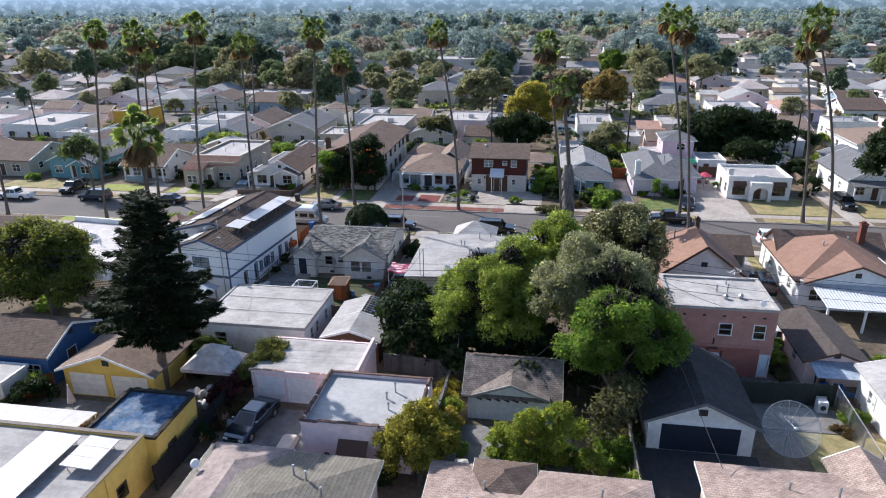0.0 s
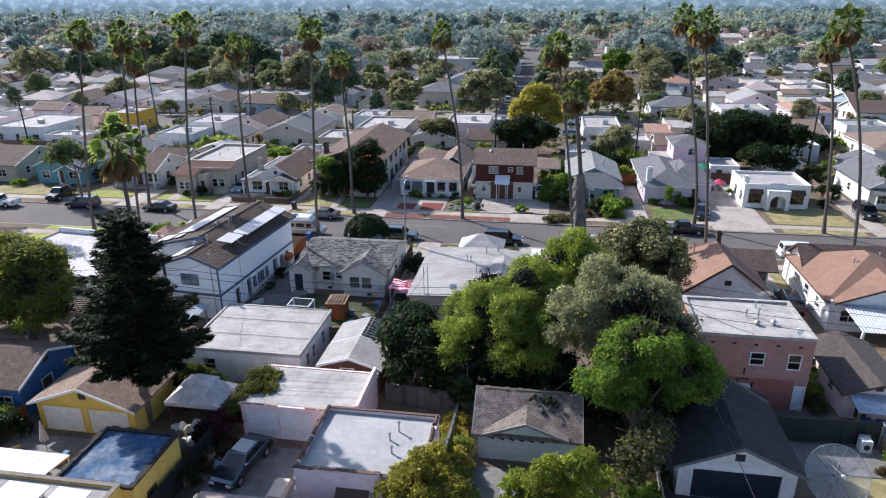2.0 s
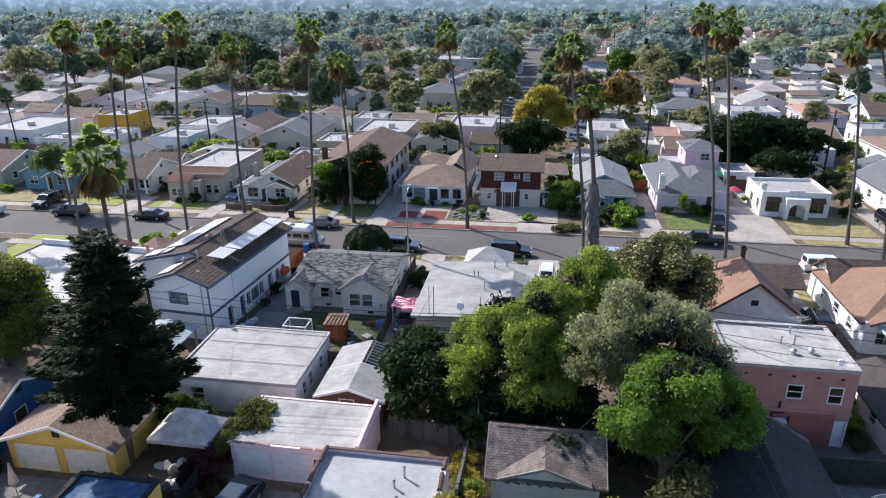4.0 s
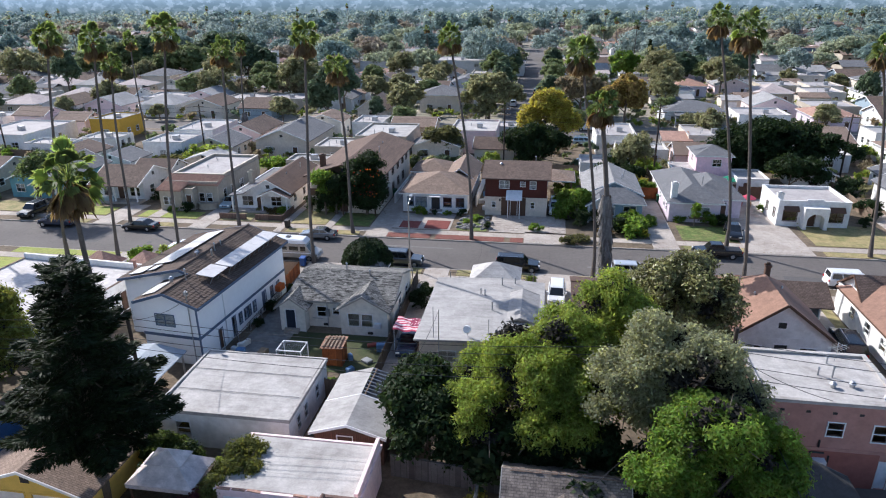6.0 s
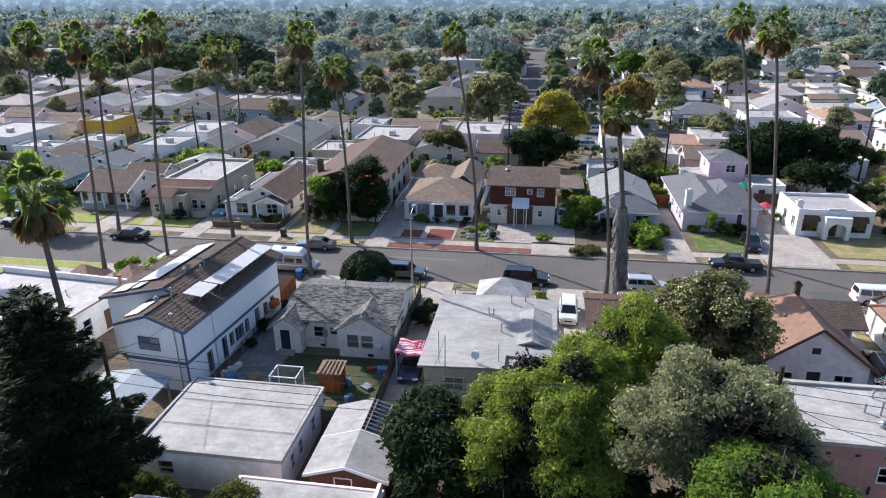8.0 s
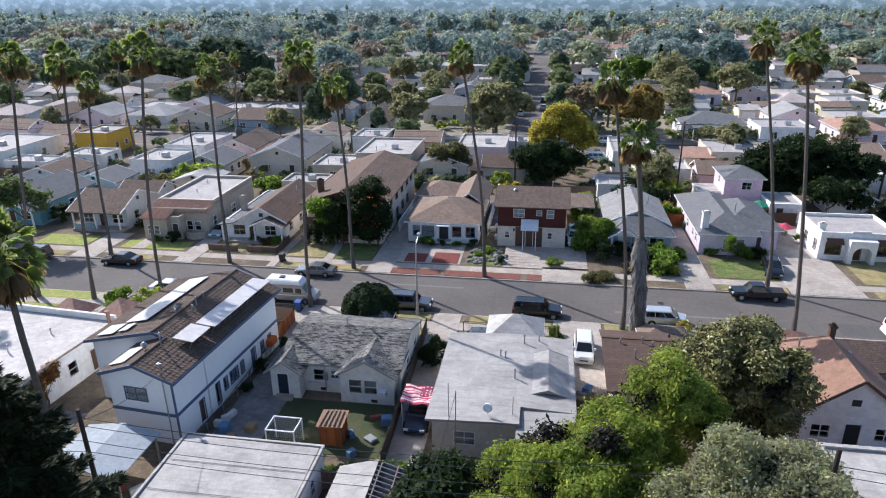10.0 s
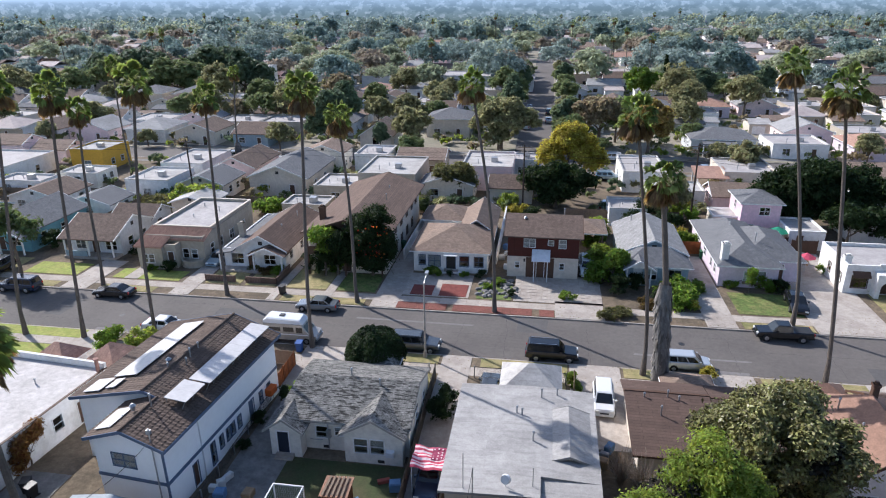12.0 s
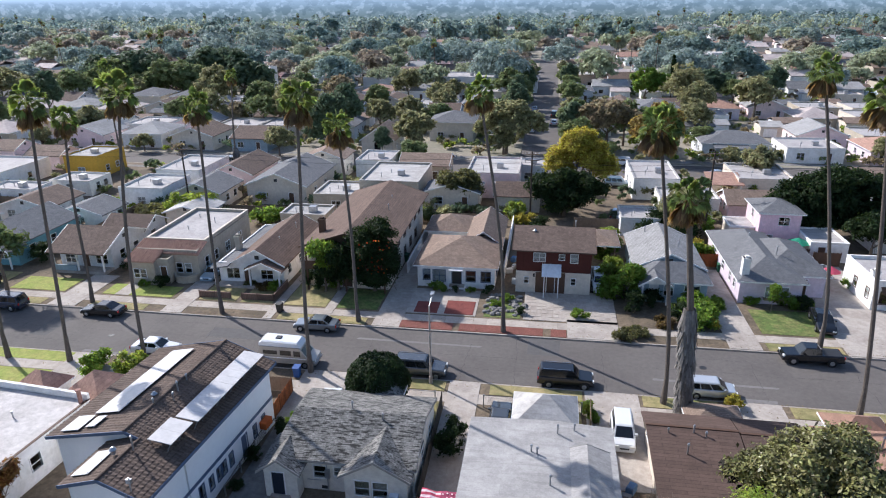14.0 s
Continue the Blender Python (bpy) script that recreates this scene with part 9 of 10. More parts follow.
for x, y, k, s in (
        # front yards across the street
        (-8.0, 14.6, "green", 0.9), (-3.6, 11.0, "sage", 1.25), (-2.4, 11.6, "sage", 1.0), (4.4, 15.0, "green", 2.1), (3.4, 16.4, "green", 1.8), (0.6, 14.2, "dry", 1.3), (2.6, 15.2, "dark", 1.3), (4.6, 16.2, "green", 1.7), (5.4, 14.4, "yellow", 1.0), (4.2, 18.4, "green", 1.8), (-2.6, 17.6, "dark", 1.4),
        (-4.2, 24.0, "bright", 2.0), (-3.4, 20.5, "green", 2.2), (-3.8, 27.5, "bright", 1.6), (0.2, 18.4, "dark", 1.2), (6.8, 19.0, "green", 1.2), (11.2, 20.6, "green", 0.9), (12.8, 21.0, "dark", 0.9), (14.4, 20.4, "green", 1.4), (16.0, 20.0, "dark", 1.0),
        (17.0, 20.6, "green", 0.8), (8.0, 33.0, "green", 2.0), (7.4, 36.5, "yellow", 1.8), (6.4, 39.5, "dark", 2.2), (-14.4, 14.6, "dark", 0.55), (-17.4, 16.2, "green", 0.7), (-16.2, 17.6, "green", 0.8),
        (-24.6, 19.4, "green", 1.0), (-20.6, 19.4, "green", 0.6), (-18.6, 19.6, "dark", 0.7), (-22.3, 19.3, "dark", 0.5), (-58.0, 15.8, "dark", 1.0), (-60.6, 16.2, "green", 0.7), (-66.0, 21.5, "dark", 1.2), (-66.4, 24.0, "green", 1.3),
        (-45.6, 17.6, "dry", 1.1), (-44.0, 17.0, "green", 1.0), (-47.6, 17.8, "sage", 0.8), (-37.8, 18.2, "dark", 1.5), (-39.6, 19.4, "dark", 1.7), (-36.8, 20.0, "green", 1.6), (25.8, 21.6, "green", 0.9), (29.0, 21.6, "dark", 0.6), (34.6, 21.2, "dark", 0.9), (23.8, 26.0, "green", 1.2),
        (31.6, 21.4, "green", 0.6), (36.5, 26.0, "dark", 1.6), (37.5, 34.0, "dark", 2.0), (-92.0, 18.0, "green", 1.2), (-79.0, 22.0, "dark", 1.6), (-77.5, 26, "green", 1.8),
        # behind the houses
        (-73.0, 41.0, "sage", 2.8), (-70.0, 42.0, "bright", 2.9), (-66.6, 41.6, "bright", 3.0), (-63.6, 41.0, "sage", 2.7), (-61.0, 39.0, "dark", 1.7), (-76.0, 42.0, "sage", 2.2), (-55.5, 40.5, "green", 2.4), (-53.8, 42.5, "green", 1.8), (-50.5, 44.6, "dry", 1.5),
        (-15.5, 44.5, "yellow", 1.7), (-17.0, 47.5, "bright", 2.0), (-12.8, 41.0, "dark", 1.6), (-30.0, 43.5, "dark", 1.5), (-3.0, 37.0, "bright", 2.0), (-4.2, 33.0, "green", 1.6), (1.5, 38.5, "dark", 2.0), (4.0, 44.0, "dark", 2.4), (9.0, 48.0, "bright", 2.0), (11.5, 51, "yellow", 1.8), (10.8, 46, "green", 1.8),
        (-84.5, 42.0, "dark", 1.2), (-88, 43, "green", 1.6), (-111, 44, "green", 1.7), (-100, 46, "yellow", 1.2), (24, 52, "green", 2.0), (36, 54, "yellow", 2.2), (46, 56, "dark", 2.4), (49, 44, "green", 2.2),
        # near side of the street
        (-53.4, -2.8, "green", 1.75), (-49.8, -2.9, "bright", 1.8), (-49.0, -4.4, "sage", 1.2), (-18.9, -9.6, "dark", 1.2), (-18.8, -7.6, "dark", 1.0), (4.2, -0.6, "yellow", 0.9), (-8.0, -2.9, "bright", 0.8), (-7.9, -3.9, "green", 0.7), (-32.4, -9.5, "dark", 0.9), (-32.0, -7.6, "green", 0.8),
        (-33.4, -12.5, "dark", 0.7), (-33.2, -16.0, "dark", 0.6),
        # back yards
        (-31.8, -35.4, "yellow", 1.2), (-29.6, -35.6, "dark", 1.3), (-28.0, -36.2, "sage", 1.2), (-26.4, -35.8, "bright", 1.3), (-25.2, -34.9, "green", 1.4), (-24.8, -36.6, "bright", 1.1), (-33.6, -36.4, "dark", 1.6), (-30.6, -37.4, "dark", 1.3), (-27.6, -38.2, "dry", 1.0),
        (-23.2, -24.6, "green", 0.8), (-21.9, -25.4, "dark", 1.0), (-19.3, -23.8, "green", 1.0), (-16.6, -27.0, "dark", 1.6), (-13.4, -25.2, "dark", 1.5), (-12.2, -23.6, "green", 0.9),
        (-10.2, -37.8, "yellow", 1.2), (-10.0, -39.2, "bright", 1.1), (-9.9, -41.0, "yellow", 1.2), (-9.6, -42.6, "bright", 1.1), (-8.8, -43.8, "green", 1.0), (-10.4, -36.2, "yellow", 1.0), (-6.0, -33.9, "dark", 1.5), (-2.0, -34.0, "dark", 1.6), (0.4, -32.5, "dark", 1.7), (3.0, -31.5, "dark", 1.7), (5.4, -35.5, "dark", 1.4),
        (-5.6, -43.4, "bright", 1.3), (-4.4, -44.0, "bright", 1.4), (-2.6, -44.2, "bright", 1.4), (-1.2, -43.6, "green", 1.4), (1.6, -43.0, "green", 1.6), (1.9, -40.6, "sage", 1.5), (2.4, -46.2, "bright", 1.1), (-3.4, -43.2, "yellow", 1.2),
        (-13.0, -47.6, "dark", 1.0), (-43.6, -43.6, "sage", 1.2), (-41.6, -42.8, "dark", 1.4), (-45.4, -45.5, "green", 1.0), (-38.6, -48.9, "sage", 1.0), (-36.4, -49.0, "green", 0.9), (-34.4, -48.8, "sage", 0.9), (-32.2, -43.0, "dark", 0.8), (-31.4, -44.2, "green", 0.7), (-27.0, -42.9, "dry", 1.4), (-25.9, -41.4, "dry", 1.2), (-26.6, -44.6, "dark", 1.0),
        (15.8, -28.5, "bright", 1.3), (16.0, -26.5, "green", 1.2), (15.7, -30.2, "sage", 0.9), (23.6, -33.0, "green", 1.2), (22.0, -35.2, "dark", 1.1), (19.0, -36.4, "green", 1.0), (21.0, -28, "dark", 1.0), (24, -29, "bright", 1.1), (18.9, -20.6, "green", 0.7), (17.9, -37.6, "dry", 0.8),
        (-46.0, -27.0, "dark", 1.6), (-43.5, -28.0, "dark", 1.8), (-42.0, -31.5, "dark", 1.9), (-39.0, -34.5, "dark", 2.0), (-36.5, -35.8, "dark", 1.9), (-52.0, -27.5, "green", 1.8), (-56, -28, "dark", 2.0)):
    shrub(x, y, k, s)
for x, y, n in ((-5.0, -15.6, 70), (-3.6, -16.4, 60)):
    g = Geo()
    for i in range(n):
        a, r, h = rnd.uniform(0, 6.28), rnd.uniform(0.4, 1.7), rnd.uniform(1.0, 3.2)
        mid = (0.45 * r * math.cos(a), 0.45 * r * math.sin(a), h * 0.6)
        limb(g, [(0.1 * math.cos(a), 0.1 * math.sin(a), 0), mid, (r * math.cos(a), r * math.sin(a), h)], 0.025, 0.006, 4)
        for q in range(2):
            b2 = a + rnd.uniform(-0.9, 0.9)
            limb(g, [mid, (mid[0] + 0.6 * math.cos(b2), mid[1] + 0.6 * math.sin(b2), mid[2] + rnd.uniform(0.1, 0.7))], 0.012, 0.004, 4)
    single("bare_shrub", g, surface("dry_twig", (0.27, 0.22, 0.17), rough=0.95, var=0.25), "leafless shrub of bare twigs beside the brown-roofed house", "shrub", m=pose(x, y, G))
# big yellow-green bush in the front yard nearest the start
broadleaf(-11.2, -46.2, [(0, 0, 2.2, 2.2, 2.0, 2.2), (0.6, 0.5, 3.4, 1.8, 1.6, 1.6), (-1.0, -0.3, 1.8, 1.6, 1.5, 1.7), (1.4, 0.2, 2.1, 1.5, 1.4, 1.8)], leafy("olive_green_leaf", (0.46, 0.43, 0.08), (0.22, 0.24, 0.05), 0.48), "large yellow-green bush beside the pink house", 2200, 18, 0.11, trunk=0.12, spread=0.2, name="bush", lobes=8)
broadleaf(-3.6, -44.2, [(0, 0, 2.9, 1.3, 1.0, 1.2), (1.5, 0.4, 3.5, 1.2, 1.0, 1.2), (-1.4, 0, 2.4, 1.0, 0.9, 0.9), (1.0, -0.3, 2.2, 1.1, 0.9, 0.9), (2.4, 0.2, 2.6, 0.9, 0.8, 1.0)], leafy("fresh_leaf", (0.40, 0.46, 0.08), (0.20, 0.27, 0.05), 0.48), "spindly yellow-green tree in front of the garage", 900, 16, 0.10, trunk=0.07, spread=0.25, droop=0.6, long=2.4)
broadleaf(0.2, -45.2, [(0, 0, 1.2, 0.9, 0.8, 1.0)], MATS["fresh_leaf"], "small rounded yellow-green bush", 300, 12, 0.1, trunk=0.05, spread=0.15, name="bush")
g = loft([[(w * c, w * 1.3 * q, z) for c, q in ((1, 0), (0.6, 0.8), (-0.6, 0.8), (-1, 0), (-0.6, -0.8), (0.6, -0.8))] for w, z in ((0.75, 0), (0.8, 0.5), (0.68, 0.95), (0.35, 1.15))])
single("covered_heap", g, surface("pale_cover", (0.62, 0.60, 0.52), rough=0.85, var=0.15, mid=0.2), "heap under a pale weathered cover", "clutter", m=pose(-8.2, -46.0, G))
broadleaf(1.4, -42.0, [(0, 0, 2.8, 1.4, 1.2, 2.0), (0.6, 0.8, 4.0, 1.2, 1.0, 1.4)], L_SAGE, "thin grey-green tree beside the garage", 420, 12, 0.18, trunk=0.1)


# ---- fences and yard walls ----
def fence(x0, y0, x1, y1, h=1.7, kind="board", label="weathered wooden board fence between yards", m=None, z=G):
    t = thing("fence", pose(0, 0, z), label, "fence", "yard fences")
    d = Vector((x1 - x0, y1 - y0, 0))
    n = max(1, round(d.length / 2.4))
    m = m or WOOD
    for i in range(n + 1):
        p = Vector((x0, y0, 0)) + d * i / n
        part("post", Geo().box(p.x - 0.05, p.x + 0.05, p.y - 0.05, p.y + 0.05, 0, h + 0.06), STEEL if kind == "link" else m, t)
    u = d.normalized()
    for i in range(n):
        p, q = Vector((x0, y0, 0)) + d * i / n, Vector((x0, y0, 0)) + d * (i + 1) / n
        if kind == "board":
            # one sheet of boards: a stepped profile with uneven tops
            k = max(2, int((q - p).length / 0.17))
            nrm = Vector((-u.y, u.x, 0))
            pts, faces = [], []
            for j in range(k):
                dep = nrm * (0.012 if j % 2 else -0.012)
                top = h - 0.05 * ((j * 7 + i * 3) % 3) / 2
                for w in (j + 0.02, j + 0.98):
                    c = p.lerp(q, w / k) + dep
                    pts += [c + nrm * 0.012 + Vector((0, 0, 0.04)), c + nrm * 0.012 + Vector((0, 0, top)), c - nrm * 0.012 + Vector((0, 0, top)), c - nrm * 0.012 + Vector((0, 0, 0.04))]
            for j in range(2 * k - 1):
                faces += [(4 * j + e, 4 * j + (e + 1) % 4, 4 * j + 4 + (e + 1) % 4, 4 * j + 4 + e) for e in range(4)]
            faces += [(0, 1, 2, 3), tuple(4 * (2 * k - 1) + e for e in (3, 2, 1, 0))]
            part("panel", Geo().add(pts, faces), m, t)
        elif kind == "wall":
            nrm = Vector((-u.y, u.x, 0)) * 0.09
            part("panel", Geo().add([p + nrm, q + nrm, q - nrm, p - nrm] + [v + Vector((0, 0, h)) for v in (p + nrm, q + nrm, q - nrm, p - nrm)], [(3, 2, 1, 0), (4, 5, 6, 7), (0, 1, 5, 4), (1, 2, 6, 5), (2, 3, 7, 6), (3, 0, 4, 7)]), m, t)
        else:
            g = Geo().tube(p + Vector((0, 0, h)), q + Vector((0, 0, h)), 0.025, n=5)
            step = 0.16
            kk = int((q - p).length / step)
            for j in range(kk):
                a, b = p.lerp(q, j / kk), p.lerp(q, min(1, (j + 5) / kk))
                g.beam(a + Vector((0, 0, 0.05)), b + Vector((0, 0, h)), 0.008, 0.008)
                g.beam(b + Vector((0, 0, 0.05)), a + Vector((0, 0, h)), 0.008, 0.008)
            part("panel", g, m if m is not WOOD else STEEL, t)["kind"] = "stuff"
    return t


GREYWALL = surface("grey_block_wall", (0.17, 0.165, 0.155), var=0.2, fine=8, col2=(0.11, 0.105, 0.1), rows=("x", 0.2, 0.4))
for a in ((-78.2, 24, -78.2, 44), (-65.6, 26, -65.6, 44), (-43.0, 30, -43.0, 44), (-28.9, 40, -28.9, 44), (9.7, 30, 9.7, 44), (36.4, 24, 36.4, 44), (-140, 44, -84, 44), (-65, 44, -50, 44), (-33, 44, -18, 44), (-8, 44, 9, 44), (24, 44, 24, 58)):
    fence(*a)
fence(-17.0, 24, -17.0, 44, 1.6, "wall", "white rendered yard wall", WHITE)
fence(-29.2, 24, -29.2, 40, 1.5, "wall", "white rendered yard wall", WHITE)
fence(-40.8, 24, -40.8, 38, 1.5, "wall", "orange-brown rendered yard wall", surface("terracotta_render", (0.42, 0.17, 0.08), var=0.1))
fence(6.2, 31, 9.6, 31, 1.8, "board", "orange-stained wooden gate across a driveway", ORANGEWOOD)
fence(17.4, 34, 21.4, 34, 1.9, "board", "reddish wooden fence behind the house", BROWNTRIM)
fence(21.6, 33.0, 24.8, 33.0, 1.9, "board", "reddish wooden gate across a driveway", BROWNTRIM)
# brick-pillared front wall
for x0, x1 in ((-52.2, -48.3), (-46.9, -43.0)):
    fence(x0, 14.1, x1, 14.1, 0.8, "wall", "low front wall of brown brick", surface("brown_brick", (0.20, 0.13, 0.10), var=0.2, rows=("x", 0.1, 0.22)))
fence(-43.0, 14.1, -43.0, 18.5, 0.8, "wall", "low front wall of brown brick", MATS["brown_brick"])
fence(-19.9, -23.5, -20.3, -4, 1.6, "board", "dark weathered board fence beside the driveway", surface("dark_boards", (0.10, 0.085, 0.07), rough=0.9, var=0.3))
fence(-33.8, -24.0, -33.8, -9.0, 0.9, "link", "low wire fence beside the passage", DARKMET)
fence(-16.8, -3.3, -8.6, -3.3, 1.2, "link", "low dark wire fence in front of the house", DARKMET)
fence(-29.0, -3.2, -21, -3.2, 1.1, "link", "low wire fence in front of the cottage", STEEL)
fence(-38.6, -3.4, -33.9, -3.4, 1.5, "board", "wooden front fence with open rails", WOOD)
fence(-33.9, -9.0, -33.9, -3.4, 1.5, "board", "orange-brown wooden side fence", ORANGEWOOD)
fence(-8.5, -18, -8.5 + 0.6, -3.2, 1.5, "board", "tan board fence beside the driveway", surface("tan_boards", (0.30, 0.23, 0.15), rough=0.9, var=0.25))
fence(-23.3, -25.9, -20.2, -25.9, 1.6, "board")
fence(-16.2, -33.9, -8.9, -34.6, 1.6, "wall", "grey block wall between back yards", GREYWALL)
fence(-10.7, -47, -10.4, -35, 1.5, "wall", "grey block wall beside the pink house", GREYWALL)
fence(2.9, -49, 2.9, -36, 1.6, "board", "pale wooden fence beside the garage", surface("pale_boards", (0.42, 0.38, 0.33), rough=0.9, var=0.2))
fence(-27.0, -50, -26.5, -38.0, 1.9, "board", "black screened fence beside the yellow building", surface("black_screen", (0.018, 0.018, 0.02), rough=0.85, var=0.2))
fence(11.2, -34.65, 18.5, -34.3, 1.95, "board", "dark screened fence behind the garage", surface("dark_green_screen", (0.03, 0.04, 0.035), rough=0.8, var=0.2))
fence(18.45, -34.4, 18.0, -45, 1.9, "link", "wire mesh fence beside the yard", STEEL)
fence(-45.6, -44.0, -41.6, -40.6, 1.6, "board", "reddish board fence beside the blue house", ORANGEWOOD)
fence(17.6, -24, 17.6, -18, 1.7, "board", "grey board fence between houses", GREYWALL)
fence(9.5, -3.4, 20, -3.4, 0.9, "link", "low white wire fence by the pavement", METAL_W)


# ---- poles, wires and street lamp ----
def utility_pole(x, y, h, label, arms=True):
    t = thing("utility_pole", pose(x, y, G), label, "utility pole")
    part("post", Geo().tube((0, 0, 0), (0, 0, h), 0.17, 0.11, 10), surface("tarred_wood", (0.055, 0.04, 0.032), rough=0.9, var=0.3), t)
    if arms:
        for z in (h - 0.5, h - 1.4):
            part("crossarm", Geo().box(-1.1, 1.1, -0.16, -0.06, z, z + 0.12), WOOD, t)
            for u in (-1.0, -0.5, 0.5, 1.0):
                part("insulator", Geo().tube((u, -0.11, z + 0.12), (u, -0.11, z + 0.28), 0.04, 0.03, 6), METAL_W, t)
    return t


utility_pole(3.8, -32.6, 11.6, "dark weathered utility pole among trees", arms=False)
t = utility_pole(-33.5, -33.2, 10.4, "dark weathered utility pole beside a conifer", arms=False)
for x in (-150, -112, -70, 40, 82):
    utility_pole(x, 44.3, 11, "tall wooden utility pole with crossarms")
utility_pole(-14.6, 46.5, 11, "tall wooden utility pole with crossarms")
utility_pole(11.0, 45.2, 12, "tall wooden utility pole with crossarms")
t = thing("mast", pose(-14.7, -24.0, G), "thin steel mast with guy wire", "mast")
part("post", Geo().tube((0, 0, 0), (0.05, 0, 7.2), 0.05, 0.03, 6), STEEL, t)


def wire(p, q, sag, label="black overhead cable strung between poles", r=0.018):
    p, q = Vector(p), Vector(q)
    g, n = Geo(), 14
    pts = [p.lerp(q, i / n) - Vector((0, 0, sag * 4 * (i / n) * (1 - i / n))) for i in range(n + 1)]
    g.pipe(pts, r)
    single("overhead_cable", g, DARKMET, label, "cable", "overhead cables")


for dz, dy in ((10.0, 0), (9.4, 0.1), (8.6, -0.1), (7.8, 0)):
    wire((-33.5, -33.2 + dy, dz), (3.8, -32.6 + dy, dz + 0.8), 1.0)
    wire((-75, -33.6 + dy, dz), (-33.5, -33.2 + dy, dz), 1.1)
    wire((3.8, -32.6 + dy, dz + 0.8), (48, -32.2 + dy, dz), 1.1)
wire((-14.65, -24.0, 7.2), (-14.6, -32.9, 8.4), 0.2)
wire((3.8, -32.6, 10.6), (7.3, -46.9, 3.5), 0.3, "pale service cable strung to a roof", r=0.022)
wire((3.8, -32.6, 10.4), (-5.6, -40.0, 4.2), 0.5)
wire((3.8, -32.6, 10.0), (10.5, -30.8, 6.3), 0.3)
wire((-33.5, -33.2, 9.8), (-35.0, -24.1, 6.9), 0.4)
for dz in (10.6, 9.8):
    for a, b in ((-150, -112), (-112, -70), (-70, -14.6), (-14.6, 11.0), (11.0, 40), (40, 82)):
        wire((a, 44.3, dz), (b, 44.9, dz), 0.9, r=0.02)

t = thing("street_lamp", pose(-21.9, -0.3, G), "grey concrete street lamp with a single arm", "street lamp")
part("post", Geo().tube((0, 0, 0), (0, 0, 7.8), 0.11, 0.07, 10), CONCRETE, t)
part("arm", Geo().tube((0, 0, 7.7), (0, 1.5, 8.2), 0.045, 0.035, 8), STEEL, t)
part("lamp_head", Geo().box(-0.16, 0.16, 1.3, 1.95, 8.12, 8.3), STEEL, t)
part("base", Geo().tube((0, 0, 0), (0, 0, 0.7), 0.2, 0.16, 10), CONCRETE, t)
t = thing("street_sign", pose(35.2, 13.0, G), "small sign on a thin steel post", "street sign")
part("post", Geo().tube((0, 0, 0), (0, 0, 2.4), 0.03, n=6), STEEL, t)
part("plate", Geo().box(-0.2, 0.2, -0.03, -0.01, 1.9, 2.4), METAL_W, t)


# ---- yard things ----
t = thing("chicken_coop", pose(-28.5, -22.8, G), "white-framed wire coop standing on the grass", "coop")
for x in (0, 2.1):
    for y in (0, 1.6):
        part("post", Geo().box(x - 0.04, x + 0.04, y - 0.04, y + 0.04, 0, 1.9), METAL_W, t)
part("top_frame", rect_ring(-0.04, 2.14, -0.04, 1.64, 0.08, 1.86, 1.94), METAL_W, t)
g = Geo()
for i in range(14):
    u = 2.1 * i / 13
    g.tube((u, 0, 0.02), (u, 0, 1.88), 0.008, n=4).tube((u, 1.6, 0.02), (u, 1.6, 1.88), 0.008, n=4).tube((u, 0, 1.9), (u, 1.6, 1.9), 0.008, n=4)
for i in range(12):
    z = 1.9 * i / 11
    g.tube((0, 0, z), (2.1, 0, z), 0.008, n=4).tube((0, 1.6, z), (2.1, 1.6, z), 0.008, n=4).tube((2.1, 0, z), (2.1, 1.6, z), 0.008, n=4)
part("wire_mesh", g, STEEL, t)
t = thing("shed", pose(-25.0, -21.6, G) @ Matrix.Diagonal((0.76, 0.8, 0.92, 1)), "small rusty orange wooden shed with a shabby roof", "shed")
volume(t, 0, 2.2, 0, 1.9, 1.9, ORANGEWOOD, [("S", 0.7, 1.5, 0.05, 1.7, "d")], door=ORANGEWOOD, trim=ORANGEWOOD)
part("roof", Geo().slab([[(-0.2, -0.2, 1.9), (2.4, -0.2, 2.0), (2.4, 2.1, 2.2), (-0.2, 2.1, 2.1)]], 0.06), surface("rusty_sheet", (0.30, 0.17, 0.11), var=0.35, big=2, fine=6), t)
for i in range(5):
    part("loose_board", Geo().beam((0.1 + i * 0.45, -0.15, 2.03 + 0.02 * i), (0.3 + i * 0.4, 2.0, 2.2 + 0.02 * i), 0.2, 0.03), WOOD, t)
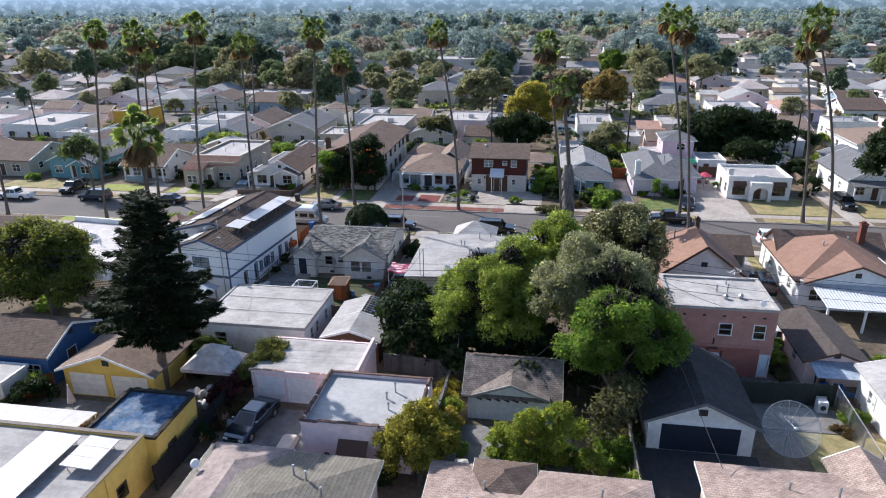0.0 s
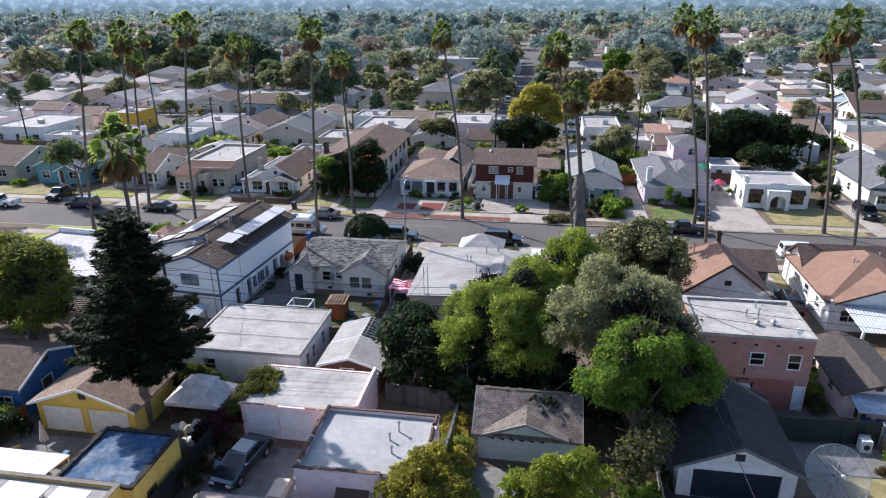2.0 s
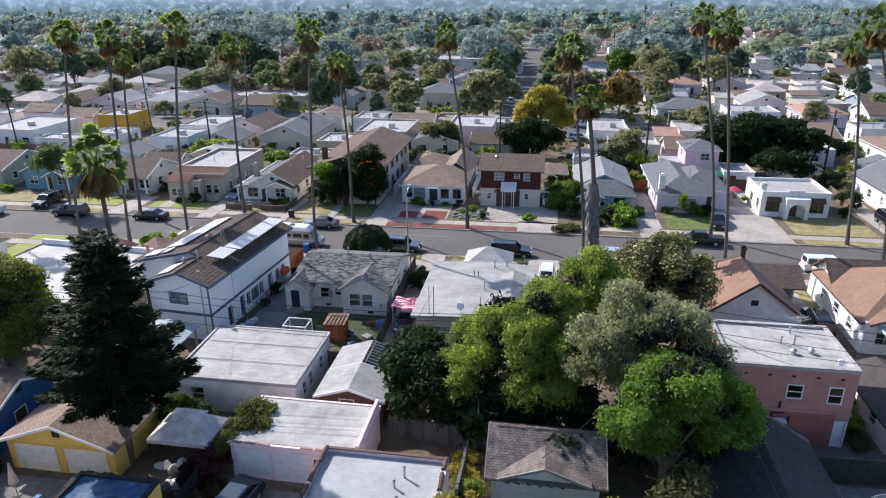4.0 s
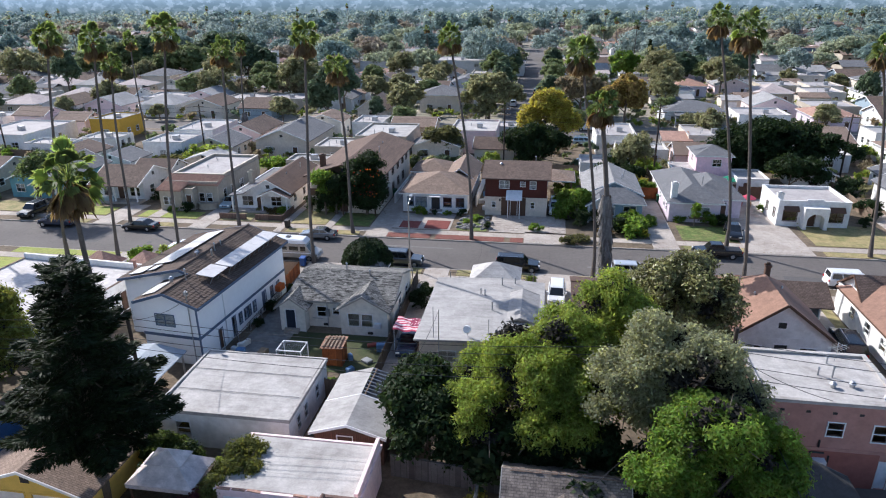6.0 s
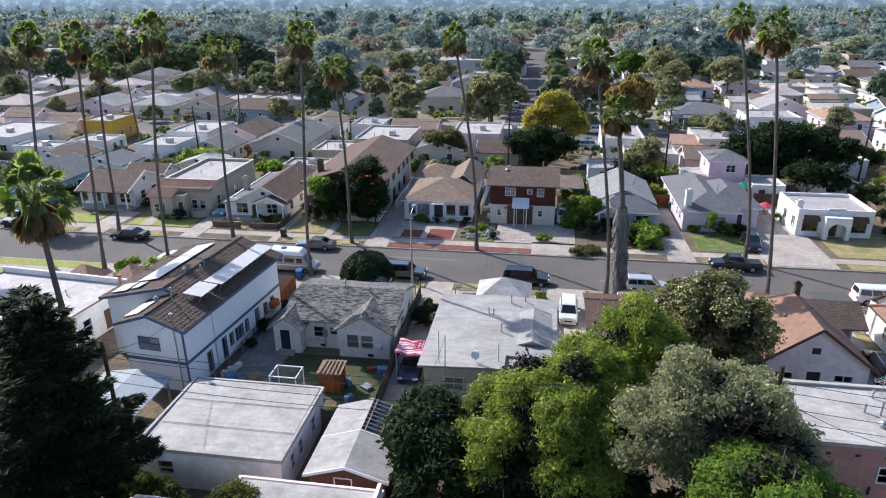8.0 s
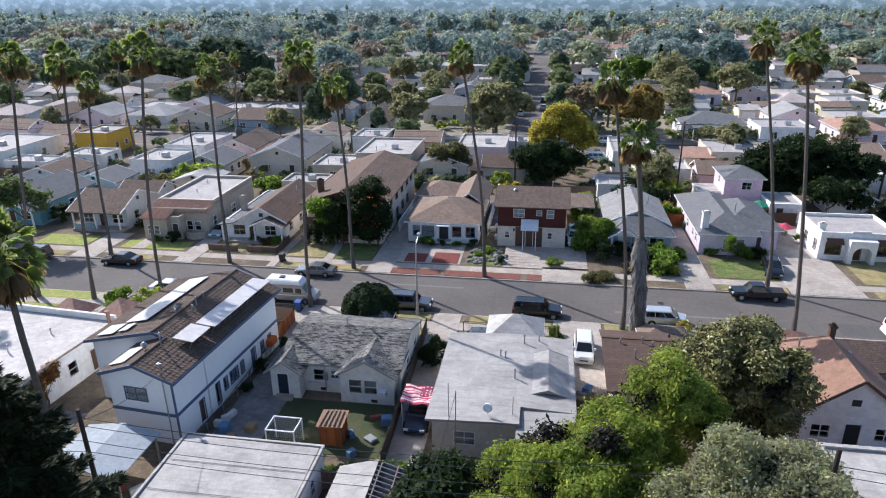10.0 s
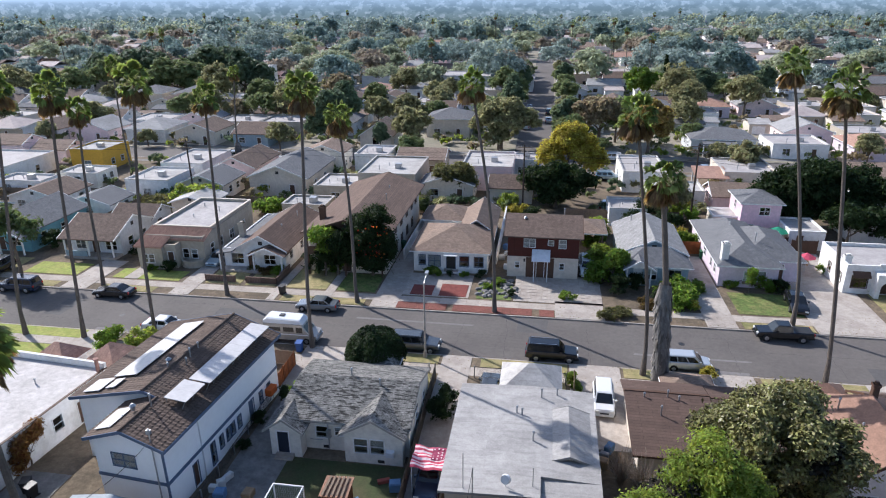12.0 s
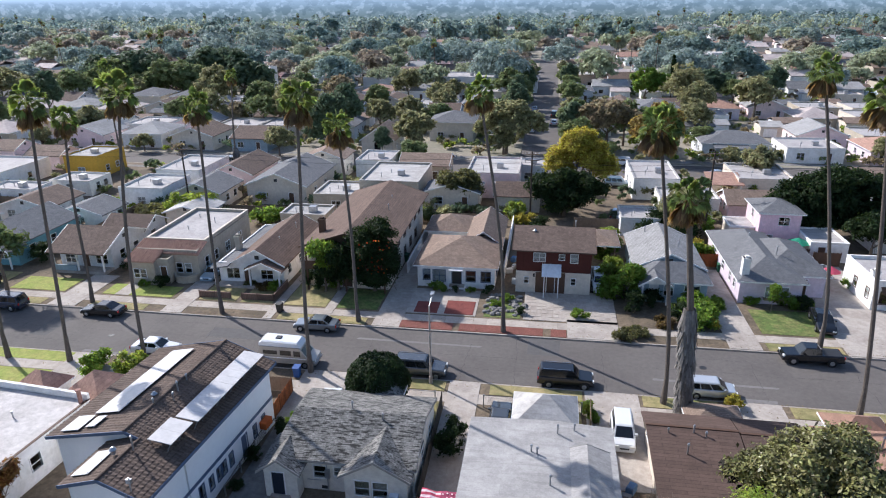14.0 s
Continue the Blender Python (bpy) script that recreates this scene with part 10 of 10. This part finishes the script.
# striped canopy over a car
t = thing("canopy", pose(-19.5, -18.6, G), "sagging canopy of crimson and white striped cloth on posts", "canopy")
RED = surface("red_cloth", (0.50, 0.07, 0.12), rough=0.9, var=0.12)
PALECLOTH = surface("pale_pink_cloth", (0.74, 0.60, 0.62), rough=0.9, var=0.1)
for x in (0, 2.4):
    for y in (0, 2.2):
        part("post", Geo().tube((x, y, 0), (x, y, 2.25), 0.03, n=6), METAL_W, t)
sag = lambda x, y: 2.38 - 0.16 * math.sin(math.pi * (x + 0.1) / 2.6) + 0.07 * math.sin(5 * x + 3 * y) + 0.05 * math.sin(7 * y)
for i in range(13):
    a, b = -0.1 + i * 2.4 / 13, -0.1 + (i + 1) * 2.4 / 13
    g = Geo()
    for k in range(8):
        u, v = -0.1 + k * 2.6 / 8, -0.1 + (k + 1) * 2.6 / 8
        g.slab([[(u, a, sag(u, a)), (v, a, sag(v, a)), (v, b, sag(v, b)), (u, b, sag(u, b))]], 0.015)
    part("stripe", g, RED if i % 2 == 0 else PALECLOTH, t)
g = Geo()
for k in range(4):
    for i in range(5):
        u, v, a, b = 1.2 + k * 0.325, 1.2 + (k + 1) * 0.325, 0.9 + i * 0.28, 0.9 + (i + 1) * 0.28
        g.slab([[(u, a, sag(u, a) + 0.02), (v, a, sag(v, a) + 0.02), (v, b, sag(v, b) + 0.02), (u, b, sag(u, b) + 0.02)]], 0.012)
field = part("corner_field", g, surface("dark_crimson_cloth", (0.28, 0.05, 0.10), rough=0.9, var=0.12), t)
for k in range(4):
    for i in range(4):
        u, a = 1.35 + k * 0.3, 1.05 + i * 0.3
        part("spot", Geo().tube((u, a, sag(u, a) + 0.02), (u, a, sag(u, a) + 0.045), 0.07, n=5), PALECLOTH, field)
# gazebo
t = thing("gazebo", pose(-31.05, -39.35, G) @ Matrix.Diagonal((1.02, 0.82, 1, 1)), "garden gazebo with a two-tiered beige cloth roof", "gazebo")
CLOTH = surface("beige_cloth", (0.66, 0.59, 0.57), rough=0.9, var=0.12, mid=0.15, big=1.2, col2=(0.46, 0.40, 0.385))
for x in (0.1, 3.9):
    for y in (0.1, 3.5):
        part("post", Geo().box(x - 0.05, x + 0.05, y - 0.05, y + 0.05, 0, 2.2), BROWNTRIM, t)
a, b, c, d = (-0.1, -0.1, 2.15), (4.1, -0.1, 2.15), (4.1, 3.5, 2.15), (-0.1, 3.5, 2.15)
k = [(1.1, 1.0, 3.0), (2.9, 1.0, 3.0), (2.9, 2.5, 3.0), (1.1, 2.5, 3.0)]
part("lower_roof", Geo().slab([[a, b, k[1], k[0]], [b, c, k[2], k[1]], [c, d, k[3], k[2]], [d, a, k[0], k[3]]], 0.04), CLOTH, t)
top = (2.0, 1.75, 3.75)
kk = [(0.85, 0.8, 3.12), (3.15, 0.8, 3.12), (3.15, 2.7, 3.12), (0.85, 2.7, 3.12)]
part("upper_roof", Geo().slab([[kk[0], kk[1], top], [kk[1], kk[2], top], [kk[2], kk[3], top], [kk[3], kk[0], top]], 0.04), CLOTH, t)
for x0, x1, y0, y1 in ((-0.1, 4.1, -0.12, -0.09), (4.08, 4.11, -0.1, 3.5)):
    part("valance", Geo().box(x0, x1, y0, y1, 1.85, 2.14), CLOTH, t)
# big mesh dish
t = thing("satellite_dish", pose(13.1, -40.4, G), "large round mesh satellite dish on a post", "satellite dish")
part("post", Geo().tube((0, 0, 0), (0, 0, 1.5), 0.09, n=10), STEEL, t)
R = Matrix.Rotation(radians(52), 4, "X")
bowl = lambda r, a: Vector((0, 0, 1.95)) + R @ Vector((r * math.cos(a), r * math.sin(a), 0.17 * r * r))
MESHM = perforated("dish_mesh", (0.60, 0.61, 0.60), 0.72)
for i in range(16):
    V, F = [], []
    for j in range(6):
        for k in range(4):
            V.append(bowl(0.15 + 1.67 * j / 5, 2 * math.pi * (i + k / 3) / 16))
    for j in range(5):
        for k in range(3):
            F.append((j * 4 + k, j * 4 + 4 + k, j * 4 + 5 + k, j * 4 + 1 + k))
    part("mesh_panel", Geo().add(V, F), MESHM, t)
    a0 = 2 * math.pi * i / 16
    part("rib", Geo().tube(bowl(0.1, a0), bowl(0.9, a0), 0.018, n=5).tube(bowl(0.9, a0), bowl(1.82, a0), 0.014, n=5), STEEL, t)
g = Geo()
for i in range(32):
    g.tube(bowl(1.82, 2 * math.pi * i / 32), bowl(1.82, 2 * math.pi * (i + 1) / 32), 0.02, n=6, caps=False)
part("rim", g, STEEL, t)
for i in range(3):
    a = 2 * math.pi * i / 3
    part("feed_strut", Geo().tube(bowl(1.2, a), Vector((0, 0, 1.95)) + R @ Vector((0, 0, 1.3)), 0.02, n=5), STEEL, t)
part("feed", Geo().tube(Vector((0, 0, 1.95)) + R @ Vector((0, 0, 1.2)), Vector((0, 0, 1.95)) + R @ Vector((0, 0, 1.5)), 0.09, n=8), METAL_W, t)
# umbrellas
t = thing("patio_umbrella", pose(-38.0, -43.2, G), "closed beige patio umbrella", "umbrella")
part("pole", Geo().tube((0, 0, 0), (0, 0, 2.5), 0.03, n=6), STEEL, t)
part("canopy", Geo().tube((0, 0, 1.0), (0, 0, 2.4), 0.3, 0.05, 9), CLOTH, t)
part("base", Geo().tube((0, 0, 0), (0, 0, 0.1), 0.3, n=10), OLD_CONC, t)
t = thing("patio_umbrella", pose(20.6, 35.8, G), "open green patio umbrella behind the house", "umbrella")
GREENC = surface("green_cloth", (0.02, 0.22, 0.13), rough=0.85, var=0.1)
part("pole", Geo().tube((0, 0, 0), (0, 0, 2.6), 0.03, n=6), STEEL, t)
part("canopy", Geo().tube((0, 0, 2.1), (0, 0, 2.75), 1.5, 0.04, 8), GREENC, t)
t = thing("patio_umbrella", pose(21.2, 26.5, G), "open red patio umbrella beside the house", "umbrella")
part("pole", Geo().tube((0, 0, 0), (0, 0, 2.4), 0.03, n=6), STEEL, t)
part("canopy", Geo().tube((0, 0, 2.0), (0, 0, 2.6), 1.1, 0.04, 8), RED, t)


def bin_(x, y, m, label, rz=0):
    t = thing("wheelie_bin", pose(x, y, G, 0, 0, rz), label, "wheelie bin", "wheelie bins")
    part("body", loft([[(-0.24, -0.26, 0.05), (0.24, -0.26, 0.05), (0.24, 0.26, 0.05), (-0.24, 0.26, 0.05)], [(-0.3, -0.34, 1.0), (0.3, -0.34, 1.0), (0.3, 0.34, 1.0), (-0.3, 0.34, 1.0)]]), m, t)
    part("lid", Geo().slab([[(-0.33, -0.38, 1.05), (0.33, -0.38, 1.05), (0.33, 0.36, 1.12), (-0.33, 0.36, 1.12)]], 0.06), m, t)
    for sg in (1, -1):
        part("wheel", Geo().tube((sg * 0.22, 0.3, 0.1), (sg * 0.28, 0.3, 0.1), 0.1, n=10), TYRE, t)


BINS = {"blue": surface("blue_plastic", (0.02, 0.08, 0.28), rough=0.5, var=0.08), "green": surface("green_plastic", (0.02, 0.10, 0.05), rough=0.5, var=0.08), "black": surface("black_plastic", (0.02, 0.02, 0.022), rough=0.5, var=0.08)}
for x, y, c in ((-41.2, 11.6, "black"), (-7.9, -13.2, "black"), (-6.9, -13.4, "black"), (-34.4, -0.9, "blue"), (18.2, -33.0, "blue"), (19.1, -33.1, "blue"), (-8.9, -45.4, "black"), (17.4, 30, "blue"), (9.6, 29.6, "green"), (-30.2, 28, "green"), (-46.5, -22.5, "black"), (-45.8, -22.9, "black")):
    bin_(x, y, BINS[c], f"{c} plastic wheelie bin standing in the yard", rnd.uniform(-20, 20))
# pergola slats behind the white house
t = thing("pergola", pose(-51.0, -29.0, G), "weathered timber pergola with open slats", "pergola")
for x in (0.1, 4.9):
    for y in (0.1, 3.4):
        part("post", Geo().box(x - 0.06, x + 0.06, y - 0.06, y + 0.06, 0, 2.3), WOOD, t)
for x in (0.1, 4.9):
    part("beam", Geo().box(x - 0.06, x + 0.06, -0.2, 3.7, 2.3, 2.48), WOOD, t)
for i in range(10):
    part("slat", Geo().box(-0.2, 5.2, i * 0.38, i * 0.38 + 0.09, 2.48, 2.6), WOOD, t)
# small lean-to with a pale sheet roof behind the two-storey house
t = thing("lean_to", pose(-40.6, -29.4, G), "lean-to with a pale blue-grey sheet roof", "lean-to")
for x in (0.1, 5.0):
    for y in (0.1, 4.4):
        part("post", Geo().box(x - 0.06, x + 0.06, y - 0.06, y + 0.06, 0, 2.4), STEEL, t)
part("roof", Geo().slab([[(-0.2, -0.2, 2.45), (2.6, -0.2, 2.9), (2.6, 4.7, 2.9), (-0.2, 4.7, 2.45)], [(2.6, -0.2, 2.9), (5.3, -0.2, 2.4), (5.3, 4.7, 2.4), (2.6, 4.7, 2.9)]], 0.08), surface("pale_sheet_roof", (0.33, 0.37, 0.41), rough=0.8, var=0.15), t)
part("glazed_side", Geo().box(0.1, 5.0, 0.05, 0.09, 0.1, 2.2), GLASS, t)
# clutter
BOXC = [surface("cardboard", (0.32, 0.22, 0.13), var=0.15), surface("grey_plastic", (0.25, 0.26, 0.27), rough=0.6, var=0.1), surface("faded_blue_tarp", (0.12, 0.22, 0.38), rough=0.8, var=0.15), surface("white_plastic", (0.62, 0.62, 0.6), rough=0.6, var=0.08), surface("faded_red_plastic", (0.32, 0.08, 0.06), rough=0.6, var=0.1)]
LABELS = ["brown cardboard box lying in the yard", "grey plastic crate lying in the yard", "heap under a faded blue tarpaulin", "white plastic tub standing in the yard", "faded red plastic crate in the yard"]
AREAS = [(-34, -30, -22, -18), (-30.5, -25.5, -45, -42.8), (-9.8, -7, -47, -42), (-7.8, -3.2, -46, -43), (17.3, 21, -35, -32.2), (-43, -35, -47.5, -43.5), (-23, -20.6, -24.5, -16), (-40, -35, -31, -27), (-49, -45, -27, -24), (-7.8, -4, -16, -12), (20, 24, 28, 33), (-42, -41, 24, 32), (-16.6, -15.6, 22, 30), (-60, -56, 36, 42), (-82, -78, 30, 40), (5, 9, 30.5, 36), (-6, -4, 26, 30)]
for i in range(104):
    a = AREAS[i % len(AREAS)] if i < 90 else (-29.8, -26.2, -44.6, -41.8)
    x, y, k = rnd.uniform(a[0], a[1]), rnd.uniform(a[2], a[3]), rnd.randrange(5)
    w, d, h = rnd.uniform(0.3, 0.9), rnd.uniform(0.3, 0.8), rnd.uniform(0.25, 0.8)
    g = loft([[(-w / 2, -d / 2, 0), (w / 2, -d / 2, 0), (w / 2, d / 2, 0), (-w / 2, d / 2, 0)], [(-w * 0.53, -d * 0.53, h * 0.85), (w * 0.53, -d * 0.53, h * 0.85), (w * 0.53, d * 0.53, h * 0.85), (-w * 0.53, d * 0.53, h * 0.85)], [(-w * 0.45, -d * 0.42, h), (w * 0.46, -d * 0.44, h * 0.97), (w * 0.45, d * 0.42, h), (-w * 0.45, d * 0.44, h * 0.96)]])
    single("crate" if k in (1, 4) else "box" if k == 0 else "tarpaulin" if k == 2 else "tub", g, BOXC[k], LABELS[k], "clutter", "yard clutter", m=pose(x, y, G - 0.01, 0, 0, rnd.uniform(0, 90)))
t = thing("washing_machine", pose(17.3, -35.0, G), "old white washing machine against the screened fence", "washing machine")
part("body", Geo().box(-0.35, 0.35, -0.32, 0.32, 0.04, 0.92), METAL_W, t)
part("lid", Geo().slab([[(-0.33, -0.3, 0.97), (0.33, -0.3, 0.97), (0.33, 0.2, 0.97), (-0.33, 0.2, 0.97)]], 0.04), WHITE, t)
part("control_panel", Geo().box(-0.35, 0.35, 0.22, 0.32, 0.92, 1.12), STEEL, t)
part("door", Geo().tube((0, -0.33, 0.5), (0, -0.36, 0.5), 0.2, n=16), DARKMET, t)
# awning behind the yellow building
t = thing("awning", pose(-42.5, -49.05, G), "long white sheet awning on thin posts", "awning")
for i in range(6):
    part("roof_sheet", Geo().slab([[(i * 1.52, 0, 2.95), (i * 1.52 + 1.5, 0, 2.95), (i * 1.52 + 1.5, 2.9, 2.6), (i * 1.52, 2.9, 2.6)]], 0.04), SOLAR_BACK, t)
for x in (0.1, 3.0, 6.0, 8.95):
    part("post", Geo().tube((x, 2.8, 0), (x, 2.8, 2.6), 0.035, n=6), METAL_W, t)
part("beam", Geo().box(0, 9.1, 2.76, 2.84, 2.48, 2.57), METAL_W, t)
# small white store beside the blue house
t = thing("shed", pose(-46.6, -43.4, G), "small white boarded store with a flat grey roof", "shed")
volume(t, 0, 3.1, 0, 2.6, 2.1, WHITE, [("S", 1.0, 1.9, 0.05, 1.9, "d")])
flat(t, 0, 3.1, 0, 2.6, 2.3, R_FLAT, WHITE, 0.0)
# spiky yucca
for x, y, sc in ((-42.3, -41.6, 1.0), (-43.0, -40.9, 0.8), (-28.6, -24.6, 0.6)):
    V = []
    for i in range(170):
        a, e, ln = rnd.uniform(0, 6.28), rnd.uniform(0.05, 1.4), rnd.uniform(0.8, 1.3) * sc
        d = Vector((math.cos(a) * math.cos(e), math.sin(a) * math.cos(e), math.sin(e)))
        w = d.cross(Vector((0, 0, 1))).normalized() * 0.05 * sc
        o = Vector((0, 0, rnd.choice((0.5, 0.9, 1.4)) * sc))
        V += [o, o + d * ln * 0.5 + w, o + d * ln - Vector((0, 0, 0.12)), o + d * ln * 0.5 - w]
    t = thing("yucca", pose(x, y, G), "spiky dark green yucca with stiff blades", "shrub")
    part("stem", Geo().tube((0, 0, 0), (0, 0, 1.4 * sc), 0.1 * sc, 0.07 * sc, 7), BARK, t)
    part("blades", quads_mesh("blades", np.array([tuple(v) for v in V]), 4), L_GREEN, t)
# red-leaved shrub beside the gazebo, and things stored under it
broadleaf(-26.7, -40.3, [(0, 0, 1.1, 1.2, 1.0, 1.0), (0.5, 0.8, 1.4, 1.0, 0.9, 0.9), (-0.7, -0.6, 0.9, 0.9, 0.8, 0.8)], leafy("wine_leaf", (0.13, 0.045, 0.05), (0.07, 0.03, 0.032), 0.3), "dark wine-red leafy shrub beside the fence", 500, 12, 0.14, trunk=0.06, spread=0.2, name="bush", lobes=5)
for i in range(18):
    x, y, h = rnd.uniform(-31.0, -28.0), rnd.uniform(-41.8, -39.2), rnd.uniform(0.3, 0.9)
    w, d = rnd.uniform(0.12, 0.35), rnd.uniform(0.12, 0.3)
    g = loft([[(-w, -d, 0), (w, -d, 0), (w, d, 0), (-w, d, 0)], [(-w * 0.9, -d, h * 0.6), (w * 1.1, -d * 0.9, h * 0.55), (w, d, h * 0.7), (-w, d * 0.8, h * 0.6)], [(-w * 0.4, -d * 0.5, h), (w * 0.5, -d * 0.3, h * 0.9), (w * 0.5, d * 0.4, h), (-w * 0.3, d * 0.5, h * 0.95)]])
    single("bundle", g, rnd.choice((WHITE, METAL_W, CREAM, OLD_CONC)), "pale bundle stored beside the gazebo", "clutter", "stored bundles", m=pose(x, y, G, 0, 0, rnd.uniform(0, 180)))
# pale boards laid at the sunlit patch by the pink house
t = thing("board_stack", pose(-20.6, -44.6, G), "pale sheet boards stacked beside the pink house", "boards")
for i in range(4):
    part("board", Geo().box(-0.6 + 0.07 * i, 0.65 - 0.05 * i, -0.9 + 0.04 * i, 0.9, 0.06 + i * 0.07, 0.11 + i * 0.07), CREAM, t)
# rocks of the front rock garden
for i in range(90):
    x, y = rnd.uniform(-18.6, -13.8), rnd.uniform(14.0, 19.0)
    s = rnd.uniform(0.14, 0.42)
    g = loft([[(s * c * rnd.uniform(0.8, 1.1), s * q * rnd.uniform(0.8, 1.1), z * s) for c, q in ((1, 0), (0.5, 0.86), (-0.5, 0.86), (-1, 0), (-0.5, -0.86), (0.5, -0.86))] for z in (0, 0.45)] + [[(s * 0.5 * c, s * 0.5 * q, 0.8 * s) for c, q in ((1, 0), (0.5, 0.86), (-0.5, 0.86), (-1, 0), (-0.5, -0.86), (0.5, -0.86))]])
    single("stone", g, OLD_CONC, "pale garden stone in a rock bed", "stone", "garden stones", m=pose(x, y, G + 0.02))
for i in range(16):
    for j in range(7):
        if (i + j) % 4 != 3:
            patch("paving_stone", -14.0 + i * 0.62, -13.5 + i * 0.62, 14.1 + j * 0.85, 14.8 + j * 0.85, CONCRETE, "irregular pale stone slab in a forecourt", "paving stone", 0.075, 0.06 * ((i * 3 + j) % 3 - 1))

# pavement slabs, each a piece of its own along the stretch that is passed, joined further off
for pv, pa, pb in PAVEMENTS:
    if pa > 40:
        continue
    me = Geo().box(0, 1.485, pa + 0.01, pb - 0.01, 0.0, 0.018).mesh("slab")
    me.materials.append(surface("slab_concrete", (0.41, 0.36, 0.31), rough=0.9, var=0.12, big=0.4, fine=14, mid=0.12, col2=(0.30, 0.26, 0.22), objrand=0.09))
    for i in range(-66, 36):
        ob = part("slab", me, MATS["slab_concrete"], pv)
        ob.matrix_basis = pose(i * 1.5, 0, G)

# rounded clipped hedge behind the gazebo
broadleaf(-31.2, -35.2, [(0, 0, 1.2, 2.3, 1.1, 1.2), (1.4, 0, 1.1, 1.3, 1.0, 1.1), (-1.4, 0, 1.0, 1.2, 1.0, 1.0)], leafy("hedge_leaf", (0.12, 0.17, 0.04), (0.08, 0.12, 0.03)), "rounded clipped green hedge behind the gazebo", 1500, 12, 0.1, trunk=0.1, spread=0.1, name="hedge", lobes=12)
# creeper spilling over the pink garage's roof
broadleaf(-25.2, -37.4, [(0, 0, 2.2, 1.2, 2.2, 1.2), (0.9, 0.6, 2.8, 1.2, 1.6, 0.5), (-0.6, -1.2, 1.6, 1.0, 1.4, 1.2)], leafy("creeper_leaf", (0.17, 0.19, 0.05), (0.10, 0.12, 0.035)), "tangled creeper spilling over a garage roof", 900, 12, 0.11, trunk=0.06, spread=0.25, name="creeper", droop=0.6)
# cracks and repairs of the carriageway
TAR = surface("tar_seal", (0.055, 0.052, 0.05), rough=0.85, var=0.15)
PATCHED = surface("newer_asphalt", (0.105, 0.1, 0.098), rough=0.9, var=0.14, big=0.5, fine=24)
PALEWEAR = surface("pale_worn_asphalt", (0.19, 0.18, 0.172), rough=0.92, var=0.16, big=0.6, fine=20)


def crack(x, y, dx, dy, n, wd):
    """A wandering sealed crack, one flat ribbon."""
    L0, R0 = [], []
    for i in range(n + 1):
        px, py = x + dx * i / n + rnd.uniform(-0.12, 0.12) * (dy != 0), y + dy * i / n + rnd.uniform(-0.1, 0.1) * (dx != 0)
        k = wd * rnd.uniform(0.5, 1.2)
        o = (k, 0) if abs(dy) > abs(dx) else (0, k)
        L0.append((px - o[0], py + o[1], 0.006))
        R0.append((px + o[0], py - o[1], 0.006))
    m = len(L0)
    single("crack_seal", Geo().add(L0 + R0, [(i, m + i, m + i + 1, i + 1) for i in range(m - 1)]), TAR, "dark sealed crack in the asphalt", "road crack", kind="structure")


for x in (-84, -76.5, -68, -61.2, -54, -46.5, -41, -29, -19.5, -14.4, -6.2, 1.2, 7.4, 16.8, 24.5, 31, 40):
    crack(x, 0.9, rnd.uniform(-0.5, 0.5), rnd.uniform(5, 8.8), 14, 0.013)
for x, y, ln in ((-80, 5.2, 24), (-55.5, 5.3, 20), (-34, 5.2, 30), (-3, 5.25, 26), (24, 5.2, 20), (-62, 8.0, 14), (-26, 2.9, 15), (0, 7.6, 17), (-70, 2.6, 12)):
    crack(x, y, ln, 0.05, 40, 0.012)
for x0, x1, y0, y1, mm in ((-47, -40.5, 5.4, 7.4, PATCHED), (-13.5, -10.2, 6.2, 9.4, PATCHED), (19, 24.5, 1.0, 3.6, PATCHED), (-66, -63.8, 3.2, 7.2, PATCHED), (-31, -18, 6.9, 7.3, PALEWEAR), (-2, 9, 3.1, 3.5, PALEWEAR), (4.5, 8.2, 0.5, 1.3, PALEWEAR), (-58, -54, 0.5, 1.2, PALEWEAR)):
    single("road_patch", Geo().add([(x0, y0 + 0.05, 0.004), (x1 - 0.2, y0, 0.004), (x1, y1 - 0.1, 0.004), (x0 + 0.15, y1, 0.004)], [(0, 1, 2, 3)]), mm, "patched rectangle of asphalt", "road patch", kind="structure")
for x, y in ((-24.0, 4.6), (3.0, 6.0), (-57, 4.2)):
    single("manhole_cover", Geo().tube((0, 0, -0.02), (0, 0, 0.012), 0.33, n=18), DARKMET, "round iron manhole cover in the road", "manhole cover", m=pose(x, y, 0))
# fallen leaves and litter on pavements and gutters
V = []
for i in range(2600):
    y = rnd.choice((rnd.uniform(-3.6, 0.9), rnd.uniform(9.6, 14.2), rnd.uniform(9.8, 10.3), rnd.uniform(0.2, 0.8)))
    x, a, q = rnd.uniform(-80, 45), rnd.uniform(0, 6.28), rnd.uniform(0.04, 0.10)
    z = 0.012 if 0.42 < y < 10.05 else G + 0.06
    c, s_ = math.cos(a) * q, math.sin(a) * q
    V += [(x - c, y - s_, z), (x + s_ * 0.5, y - c * 0.5, z + 0.02), (x + c, y + s_, z), (x - s_ * 0.5, y + c * 0.5, z + 0.015)]
single("fallen_leaves", quads_mesh("fallen_leaves", np.array(V), 4), L_BROWN, "scattered dry leaves along the kerb", "leaves", kind="stuff")
